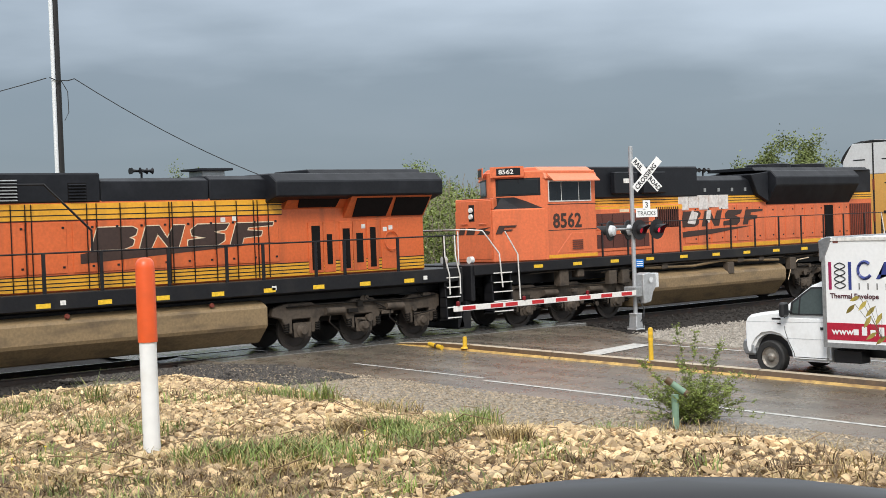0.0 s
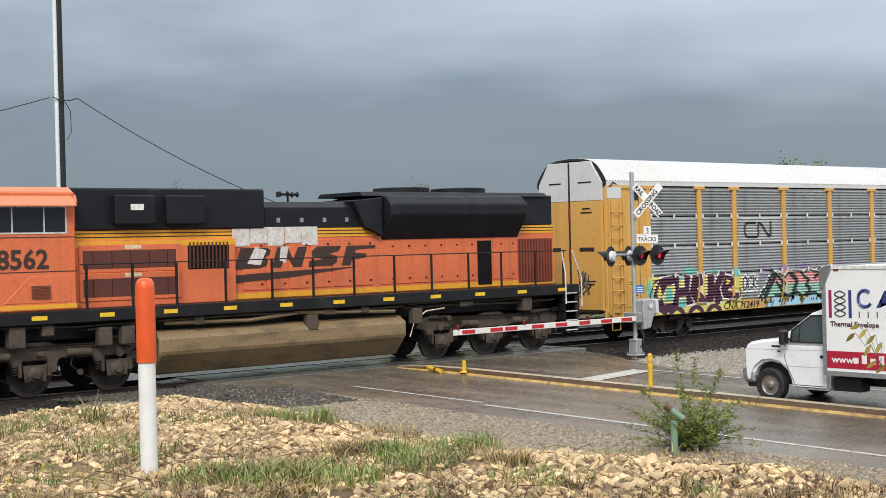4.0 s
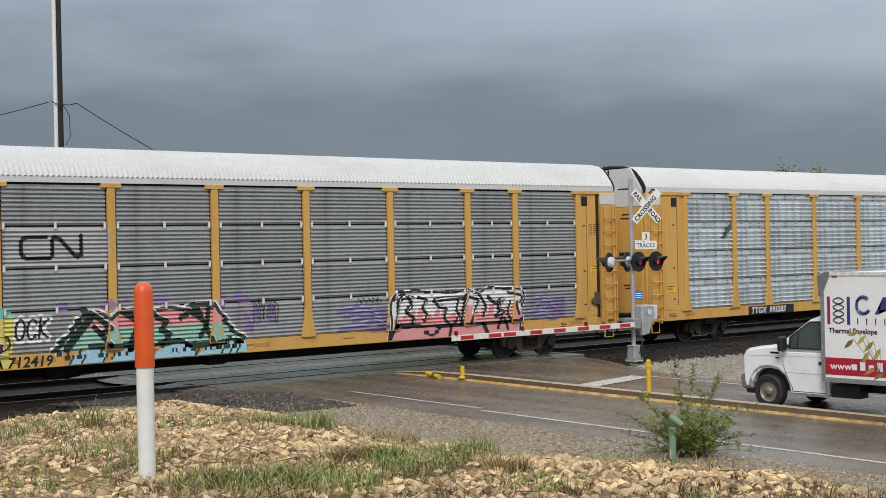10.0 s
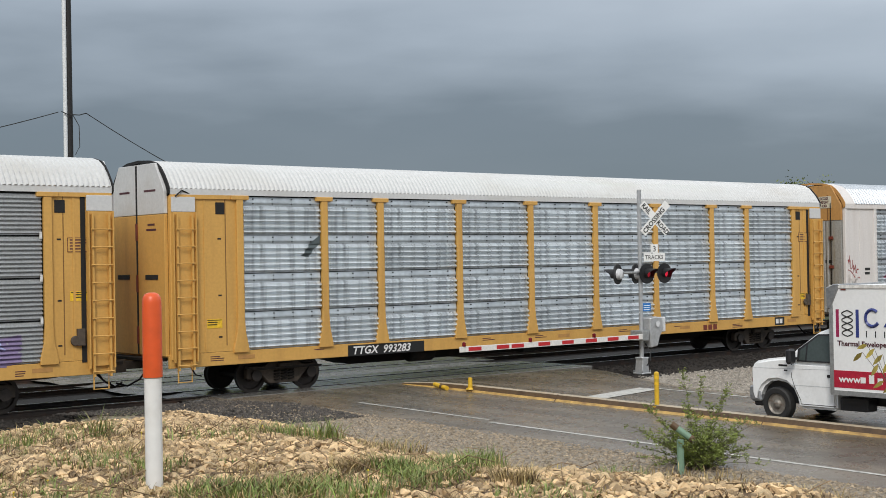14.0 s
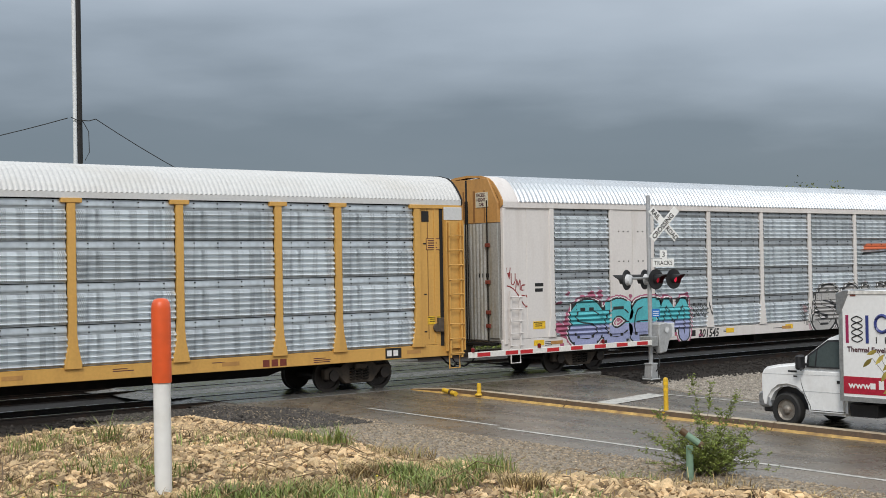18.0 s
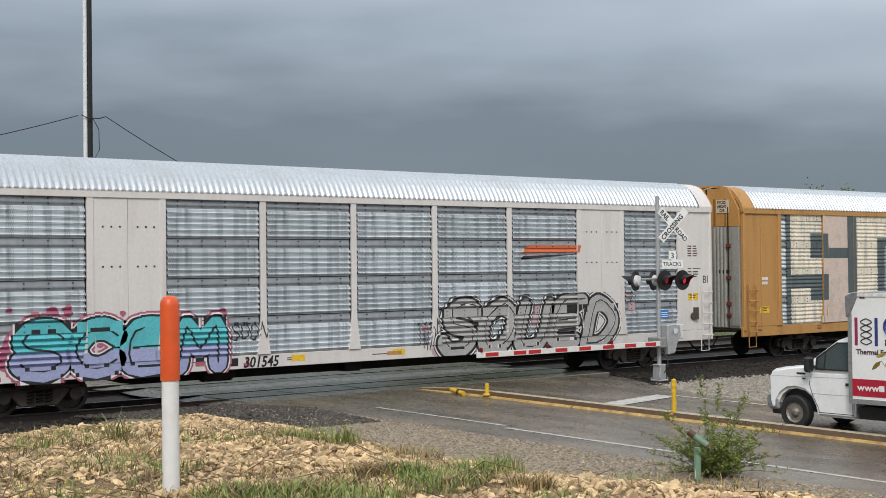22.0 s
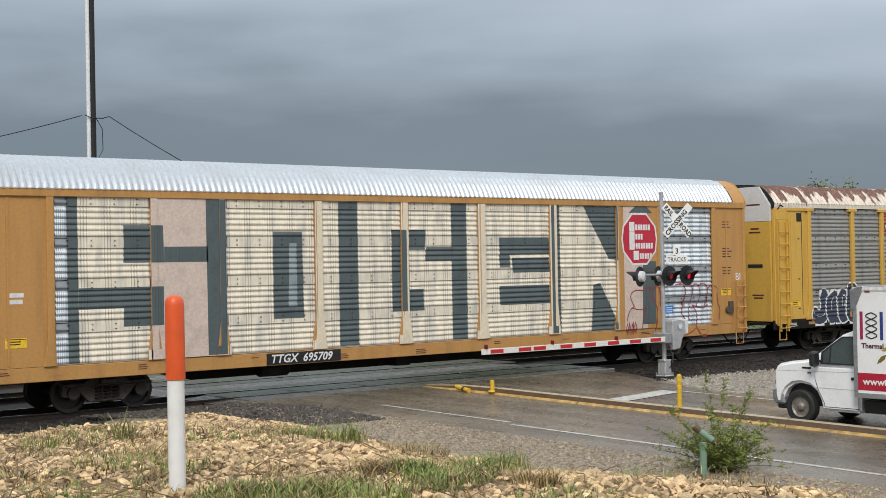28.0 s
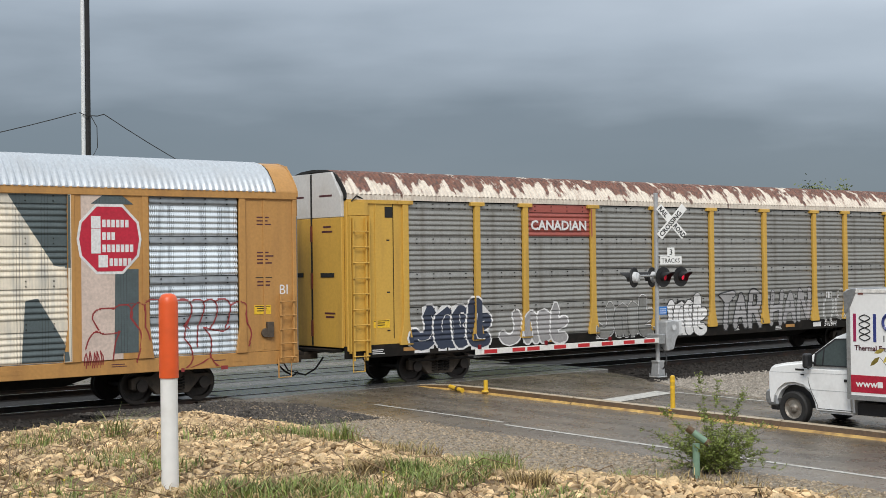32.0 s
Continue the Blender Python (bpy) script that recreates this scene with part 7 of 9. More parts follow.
def scrawl(x0, x1, z0, z1, n, seed):
    """Wild angular strokes across a box."""
    rnd = random.Random(seed)
    lines = []
    w = (x1 - x0) / n
    for i in range(n):
        x = x0 + i * w
        lines.append([(x + rnd.uniform(0, 0.4) * w, z0 + rnd.uniform(0, 0.2) * (z1 - z0)), (x + rnd.uniform(0.1, 0.5) * w, z0 + rnd.uniform(0.45, 0.6) * (z1 - z0)), (x + rnd.uniform(0.0, 0.6) * w, z1 - rnd.uniform(0, 0.15) * (z1 - z0)), (x + rnd.uniform(0.7, 1.1) * w, z0 + rnd.uniform(0.5, 0.75) * (z1 - z0)), (x + rnd.uniform(0.6, 1.1) * w, z0 + rnd.uniform(0.0, 0.4) * (z1 - z0))])
    return lines


def tag(car, flush, x0, x1, z0, z1, n, w, mat, seed, layer=1, label="scribbled tag"):
    daub(car, flush, [p for line in scrawl(x0, x1, z0, z1, n, seed) for p in stroke(line, w)], mat, layer, label=label)


def bars(car, x, z, w, n, y, mat, step=0.07, h=0.03, seed=0):
    """Stencilled lines too small to read."""
    rnd = random.Random(seed)
    for i in range(n):
        Shape().box(x, x + w * rnd.uniform(0.6, 1.0), y - 0.003, y, z - i * step - h, z - i * step).part("stencil_line", mat, car)


def warning(car, x, z, w=0.5, h=0.23, y=-1.503):
    p = Shape().box(x, x + w, y - 0.004, y, z, z + h).part("warning_label", reflector_yellow, car, "yellow warning label")
    Shape().box(x + 0.02, x + w - 0.02, y - 0.006, y - 0.004, z + h - 0.04, z + h - 0.02).part("label_line", plate_black, p)
    bars(p, x + 0.08, z + h - 0.07, w * 0.6, 2, y - 0.004, plate_black, 0.06, 0.025)


# first car: maker's mark, three pieces, tags
c = car_c
daub(c, False, [[(6.72, 3.14), (9.28, 3.14), (9.28, 4.05), (6.72, 4.05)]], pale_panel, 1, "logo_panel", "paler grey patch", clip=(3.12, 4.06))
daub(c, False, stroke([(7.72, 3.83), (7.25, 3.83), (7.14, 3.79), (7.1, 3.7), (7.1, 3.47), (7.14, 3.38), (7.25, 3.34), (7.8, 3.34), (7.86, 3.4), (7.86, 3.77), (7.92, 3.83), (8.04, 3.79), (8.4, 3.4), (8.5, 3.35), (8.58, 3.4), (8.58, 3.86)], 0.095), plate_black, 2, "logo", "black ribbon-shaped logo")
blots(c, False, 2.1, 6.7, 1.75, 2.2, 16, 0.24, teal, 3, 1, "teal and yellow graffiti")
daub(c, False, [shards(1.85, 6.85, 0.82, 2.1, 9, 4, 0.2)], lemon_spray, 2, label="teal and yellow graffiti")
daub(c, False, [[(1.82, 0.82), (2.3, 0.82), (2.15, 1.5), (1.95, 2.1), (1.8, 1.6)], [(2.75, 1.25), (3.2, 1.3), (3.1, 1.7), (2.9, 1.72)], [(4.3, 1.2), (4.9, 1.05), (4.9, 1.3), (4.4, 1.35)], [(3.45, 0.95), (3.9, 1.0), (3.85, 1.3), (3.5, 1.28)]], teal, 3)
CHEK = [[(2.55, 2.05), (3.25, 2.1), (3.3, 1.85), (2.9, 1.78), (2.6, 1.4), (2.75, 1.15), (3.3, 1.2), (3.42, 0.98), (2.7, 0.85), (2.2, 1.0), (2.12, 1.35), (2.3, 1.7)],
        [(3.2, 2.1), (3.52, 2.1), (3.48, 1.66), (3.78, 1.7), (3.75, 2.12), (4.08, 2.1), (4.0, 1.55), (4.25, 1.1), (3.85, 1.08), (3.84, 1.42), (3.48, 1.36), (3.45, 1.08), (3.1, 1.1), (3.3, 1.6)],
        [(4.2, 2.08), (4.6, 2.14), (4.7, 1.78), (4.4, 1.62), (4.75, 1.34), (5.02, 1.4), (4.95, 1.16), (4.3, 1.16), (4.02, 1.5)],
        [(5.0, 2.1), (5.36, 2.12), (5.34, 1.72), (5.62, 2.16), (6.0, 2.12), (5.62, 1.6), (5.78, 1.15), (5.4, 1.0), (5.3, 1.36), (5.28, 1.15), (4.94, 1.12)],
        [(5.95, 2.05), (6.38, 1.95), (6.42, 1.68), (6.02, 1.5), (6.62, 1.4), (6.58, 1.2), (5.82, 1.22), (5.7, 1.6)]]
for letter in CHEK:
    daub(c, False, stroke(letter + letter[:1], 0.07), white_spray, 4, "graffiti_letter", "teal and yellow graffiti", clip=(0.82, 2.3))
    daub(c, False, [letter], plum_spray, 5, "graffiti_letter", "teal and yellow graffiti", clip=(0.82, 2.3))
for letter, hole in ((0, [(2.5, 1.85), (2.62, 1.5), (2.5, 1.3), (2.36, 1.5)]), (4, [(6.0, 1.9), (6.2, 1.86), (6.2, 1.74), (5.98, 1.7)])):
    daub(c, False, [hole], lemon_spray, 6, "graffiti_letter", "yellow heart of the letter")
for k, x in enumerate((2.45, 3.35, 4.35, 5.3)):
    arc = [(x + 0.42 * math.cos(a), 0.82 + 0.26 * math.sin(a)) for a in np.linspace(0, math.pi, 9)]
    daub(c, False, [arc], plum_spray, 6, "graffiti_scallop", "plum scallop", clip=(0.82, 2.0))
    arc = [(x + 0.2 * math.cos(a), 0.82 + 0.12 * math.sin(a)) for a in np.linspace(0, math.pi, 7)]
    daub(c, False, [arc], lemon_spray, 7, "graffiti_scallop", "yellow scallop", clip=(0.82, 2.0))
daub(c, False, stroke([(2.1, 1.1), (1.95, 1.5), (2.2, 1.9), (2.5, 2.0)], 0.05) + stroke([(6.0, 1.1), (6.4, 1.15), (6.8, 1.35), (6.75, 1.55), (6.3, 1.55)], 0.04), black_spray, 7, "graffiti_outline", "black outline", clip=(0.82, 2.3))
piece(c, False, "OCK", (6.9, 7.75, 1.5, 1.95), [(white_spray, 0.22), (black_spray, 0.06)], 0.05, 0.05, 4, "small white graffiti")
lettering("CNA 712419", 0.34, plate_black, c, (5.82, -1.506, 0.85), thick=0.002, squeeze=1.08, slant=0.15, bold=0.02)
blots(c, False, 8.0, 13.4, 1.9, 2.3, 26, 0.13, violet_spray, 11, 1, "pink and mint graffiti")
blots(c, False, 13.0, 13.9, 1.2, 2.2, 12, 0.12, violet_spray, 12, 1)
wild = [(8.01, 1.15), (7.81, 1.19), (8.09, 1.36), (7.96, 1.39), (8.35, 1.6), (8.27, 1.68), (8.53, 1.84), (8.41, 1.87), (8.74, 2.05), (8.99, 2.06), (9.16, 1.95), (9.3, 1.88), (9.48, 2.04), (9.83, 2.07), (10.1, 2.09), (10.55, 2.04), (10.91, 2.1), (11.28, 2.01), (11.47, 2.11), (12, 2.13), (12.13, 2.13), (12.26, 1.92), (12.51, 1.73), (12.41, 1.68), (12.69, 1.48), (12.6, 1.44), (13.04, 1.23), (12.94, 1.16), (13.01, 0.87)]
gaps = [[(8.62, 2.08), (8.78, 1.9), (8.52, 1.62), (8.17, 1.21)], [(8.86, 1.68), (9.03, 1.52), (9.28, 1.22)], [(8.79, 2.02), (9.04, 1.84), (9.29, 1.63), (9.03, 1.49)], [(9.65, 2.01), (9.91, 1.85), (10.09, 1.69), (9.9, 1.4), (9.8, 1.1)], [(10.36, 2.02), (10.54, 1.82), (10.81, 1.73), (10.62, 1.51), (10.89, 1.42), (10.66, 1.13)], [(11.18, 1.79), (11.46, 1.93), (11.74, 1.76), (11.93, 1.6), (11.73, 1.3)], [(11.56, 2.08), (11.74, 1.84)], [(11.98, 2.06), (11.92, 1.52), (12.1, 1.08), (12.59, 1.18), (12.94, 1.11)], [(8.76, 1.22), (9.63, 1.17), (10.07, 1.29), (10.34, 1.15), (11.16, 1.23), (11.44, 1.09), (12.01, 1.09)]]
daub(c, False, stroke(wild, 0.16), white_spray, 2, "graffiti_outline", "white outer line", clip=(0.83, 2.4))
for mat, low, high in ((pink_spray, 1.62, 2.4), (mint_spray, 1.14, 1.62)):
    daub(c, False, [wild], mat, 3, "graffiti_backdrop", "pink and mint graffiti", clip=(low, high))
daub(c, False, stroke([(x, z - 0.03) for x, z in wild], 0.09), bottle_spray, 4, "graffiti_outline", "dark green outline", clip=(0.83, 2.4))
for k, line in enumerate(gaps):
    daub(c, False, stroke([(x + 0.06, z + 0.05) for x, z in line], 0.04), white_spray, 5, "graffiti_outline", "white highlight", clip=(1.1, 2.3))
    daub(c, False, stroke(line, 0.13 if k % 3 else 0.19), bottle_spray, 6, "graffiti_outline", "dark green gap between letters", clip=(1.02, 2.3))
for x in (8.25, 8.55, 9.1, 10.35, 11.6, 12.35, 12.6, 12.8):
    daub(c, False, stroke([(x, 1.2), (x - 0.12, 1.0), (x + 0.1, 1.05), (x - 0.02, 0.85)], 0.05), bottle_spray, 7, "graffiti_outline", "dark green drip", clip=(0.83, 1.2))
for x0, x1 in ((8.15, 9.2), (9.25, 10.3), (10.35, 11.6), (11.65, 13.1)):
    daub(c, False, [[(x0, 0.83), (x1 - 0.05, 0.83), (x1, 1.1), (x1 - 0.3, 1.16), (x0 + 0.3, 1.12)]], sky_spray, 6, "graffiti_foot", "pale blue foot of the graffiti")
for line in ([(9.3, 0.9), (9.4, 1.05), (9.6, 0.95), (9.8, 1.05)], [(10.9, 0.95), (11.0, 1.05), (11.1, 0.95), (11.3, 1.0)], [(11.8, 0.95), (11.95, 1.05), (12.1, 0.95), (12.3, 1.05)]):
    daub(c, False, stroke(line, 0.035), black_spray, 7, "graffiti_outline", "black scribble")
outer = [(17.7, 0.86), (17.79, 1.32), (17.75, 1.69), (17.81, 1.98), (18.07, 2.19), (18.42, 2.17), (18.68, 2.22), (19.04, 2.15), (19.58, 2.13), (20.04, 2.08), (20.41, 2.13), (20.6, 2.17), (21.08, 2.04), (21.47, 2.19), (22.06, 2.15), (22.56, 2.13), (22.86, 2.06), (22.91, 1.77), (22.74, 1.54), (22.78, 1.3), (22.66, 0.56)]
letters = [[(17.96, 1.31), (18.06, 1.75), (18.12, 1.96), (18.41, 2.03), (18.55, 1.8), (18.35, 1.62), (18.63, 1.43), (18.48, 1.21), (18.14, 1.23)], [(17.86, 1.97), (17.98, 2.07), (18.24, 2.11), (18.59, 2.02)], [(18.77, 2.01), (19.12, 1.92), (18.94, 1.71), (19.11, 1.48), (18.98, 1.33)], [(19.36, 1.88), (19.76, 1.93), (20.5, 1.93)], [(19.39, 1.91), (19.57, 1.68), (19.84, 1.67), (19.75, 1.37), (19.93, 1.21)], [(20.31, 1.87), (20.21, 1.57), (20.34, 1.42), (20.11, 1.2)], [(20.6, 2.05), (20.5, 1.64), (20.39, 1.18)], [(20.69, 1.94), (21.07, 1.84), (20.87, 1.47), (20.71, 1.17)], [(21.08, 2.03), (21.36, 1.63), (21.25, 1.37)], [(21.46, 1.91), (21.75, 1.74), (22.05, 1.84), (21.84, 1.58), (22.08, 1.49), (21.74, 1.35)], [(22.25, 2.03), (22.75, 1.93), (22.81, 1.77), (22.55, 1.71), (22.64, 1.38)], [(22.35, 1.74), (22.24, 1.4), (22.43, 1.11)]]
feet = [[(17.75, 0.89), (17.93, 1.17), (18.05, 1.31)], [(19.01, 1.03), (19.28, 0.91), (19.56, 1.08)], [(20.02, 1.17), (19.92, 0.83)], [(21.25, 1.14), (21.43, 0.82)], [(21.83, 1), (22.04, 1.33), (22.23, 0.93)], [(17.93, 1.21), (19.02, 1.18), (20.11, 1.15), (21.06, 1.15), (22.23, 1.15), (22.72, 1.19)]]
for n, (x0, x1) in enumerate(((16.0, 18.1), (23.0, 24.6))):
    for k in range(5):
        z, a = 1.18 + 0.13 * k, x0 + 0.5 * ((k * 3 + n) % 4) * 0.5
        line = [(a, z), (a + 0.3 * (x1 - a), z + 0.1), (a + 0.6 * (x1 - a), z - 0.02), (x1, z + 0.06)]
        daub(c, False, stroke(curve(line), 0.13), mauve_spray, 1, "spray_cloud", "violet spray wisp", clip=(1.0, 1.95))
        daub(c, False, stroke(curve([(x, z + 0.07) for x, z in line[:3]]), 0.04), lilac_spray, 2, "spray_cloud", "lilac edge of the spray wisp", clip=(1.0, 1.95))
daub(c, False, [curve(outer)], white_spray, 3, label="white and pink graffiti with black outlines", clip=(1.42, 2.4))
daub(c, False, [curve(outer)], pink_spray, 3, label="white and pink graffiti with black outlines", clip=(0.82, 1.42))
for k in range(16):
    daub(c, False, stroke([(18.2 + k * 0.3, 1.3), (18.3 + k * 0.3, 1.42 + 0.12 * (k * 7 % 3))], 0.2), pink_spray, 4, "graffiti_blend", "pink mist over the white", clip=(1.36, 1.7))
daub(c, False, stroke(curve(outer), 0.13), white_spray, 4, "graffiti_outline", "white outer line of the graffiti", clip=(0.84, 2.4))
daub(c, False, stroke(curve(outer), 0.07), black_spray, 5, "graffiti_outline", "black outer line of the graffiti", clip=(0.84, 2.4))
for k, line in enumerate(letters + feet):
    daub(c, False, stroke(curve(line), 0.1 if k % 3 else 0.14), black_spray, 6, "graffiti_outline", "black outline", clip=(0.84, 2.3))
    daub(c, False, stroke(curve([(x + 0.05, z + 0.03) for x, z in line]), 0.025), white_spray, 7, "graffiti_outline", "thin white highlight", clip=(1.3, 2.3))
tag(c, False, 13.3, 14.1, 1.5, 2.2, 5, 0.025, black_spray, 41)
tag(c, False, 16.6, 17.5, 1.9, 2.05, 5, 0.025, black_spray, 42)
for x, z in ((25.8, 3.7),):
    p = Shape().box(x, x + 0.55, -1.508, -1.503, z, z + 0.34).part("stencil_frame", PAINT["yellow"], c)
    bars(p, x + 0.06, z + 0.3, 0.42, 4, -1.508, ink_brown, 0.07, 0.03, 2)
    for a, b, e, f in ((x, x + 0.55, z, z + 0.015), (x, x + 0.55, z + 0.325, z + 0.34), (x, x + 0.015, z, z + 0.34), (x + 0.535, x + 0.55, z, z + 0.34)):
        Shape().box(a, b, -1.511, -1.508, e, f).part("frame_line", ink_brown, p)
warning(c, 25.85, 2.55)
warning(c, 0.95, 1.8, 0.45)

# second car
d = car_d
p = Shape().box(5.35, 8.0, -1.508, -1.5, 0.8, 1.1).part("number_plate_panel", plate_black, d, "black stencil panel")
lettering("TTGX  993283", 0.3, white_spray, p, (5.48, -1.51, 0.85), thick=0.002, slant=0.25, squeeze=1.08, bold=0.02)
for i in range(3):
    daub(d, False, [[(20.2 + i * 0.26, 0.84), (20.4 + i * 0.26, 0.84), (20.4 + i * 0.26, 1.02), (20.2 + i * 0.26, 1.02)]], SOOT_RED, 1, "owner_mark", "rust-red owner's mark as blocks")
daub(d, True, [[(3.9, 3.55), (4.1, 3.5), (4.3, 3.75), (4.5, 3.85), (4.5, 4.1), (4.25, 4.02), (4.1, 3.78)]], dark_roll, 1, "smear", "dark smear on the panel")
warning(d, 0.95, 1.75), warning(d, 25.66, 1.72)
p = Shape().box(25.64, 26.2, -1.508, -1.503, 3.82, 4.15).part("stencil_frame", ink_brown, d)
Shape().box(25.66, 26.18, -1.511, -1.508, 3.84, 4.13).part("stencil_field", PAINT["yellow"], p)
bars(p, 25.7, 4.1, 0.4, 4, -1.511, ink_brown, 0.065, 0.03, 3)
p = Shape().box(24.15, 24.7, -1.508, -1.5, 0.84, 1.12).part("consolidated_stencil", plate_black, d, "black and white stencil plate")
for k in (24.2, 24.42):
    Shape().box(k, k + 0.16, -1.51, -1.508, 0.9, 1.06).part("stencil_field", white_spray, p)

# third car
e = car_e
blots(e, True, 2.2, 9.0, 0.9, 2.5, 46, 0.14, rose_spray, 51, 1, "rose spray cloud")
blots(e, True, 2.0, 2.9, 0.85, 1.6, 14, 0.16, rose_spray, 52, 1, "rose spray cloud")
scem = (2.75, 8.2, 1.02, 1.95)
piece(e, True, "SCEM", scem, [(rose_spray, 0.8), (white_spray, 0.7), (black_spray, 0.63)], 0.1, 0.03, 6, "blue and lilac bubble graffiti", (0.74, 2.6), 2)
piece(e, True, "SCEM", scem, [(aqua_spray, 0.52)], 0.1, 0.03, 6, "blue and lilac bubble graffiti", (1.45, 2.6), 5)
piece(e, True, "SCEM", scem, [(lilac_spray, 0.52)], 0.1, 0.03, 6, "blue and lilac bubble graffiti", (0.74, 1.45), 5)
piece(e, True, "SCEM", scem, [(black_spray, 0.05)], 0.1, 0.03, 6, "", (0.9, 2.4), 6)
lettering("301545", 0.38, plate_black, e, (8.75, -1.506, 0.83), thick=0.002, squeeze=0.92, slant=0.2, bold=0.02)
bars(e, 7.9, 1.08, 0.75, 1, -1.5, plate_black, 0.1, 0.2)
daub(e, True, [p for letter in word_strokes("SOON", 8.4, 9.5, 1.55, 1.95, 0.05, 0.05, 8) for line in letter for p in stroke(line, 0.035)], black_spray, 3, label="scribbled tag")
blots(e, True, 14.6, 23.2, 0.85, 2.4, 44, 0.2, coat("faint rose spray", 0.5, 0.36, 0.38), 61, 1, "faint rose cloud")
piece(e, True, "SOUED", (15.2, 22.3, 0.95, 2.2), [(black_spray, 0.74), (white_spray, 0.68), (black_spray, 0.6), (silver_spray, 0.44)], 0.4, 0.06, 9, "grey and black bubble graffiti", (0.8, 2.5), 2)
piece(e, True, "SOUED", (15.28, 22.38, 1.0, 2.26), [(white_spray, 0.06), (black_spray, 0.04)], 0.4, 0.06, 9, "", (0.9, 2.45), 6)
tag(e, True, 14.4, 15.2, 1.0, 1.9, 4, 0.03, black_spray, 64), tag(e, True, 22.7, 23.2, 2.1, 2.5, 2, 0.03, black_spray, 66)
daub(e, True, [[(18.3, 3.7), (20.7, 3.72), (20.78, 3.95), (18.6, 3.95)]], tag_orange, 1, "logo", "orange logo block with black wedge")
daub(e, True, [[(18.32, 3.52), (20.7, 3.68), (18.34, 3.64)]], black_spray, 1, "logo")
for k, letter in enumerate("HOME"):
    strokes = word_strokes(letter, 0.08 + k * 0.2, 0.3 + k * 0.2, 2.95 - k * 0.17, 3.27 - k * 0.17, 0.03, 0.0, 3)[0]
    daub(e, True, [q for line in strokes for q in stroke(line, 0.035)], red_spray, 1, "graffiti_letter", "dark red sprayed letter")
daub(e, True, stroke(curve([(0.1, 2.75), (0.35, 2.68), (0.6, 2.45), (0.78, 2.2), (0.95, 2.1), (1.0, 2.3), (0.9, 2.45)]), 0.035), red_spray, 1, "graffiti_flourish", "dark red flourish under the tag")
bars(e, 1.28, 2.8, 0.5, 2, -1.502, plate_black, 0.16, 0.1, 4)
bars(e, 25.75, 3.95, 0.5, 5, -1.502, ink_brown, 0.08, 0.035, 5)
bars(e, 25.75, 3.2, 0.75, 1, -1.502, plate_black, 0.1, 0.02, 5)
bars(e, 25.75, 3.1, 0.55, 3, -1.502, ink_brown, 0.08, 0.035, 6)
lettering("BI", 0.36, plate_black, e, (26.48, -1.503, 2.7), thick=0.002)
warning(e, 1.18, 1.42), warning(e, 25.75, 2.14)
for x in (1.2, 4.0, 10.2, 13.5, 18.0, 24.6):
    Shape().box(x, x + 0.42, -1.506, -1.5, 0.92, 1.08).part("reflector", reflector_yellow, e, "yellow reflective strip")
for a in (BAYS[1], BAYS[7]):
    for k in range(2):
        for z in (3.4, 4.35):
            for j in range(3):
                Shape().box(a + 0.3 + k * 0.9 + j * 0.22, a + 0.34 + k * 0.9 + j * 0.22, -1.53, -1.52, z, z + 0.04).part("rivet", under_dark, e)

# fourth car: giant block letters rolled over the whole side
f = car_f
cream_plain = coat("cream paint on posts", 0.74, 0.64, 0.48)
for a, b in ((2.67, 4.54), (6.66, 9.31), (9.53, 12.17), (12.39, 14.99), (15.21, 17.84), (18.06, 20.7)):
    daub(f, "soft", [[(a, 1.16), (b, 1.16), (b, 5.06), (a, 5.06)]], cream_roll, 1, "rolled_paint", "cream rolled paint over the panels")
for a in (9.42, 12.28, 15.1, 17.95):
    Shape().prism([(a - 0.087, 5.08), (a + 0.087, 5.08), (a + 0.087, 2.0), (a + 0.19, 1.16), (a - 0.19, 1.16), (a - 0.087, 2.0)], -1.546, -1.54, "y").part("painted_post", cream_plain, f, "cream-painted post")
daub(f, "soft", [[(4.5, 1.16), (6.62, 1.16), (6.62, 5.06), (4.5, 5.06)], [(20.95, 1.16), (22.0, 1.16), (22.0, 5.06), (20.95, 5.06)]], blush_roll, 1, "rolled_paint", "blush rolled paint over the panel")


def slab_paint(x0, x1, z0, z1, layer=2):
    j = lambda k: 0.02 * math.sin(k * 12.9)
    daub(f, "soft", [[(x0 + j(x0), z0), (x1 + j(x1), z0), (x1 - j(z0), z1), (x0 - j(z1), z1)]], dark_roll, layer, "block_letter", "dark grey block letter stroke")


for x0, x1, z0, z1 in ((2.42, 2.68, 1.18, 5.05), (3.84, 4.88, 3.5, 4.4), (4.88, 6.1, 3.5, 3.88), (6.06, 6.6, 1.18, 5.05), (2.68, 4.86, 2.42, 2.92), (3.82, 4.86, 1.98, 2.42),
                       (7.99, 8.91, 2.0, 4.25), (10.07, 10.69, 1.2, 5.05), (11.8, 12.42, 2.05, 4.3), (12.42, 13.0, 3.75, 4.3), (12.42, 12.93, 2.05, 2.65), (13.0, 13.98, 3.42, 3.82),
                       (13.96, 14.52, 1.18, 5.05), (15.75, 17.75, 3.57, 4.08), (15.75, 16.15, 3.2, 3.57), (16.26, 17.75, 3.04, 3.48), (15.73, 17.75, 2.1, 2.66), (17.82, 18.2, 1.18, 5.05), (21.79, 22.4, 1.3, 3.3)):
    slab_paint(x0, x1, z0, z1)
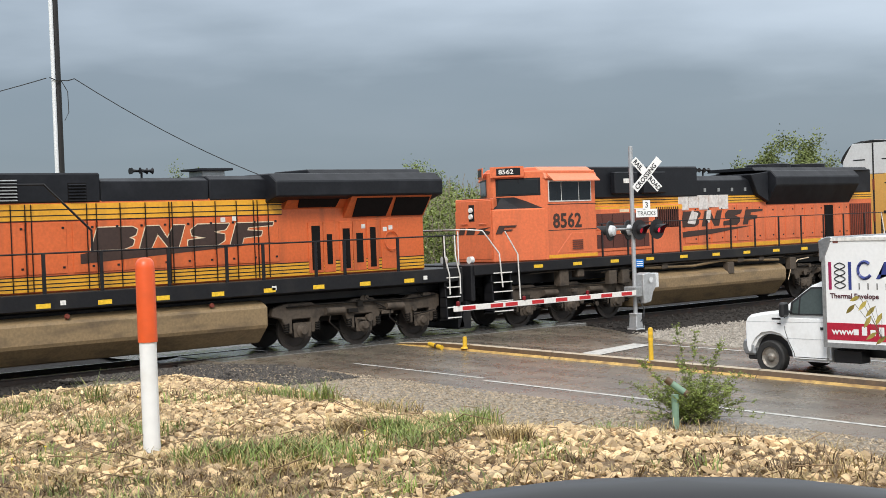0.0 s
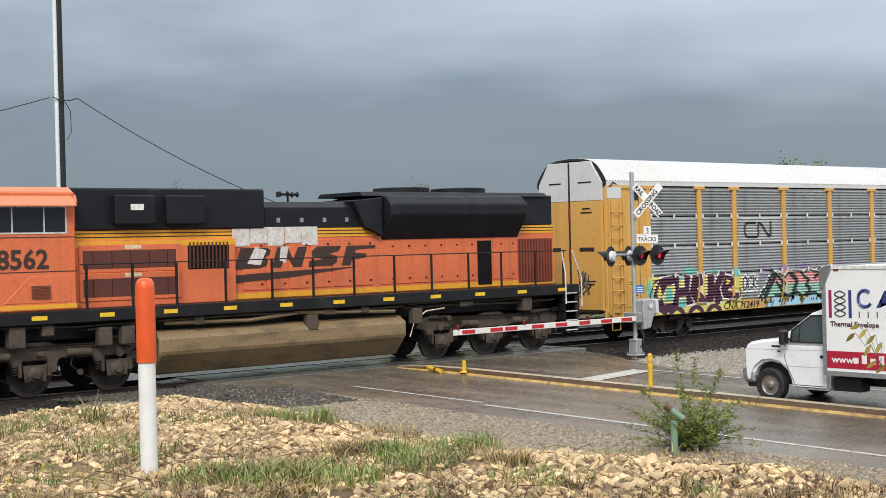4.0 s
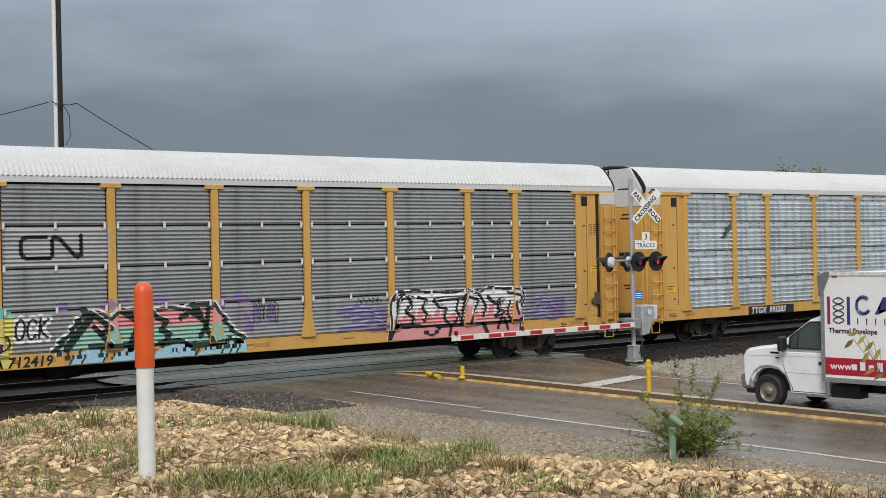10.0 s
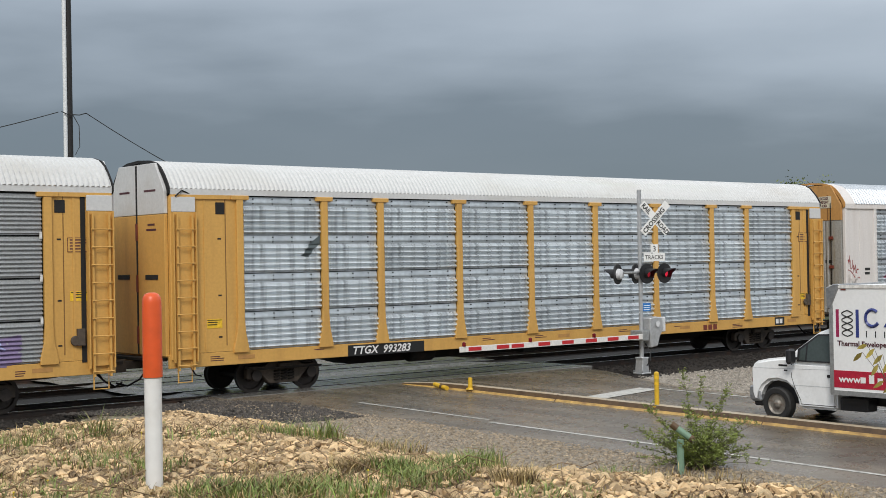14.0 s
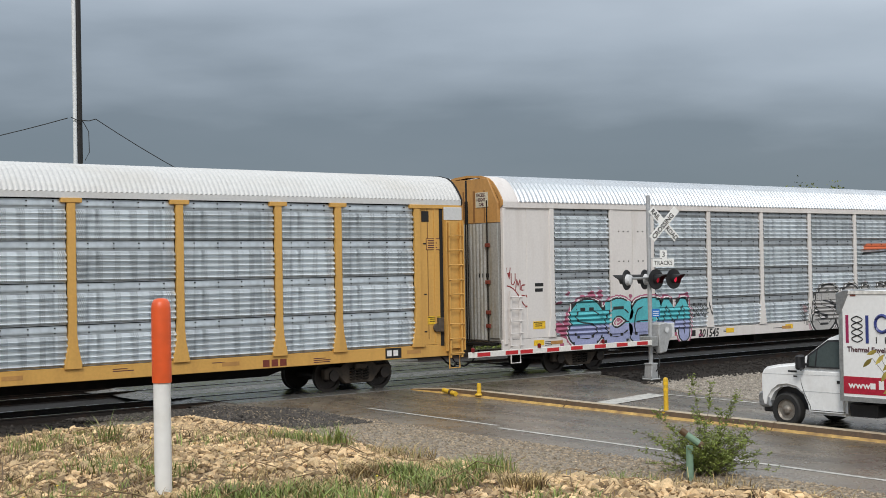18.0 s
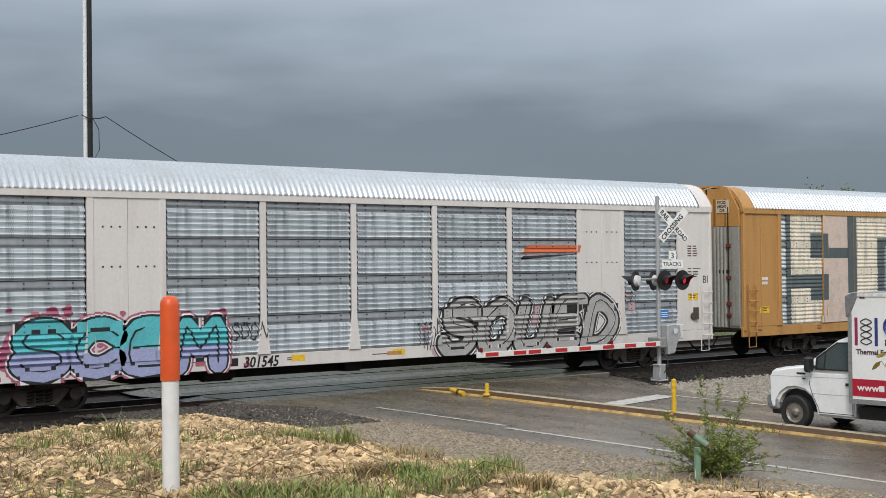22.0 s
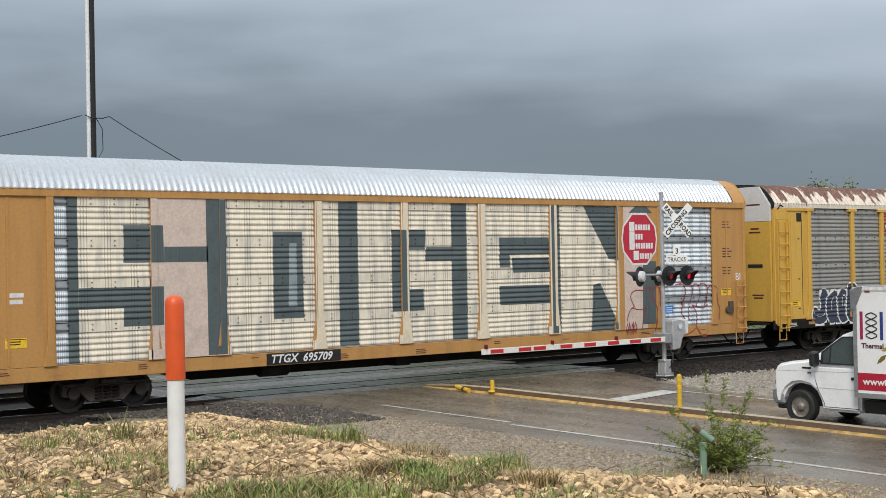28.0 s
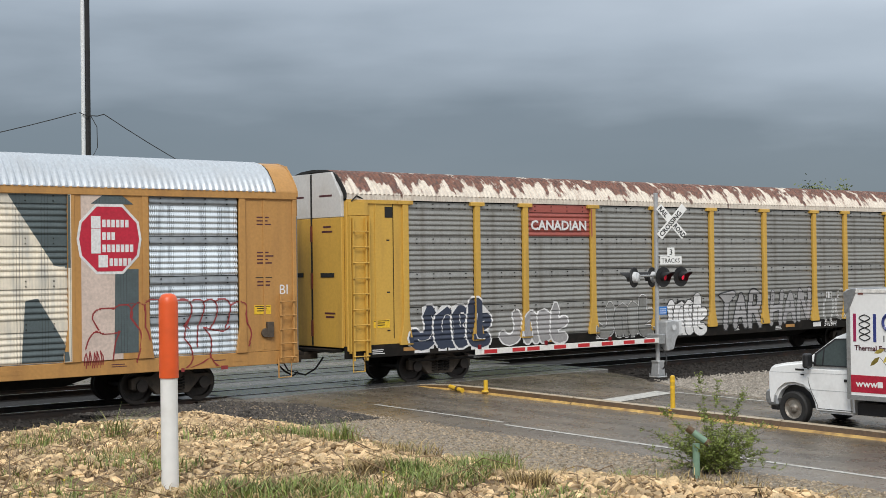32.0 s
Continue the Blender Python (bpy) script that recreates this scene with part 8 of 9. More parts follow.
daub(f, "soft", [[(8.45, 2.3), (8.72, 2.3), (8.72, 3.95), (8.5, 3.95)]], coat("slate roller paint", 0.26, 0.31, 0.33), 3, "block_letter", "paler centre of the letter")
daub(f, "soft", [[(19.2, 5.05), (20.68, 5.05), (20.68, 3.35), (20.3, 3.4)], [(19.5, 1.18), (20.65, 1.18), (20.6, 1.5), (19.9, 2.66), (19.6, 2.6)]], dark_roll, 2, "block_letter", "dark grey block letter stroke")
daub(f, "soft", [[(21.2, 4.85), (22.3, 4.85), (22.0, 5.06), (21.5, 5.06)]], dark_roll, 2, "block_letter", "dark grey block letter stroke")
oct8 = lambda cx, cz, r: [(cx + r * math.cos(math.pi / 8 + k * math.pi / 4), cz + r * math.sin(math.pi / 8 + k * math.pi / 4)) for k in range(8)]
sheet("sign_rim", [oct8(21.67, 4.02, 0.9)], white_spray, f, -1.53, 0.5, "octagonal sign with white rim")
sheet("sign_field", [oct8(21.67, 4.02, 0.83)], sign_red, f, -1.534, 0.5, "crimson octagonal sign field")
for z, x, w in ((4.36, 21.2, 0.66), (4.06, 21.2, 0.34), (3.77, 21.2, 0.84), (3.44, 21.38, 0.62)):
    sheet("sign_bar", [[(x, z - 0.09), (x + 0.24, z - 0.09), (x + 0.24, z + 0.2), (x, z + 0.2)]], white_spray, f, -1.538, 0.5)
    for j in range(int(w / 0.11)):
        sheet("sign_bar", [[(x + 0.28 + j * 0.118, z - 0.06), (x + 0.37 + j * 0.118, z - 0.06), (x + 0.37 + j * 0.118, z + 0.12), (x + 0.28 + j * 0.118, z + 0.12)]], white_spray, f, -1.538, 0.5)
p = Shape().box(7.75, 10.05, -1.508, -1.5, 0.82, 1.12).part("number_plate_panel", plate_black, f, "black stencil panel")
lettering("TTGX  695709", 0.3, white_spray, p, (7.86, -1.51, 0.87), thick=0.002, slant=0.25, squeeze=1.02, bold=0.02)
red_loops = [[(21.38, 1.87), (21.23, 2.05), (21.24, 2.27), (21.42, 2.37), (21.74, 2.38)], [(21.74, 2.35), (21.92, 2.45), (22.15, 2.43), (22.24, 2.24), (22.18, 2.04)], [(22.18, 2.04), (22.22, 2.33), (22.37, 2.48), (22.55, 2.42), (22.58, 2.16), (22.5, 1.96), (22.32, 1.94), (22.18, 2.04)], [(22.55, 2.32), (22.6, 2.5), (22.81, 2.56), (23.08, 2.51)], [(23.39, 2.51), (23.67, 2.54), (23.82, 2.45), (23.87, 2.26), (23.77, 2.05), (23.54, 1.99), (23.69, 1.9), (23.78, 1.81)], [(23.82, 2.45), (23.98, 2.53), (24.17, 2.48), (24.22, 2.31), (24.12, 2.04), (24.03, 1.83), (24.01, 1.34)], [(24.2, 2.46), (24.36, 2.52), (24.54, 2.45), (24.58, 2.2), (24.48, 1.93), (24.35, 1.79)], [(24.5, 2.45), (24.68, 2.53), (24.89, 2.47), (24.97, 2.29), (24.89, 2.05)], [(24.97, 2.36), (25.17, 2.44), (25.37, 2.38), (25.4, 2.21), (25.3, 2.02), (25.1, 1.97), (24.89, 1.91), (24.8, 1.8)]]
red_tails = [[(25.26, 2), (25.46, 1.85), (25.56, 1.6), (25.45, 1.3)], [(21.04, 1.44), (21.13, 1.68), (21.3, 1.84), (21.52, 1.77), (21.81, 1.78), (21.91, 1.82), (21.8, 1.58), (21.73, 1.12)], [(21.74, 1.92), (21.88, 2.02), (22.1, 2.05), (22.32, 1.94), (22.44, 1.82), (22.47, 1.55), (22.36, 1.08)], [(22.55, 1.93), (22.65, 1.75), (22.72, 1.47)], [(23.46, 1.98), (23.61, 1.92), (23.69, 1.82), (23.66, 1.57), (23.81, 1.39), (23.88, 1.14), (23.79, 0.91), (23.52, 0.77)], [(23.8, 0.86), (24.07, 0.92), (24.31, 1.05), (24.39, 1.08), (24.5, 0.9), (24.66, 0.82), (24.95, 0.77)], [(24.19, 1.82), (24.32, 1.68), (24.41, 1.49), (24.38, 1.11)], [(24.23, 1.82), (24.56, 1.74), (24.8, 1.73), (24.93, 1.82)]]
daub(f, "soft", [q for line in red_loops + red_tails for q in stroke(curve(line), 0.036)], red_spray, 3, label="dark red looping outline graffiti")
tag(f, "soft", 21.0, 21.5, 0.98, 1.4, 5, 0.028, red_spray, 71, 3)
bars(f, 25.75, 4.6, 0.5, 3, -1.502, ink_brown, 0.09, 0.03, 7), bars(f, 25.75, 3.7, 0.5, 4, -1.502, ink_brown, 0.09, 0.035, 8), bars(f, 25.7, 3.05, 0.7, 1, -1.502, plate_black, 0.1, 0.02, 8), bars(f, 25.75, 2.95, 0.5, 2, -1.502, ink_brown, 0.09, 0.035, 9)
bars(f, 1.0, 2.85, 0.5, 2, -1.502, white_spray, 0.15, 0.1, 4)
lettering("BI", 0.36, white_spray, f, (26.4, -1.503, 2.6), thick=0.002)
warning(f, 25.65, 2.1), warning(f, 0.9, 1.6)

# fifth car: faded red board with a name, row of outline tags
g = car_g
daub(g, "band", [[(6.68, 4.1), (9.3, 4.1), (9.3, 5.08), (6.68, 5.08)]], faded_red, 1, "name_board", "faded red name board", clip=(4.12, 5.08))
lettering("CANADIAN", 0.4, white_spray, g, (6.72, -1.535, 4.32), thick=0.002, squeeze=1.12, bold=0.03)
BUBBLES = ([[(0.04, 0.24), (0.1, 0.14), (0.22, 0.2), (0.27, 0.5), (0.24, 0.8)]],
           [[(0.4, 0.14), (0.38, 0.55), (0.45, 0.76), (0.53, 0.58), (0.53, 0.14)]],
           [[(0.64, 0.14), (0.62, 0.76), (0.73, 0.66), (0.66, 0.47), (0.76, 0.3), (0.64, 0.14)]],
           [[(0.84, 0.96), (0.82, 0.5), (0.83, 0.14), (0.96, 0.12)], [(0.83, 0.46), (0.98, 0.58)]])


def bubbles(car, flush, box, coats, label, core=None):
    """Four fat letters, each lapping over the one before it."""
    x0, x1, z0, z1 = box
    for k, letter in enumerate(BUBBLES):
        lines = [curve([(x0 + (x1 - x0) * px, z0 + (z1 - z0) * pz) for px, pz in line], 4) for line in letter]
        for j, (mat, w) in enumerate(coats):
            daub(car, flush, [p for line in lines for p in stroke(line, w)], mat, 1 + j + 2 * k, "graffiti_letter", label, clip=(0.78, 2.5))
        if core:
            daub(car, flush, [p for line in lines for p in stroke([(x + 0.05, z + 0.02) for x, z in line[2:-1]], 0.025)], core, 4 + 2 * k, "graffiti_outline", "thin inner line", clip=(0.84, 2.4))


bubbles(g, "band", (2.18, 4.95, 1.0, 2.15), [(white_spray, 0.62), (ink_spray, 0.5)], "blue-black bubble graffiti with white outline", white_spray)
bubbles(g, "band", (5.5, 8.15, 0.92, 2.0), [(white_spray, 0.4), (grey_spray, 0.3)], "white outline graffiti")
bubbles(g, "band", (9.5, 12.0, 0.95, 2.12), [(white_spray, 0.42), (black_spray, 0.37), (panel_brown, 0.33)], "thin white and black outline graffiti")
bubbles(g, "band", (12.45, 14.6, 0.9, 2.1), [(black_spray, 0.46), (white_spray, 0.39)], "white filled graffiti with black outline", black_spray)
piece(g, "band", "TAR", (15.4, 17.7, 1.1, 2.2), [(black_spray, 0.32), (grey_spray, 0.22)], 0.1, 0.1, 16, "grey and black graffiti", (0.84, 2.45), 1)
piece(g, "band", "HAN", (18.1, 20.5, 1.1, 2.15), [(black_spray, 0.26), (grey_spray, 0.2)], 0.1, 0.1, 17, "grey and black graffiti", (0.84, 2.45), 1)
piece(g, "band", "OCE", (21.2, 23.4, 1.1, 2.15), [(white_spray, 0.1), (panel_brown, 0.05)], 0.1, 0.1, 18, "thin white outline graffiti", (0.84, 2.45), 1)
bars(g, 20.6, 1.05, 0.5, 1, -1.5, white_spray, 0.1, 0.16)
lettering("542611", 0.26, white_spray, g, (21.25, -1.506, 0.88), thick=0.002, slant=0.2)
warning(g, 0.88, 1.6, 0.55, 0.22)
for car, colour in ((car_c, plate_black), (car_g, ink_brown), (car_d, ink_brown)):
    for i, (y, z, w) in enumerate(((-0.75, 4.35, 0.36), (-0.75, 4.22, 0.5), (-0.7, 5.2, 0.6), (0.65, 5.2, 0.55), (-0.85, 2.0, 0.5), (-0.85, 1.9, 0.4))):
        Shape().box(-0.106, -0.1, y - w / 2, y + w / 2, z, z + 0.05).part("stencil_line", colour, car)


def end_tag(car, mat, y0, y1, z0, z1, n, seed):
    rnd = random.Random(seed)
    for _ in range(n):
        pts = [(-0.115, rnd.uniform(y0, y1), rnd.uniform(z0, z1)) for _ in range(4)]
        Shape().tube(pts, 0.02, 4).part("tag", mat, car, "scribbled black tag")


end_tag(car_c, black_spray, -0.95, -0.3, 1.5, 2.4, 7, 81)
for car in (car_e, car_f):
    Shape().box(-0.12, -0.1, -1.0, -0.45, 5.1, 5.55).part("end_label", coat("pale label", 0.55, 0.5, 0.38), car, "pale excess-height label")
    for k, words in enumerate(("EXCESS", "HEIGHT", "CAR")):
        lettering(words, 0.14, ink_brown, car, (-0.124, -0.5 - 0.1 * (k == 2), 5.42 - k * 0.14), face="-x", squeeze=0.8, thick=0.002, bold=0.02)
    zinc_end = surf("stained galvanized end sheet", (0.42, 0.42, 0.4), 0.5, metal=0.35, vary=0.15, dirt=(0.26, 0.19, 0.06), dirt_amount=0.9, dirt_scale=1.3, streak=(3, 3, 0.3), dirt_lo=0.48)
    Shape().box(-0.13, -0.1, -1.42, -1.02, 1.2, 4.6).part("end_corrugation", zinc_end, car, "stained galvanized end strip")
    for y in np.arange(-0.86, 1.4, 0.155):
        Shape().prism([(-0.1, float(y)), (-0.15, float(y) + 0.03), (-0.15, float(y) + 0.075), (-0.1, float(y) + 0.105)], 1.14, 4.6, "z").part("end_rib", zinc_end, car)
    for y in (-1.0, -0.12, -0.02):
        Shape().tube([(-0.17, y, 1.1), (-0.17, y, 5.3)], 0.018, 6).part("lock_rod", under_dark, car, "dark door lock rod")
    for z in (1.5, 1.9, 2.8, 3.9):
        Shape().box(-0.19, -0.14, -1.1, -0.9, z, z + 0.12).part("rod_bracket", SOOT_RED, car, "rusty rod bracket", bevel=0.01)
    for y, w in ((-0.85, 0.05), (-0.4, 0.09), (0.1, 0.06), (0.5, 0.1)):
        Shape().box(-0.108, -0.1, y, y + w, 4.66, 5.6).part("drip_stain", coat("brown drip stain", 0.24, 0.11, 0.03), car, "brown drip stain down the end door")


# small stencils, straps and brackets along the sills
for n, (car, colour) in enumerate(((car_c, ink_brown), (car_d, ink_brown), (car_e, plate_black), (car_f, ink_brown), (car_g, white_spray))):
    jot = random.Random(300 + n)
    for x in np.arange(1.2, 26.5, 2.9):
        x = float(x) + jot.uniform(-0.5, 0.5)
        bars(car, x, jot.uniform(0.98, 1.06), jot.uniform(0.25, 0.6), jot.choice((1, 2, 2, 3)), -1.5, colour, 0.05, 0.022, n)
    for x in (1.9, 7.4, 13.3, 19.0, 24.9):
        Shape().box(x, x + 0.5, -1.507, -1.5, 0.93, 1.03).part("worn_patch", PAINT["mustard"], car, "worn mustard reflector patch")
    s = Shape().box(26.0, 26.18, -1.6, -1.45, 1.5, 1.9)
    s.lathe([(-0.03, 0.12), (0.03, 0.12)], (25.95, -1.55, 1.62), "y", 12)
    s.part("hand_brake", truck_grime, car, "greasy hand-brake gear", bevel=0.01)
    for x in (0.6, 26.6):
        Shape().tube([(x, -1.3, 0.86), (x + 0.15, -1.35, 0.6), (x + 0.35, -1.3, 0.55)], 0.02, 5).part("brake_hose", vent_black, car, "hanging black hose")


# ---- rubble, weeds, shrub, trees ----
rock_mat = surf("tan limestone", (0.56, 0.4, 0.225), 0.85, vary=0.25, grain=11, dirt=(0.26, 0.17, 0.09), dirt_amount=0.6, dirt_scale=5, bump=0.5, bump_scale=30, per_island=0.55)
rock_piece = surf("tan limestone block", (0.66, 0.49, 0.285), 0.85, vary=0.25, grain=11, dirt=(0.26, 0.17, 0.09), dirt_amount=0.6, dirt_scale=5, bump=0.5, bump_scale=30, per_object=0.25)
blade_green = surf("fresh grass", (0.17, 0.22, 0.05), 0.6, vary=0.3, grain=3, per_island=0.45)
blade_dead = surf("dead brown grass", (0.15, 0.1, 0.055), 0.8, vary=0.3, grain=3, per_island=0.5)
blade_dry = surf("dry straw grass", (0.36, 0.27, 0.12), 0.75, vary=0.3, grain=3, per_island=0.4)
leaf_bright = surf("young shrub leaf", (0.18, 0.23, 0.04), 0.5, vary=0.25, grain=4, per_island=0.3)
leaf_tree = surf("spring tree leaf", (0.14, 0.17, 0.045), 0.6, vary=0.3, grain=1.5, per_island=0.45)
leaf_willow = surf("pale willow leaf", (0.15, 0.19, 0.04), 0.6, vary=0.3, grain=1.5, per_island=0.4)
bark = surf("grey-brown bark", (0.1, 0.08, 0.06), 0.85, vary=0.3, grain=12)
twig_brown = surf("dry brown stalk", (0.2, 0.13, 0.07), 0.8, vary=0.3, per_island=0.4)
twig_pale = surf("bare grey twig", (0.24, 0.2, 0.15), 0.8, vary=0.2)
flower = surf("yellow weed flower", (0.75, 0.6, 0.04), 0.6)


def hull(rnd, flat=0.65, n=13):
    bm = bmesh.new()
    for _ in range(n):
        a, u = rnd.uniform(0, 6.283), rnd.uniform(-1, 1)
        k = math.sqrt(1 - u * u) * rnd.uniform(0.85, 1.1)
        bm.verts.new((k * math.cos(a) * rnd.uniform(0.9, 1.35), k * math.sin(a), u * flat))
    got = bmesh.ops.convex_hull(bm, input=bm.verts)
    bmesh.ops.delete(bm, geom=list({v for v in got["geom_interior"] + got["geom_unused"] if isinstance(v, bmesh.types.BMVert)}), context="VERTS")
    bm.verts.index_update()
    out = ([tuple(v.co) for v in bm.verts], [tuple(v.index for v in f.verts) for f in bm.faces])
    bm.free()
    return out


rnd = random.Random(77)
HULLS = [hull(rnd) for _ in range(14)]


def weedy(x, y):
    return noise.noise(Vector((x * 0.55, y * 0.55, 21.0))) + 0.5 * noise.noise(Vector((x * 1.6, y * 1.6, 4.0)))


def from_car(x, y):
    """Bearing in degrees and distance from where the car is parked."""
    return math.degrees(math.atan2(x, y + 32.05)), math.hypot(x, y + 32.05)


def sward(x, y):
    """How far grass and weeds have closed over the stones: 0 bare rubble, 1 grass."""
    a, d = from_car(x, y)
    n = weedy(x, y)
    near = 0.75 * soft((8.0 + 0.9 * n - d) / 0.9) * soft((36.0 + 3.0 * n - a) / 2.2)
    foot = 0.3 * soft((7.5 + 0.7 * n - d) / 0.5)
    left = 0.22 * soft((29.0 + 4.0 * n - a) / 4.0)
    tuft = soft(1.1 - ((a - 39.4) / 1.5) ** 2 - ((d - 8.3) / 0.6) ** 2)
    crest = 0.1 * soft((d - 11.3 - 0.4 * n) / 0.7)
    return min(1.0, max(0.0, max(near, foot, left, tuft, crest) + 0.16 * n))


def build_rubble():
    V, F = [], []
    made = 0
    while made < 47000:
        d, a = math.sqrt(rnd.uniform(6.0 ** 2, 15.5 ** 2)), radians(rnd.uniform(17, 62))
        x, y = d * math.sin(a), -32.05 + d * math.cos(a)
        z = ground_z(x, y)
        if z < 0.7 and rnd.random() < 0.85:
            continue
        if rnd.random() < 0.9 * sward(x, y):
            continue
        made += 1
        k = 0.008 + 0.03 * rnd.random() ** 2.2
        v, f = HULLS[rnd.randrange(len(HULLS))]
        c, sn, t, u = math.cos(made), math.sin(made), rnd.uniform(-0.5, 0.5), rnd.uniform(-0.4, 0.4)
        z += k * rnd.uniform(0.0, 0.5)
        n = len(V)
        V += [(x + k * (c * p[0] - sn * p[1]), y + k * (sn * p[0] + c * p[1]), z + k * (p[2] + t * p[0] + u * p[1])) for p in v]
        F += [tuple(i + n for i in q) for q in f]
    me = bpy.data.meshes.new("rubble")
    me.from_pydata(V, [], F)
    me.materials.append(rock_mat)
    tagged(new("rubble", me), "tan limestone rubble strewn over the bank", "rubble", kind="stuff")
    # larger blocks, one by one
    heap = thing("rock_scatter", "larger tan limestone blocks on the bank", "rocks")
    tagged(heap, kind="structure")
    datas = []
    for v, f in HULLS[:8]:
        me = bpy.data.meshes.new("rock")
        me.from_pydata(v, [], f)
        me.materials.append(rock_piece)
        datas.append(me)
    made = 0
    while made < 300:
        d, a = math.sqrt(rnd.uniform(7.0 ** 2, 13.5 ** 2)), radians(rnd.uniform(20, 61))
        x, y = d * math.sin(a), -32.05 + d * math.cos(a)
        if ground_z(x, y) < 0.5 or sward(x, y) > 0.4:
            continue
        made += 1
        o = new("rock", datas[made % 8])
        o.parent = heap
        k = 0.026 + 0.03 * rnd.random() ** 1.8
        o.matrix_basis = pose(x, y, ground_z(x, y) + k * 0.35, rnd.uniform(-25, 25), rnd.uniform(-25, 25), rnd.uniform(0, 360)) @ Matrix.Diagonal((k, k, k, 1))


build_rubble()


def blades(s, x, y, z, n, h, spread_r, lean, r, thin=1.0):
    for _ in range(n):
        a, b = r.uniform(0, 6.283), r.uniform(0, 6.283)
        d = spread_r * math.sqrt(r.random())
        px, py = x + d * math.cos(a), y + d * math.sin(a)
        hh, w = h * r.uniform(0.5, 1.15), (0.003 + 0.003 * r.random()) * thin
        out = lean * r.uniform(0.2, 1.2) * hh
        wx, wy = -math.sin(b) * w, math.cos(b) * w
        ox, oy = math.cos(b) * out, math.sin(b) * out
        s.add([(px - wx, py - wy, z - 0.02), (px + wx, py + wy, z - 0.02), (px + ox * 0.35 + wx * 0.8, py + oy * 0.35 + wy * 0.8, z + hh * 0.6), (px + ox * 0.35 - wx * 0.8, py + oy * 0.35 - wy * 0.8, z + hh * 0.6), (px + ox, py + oy, z + hh)],
              [(0, 1, 2, 3), (3, 2, 4)])


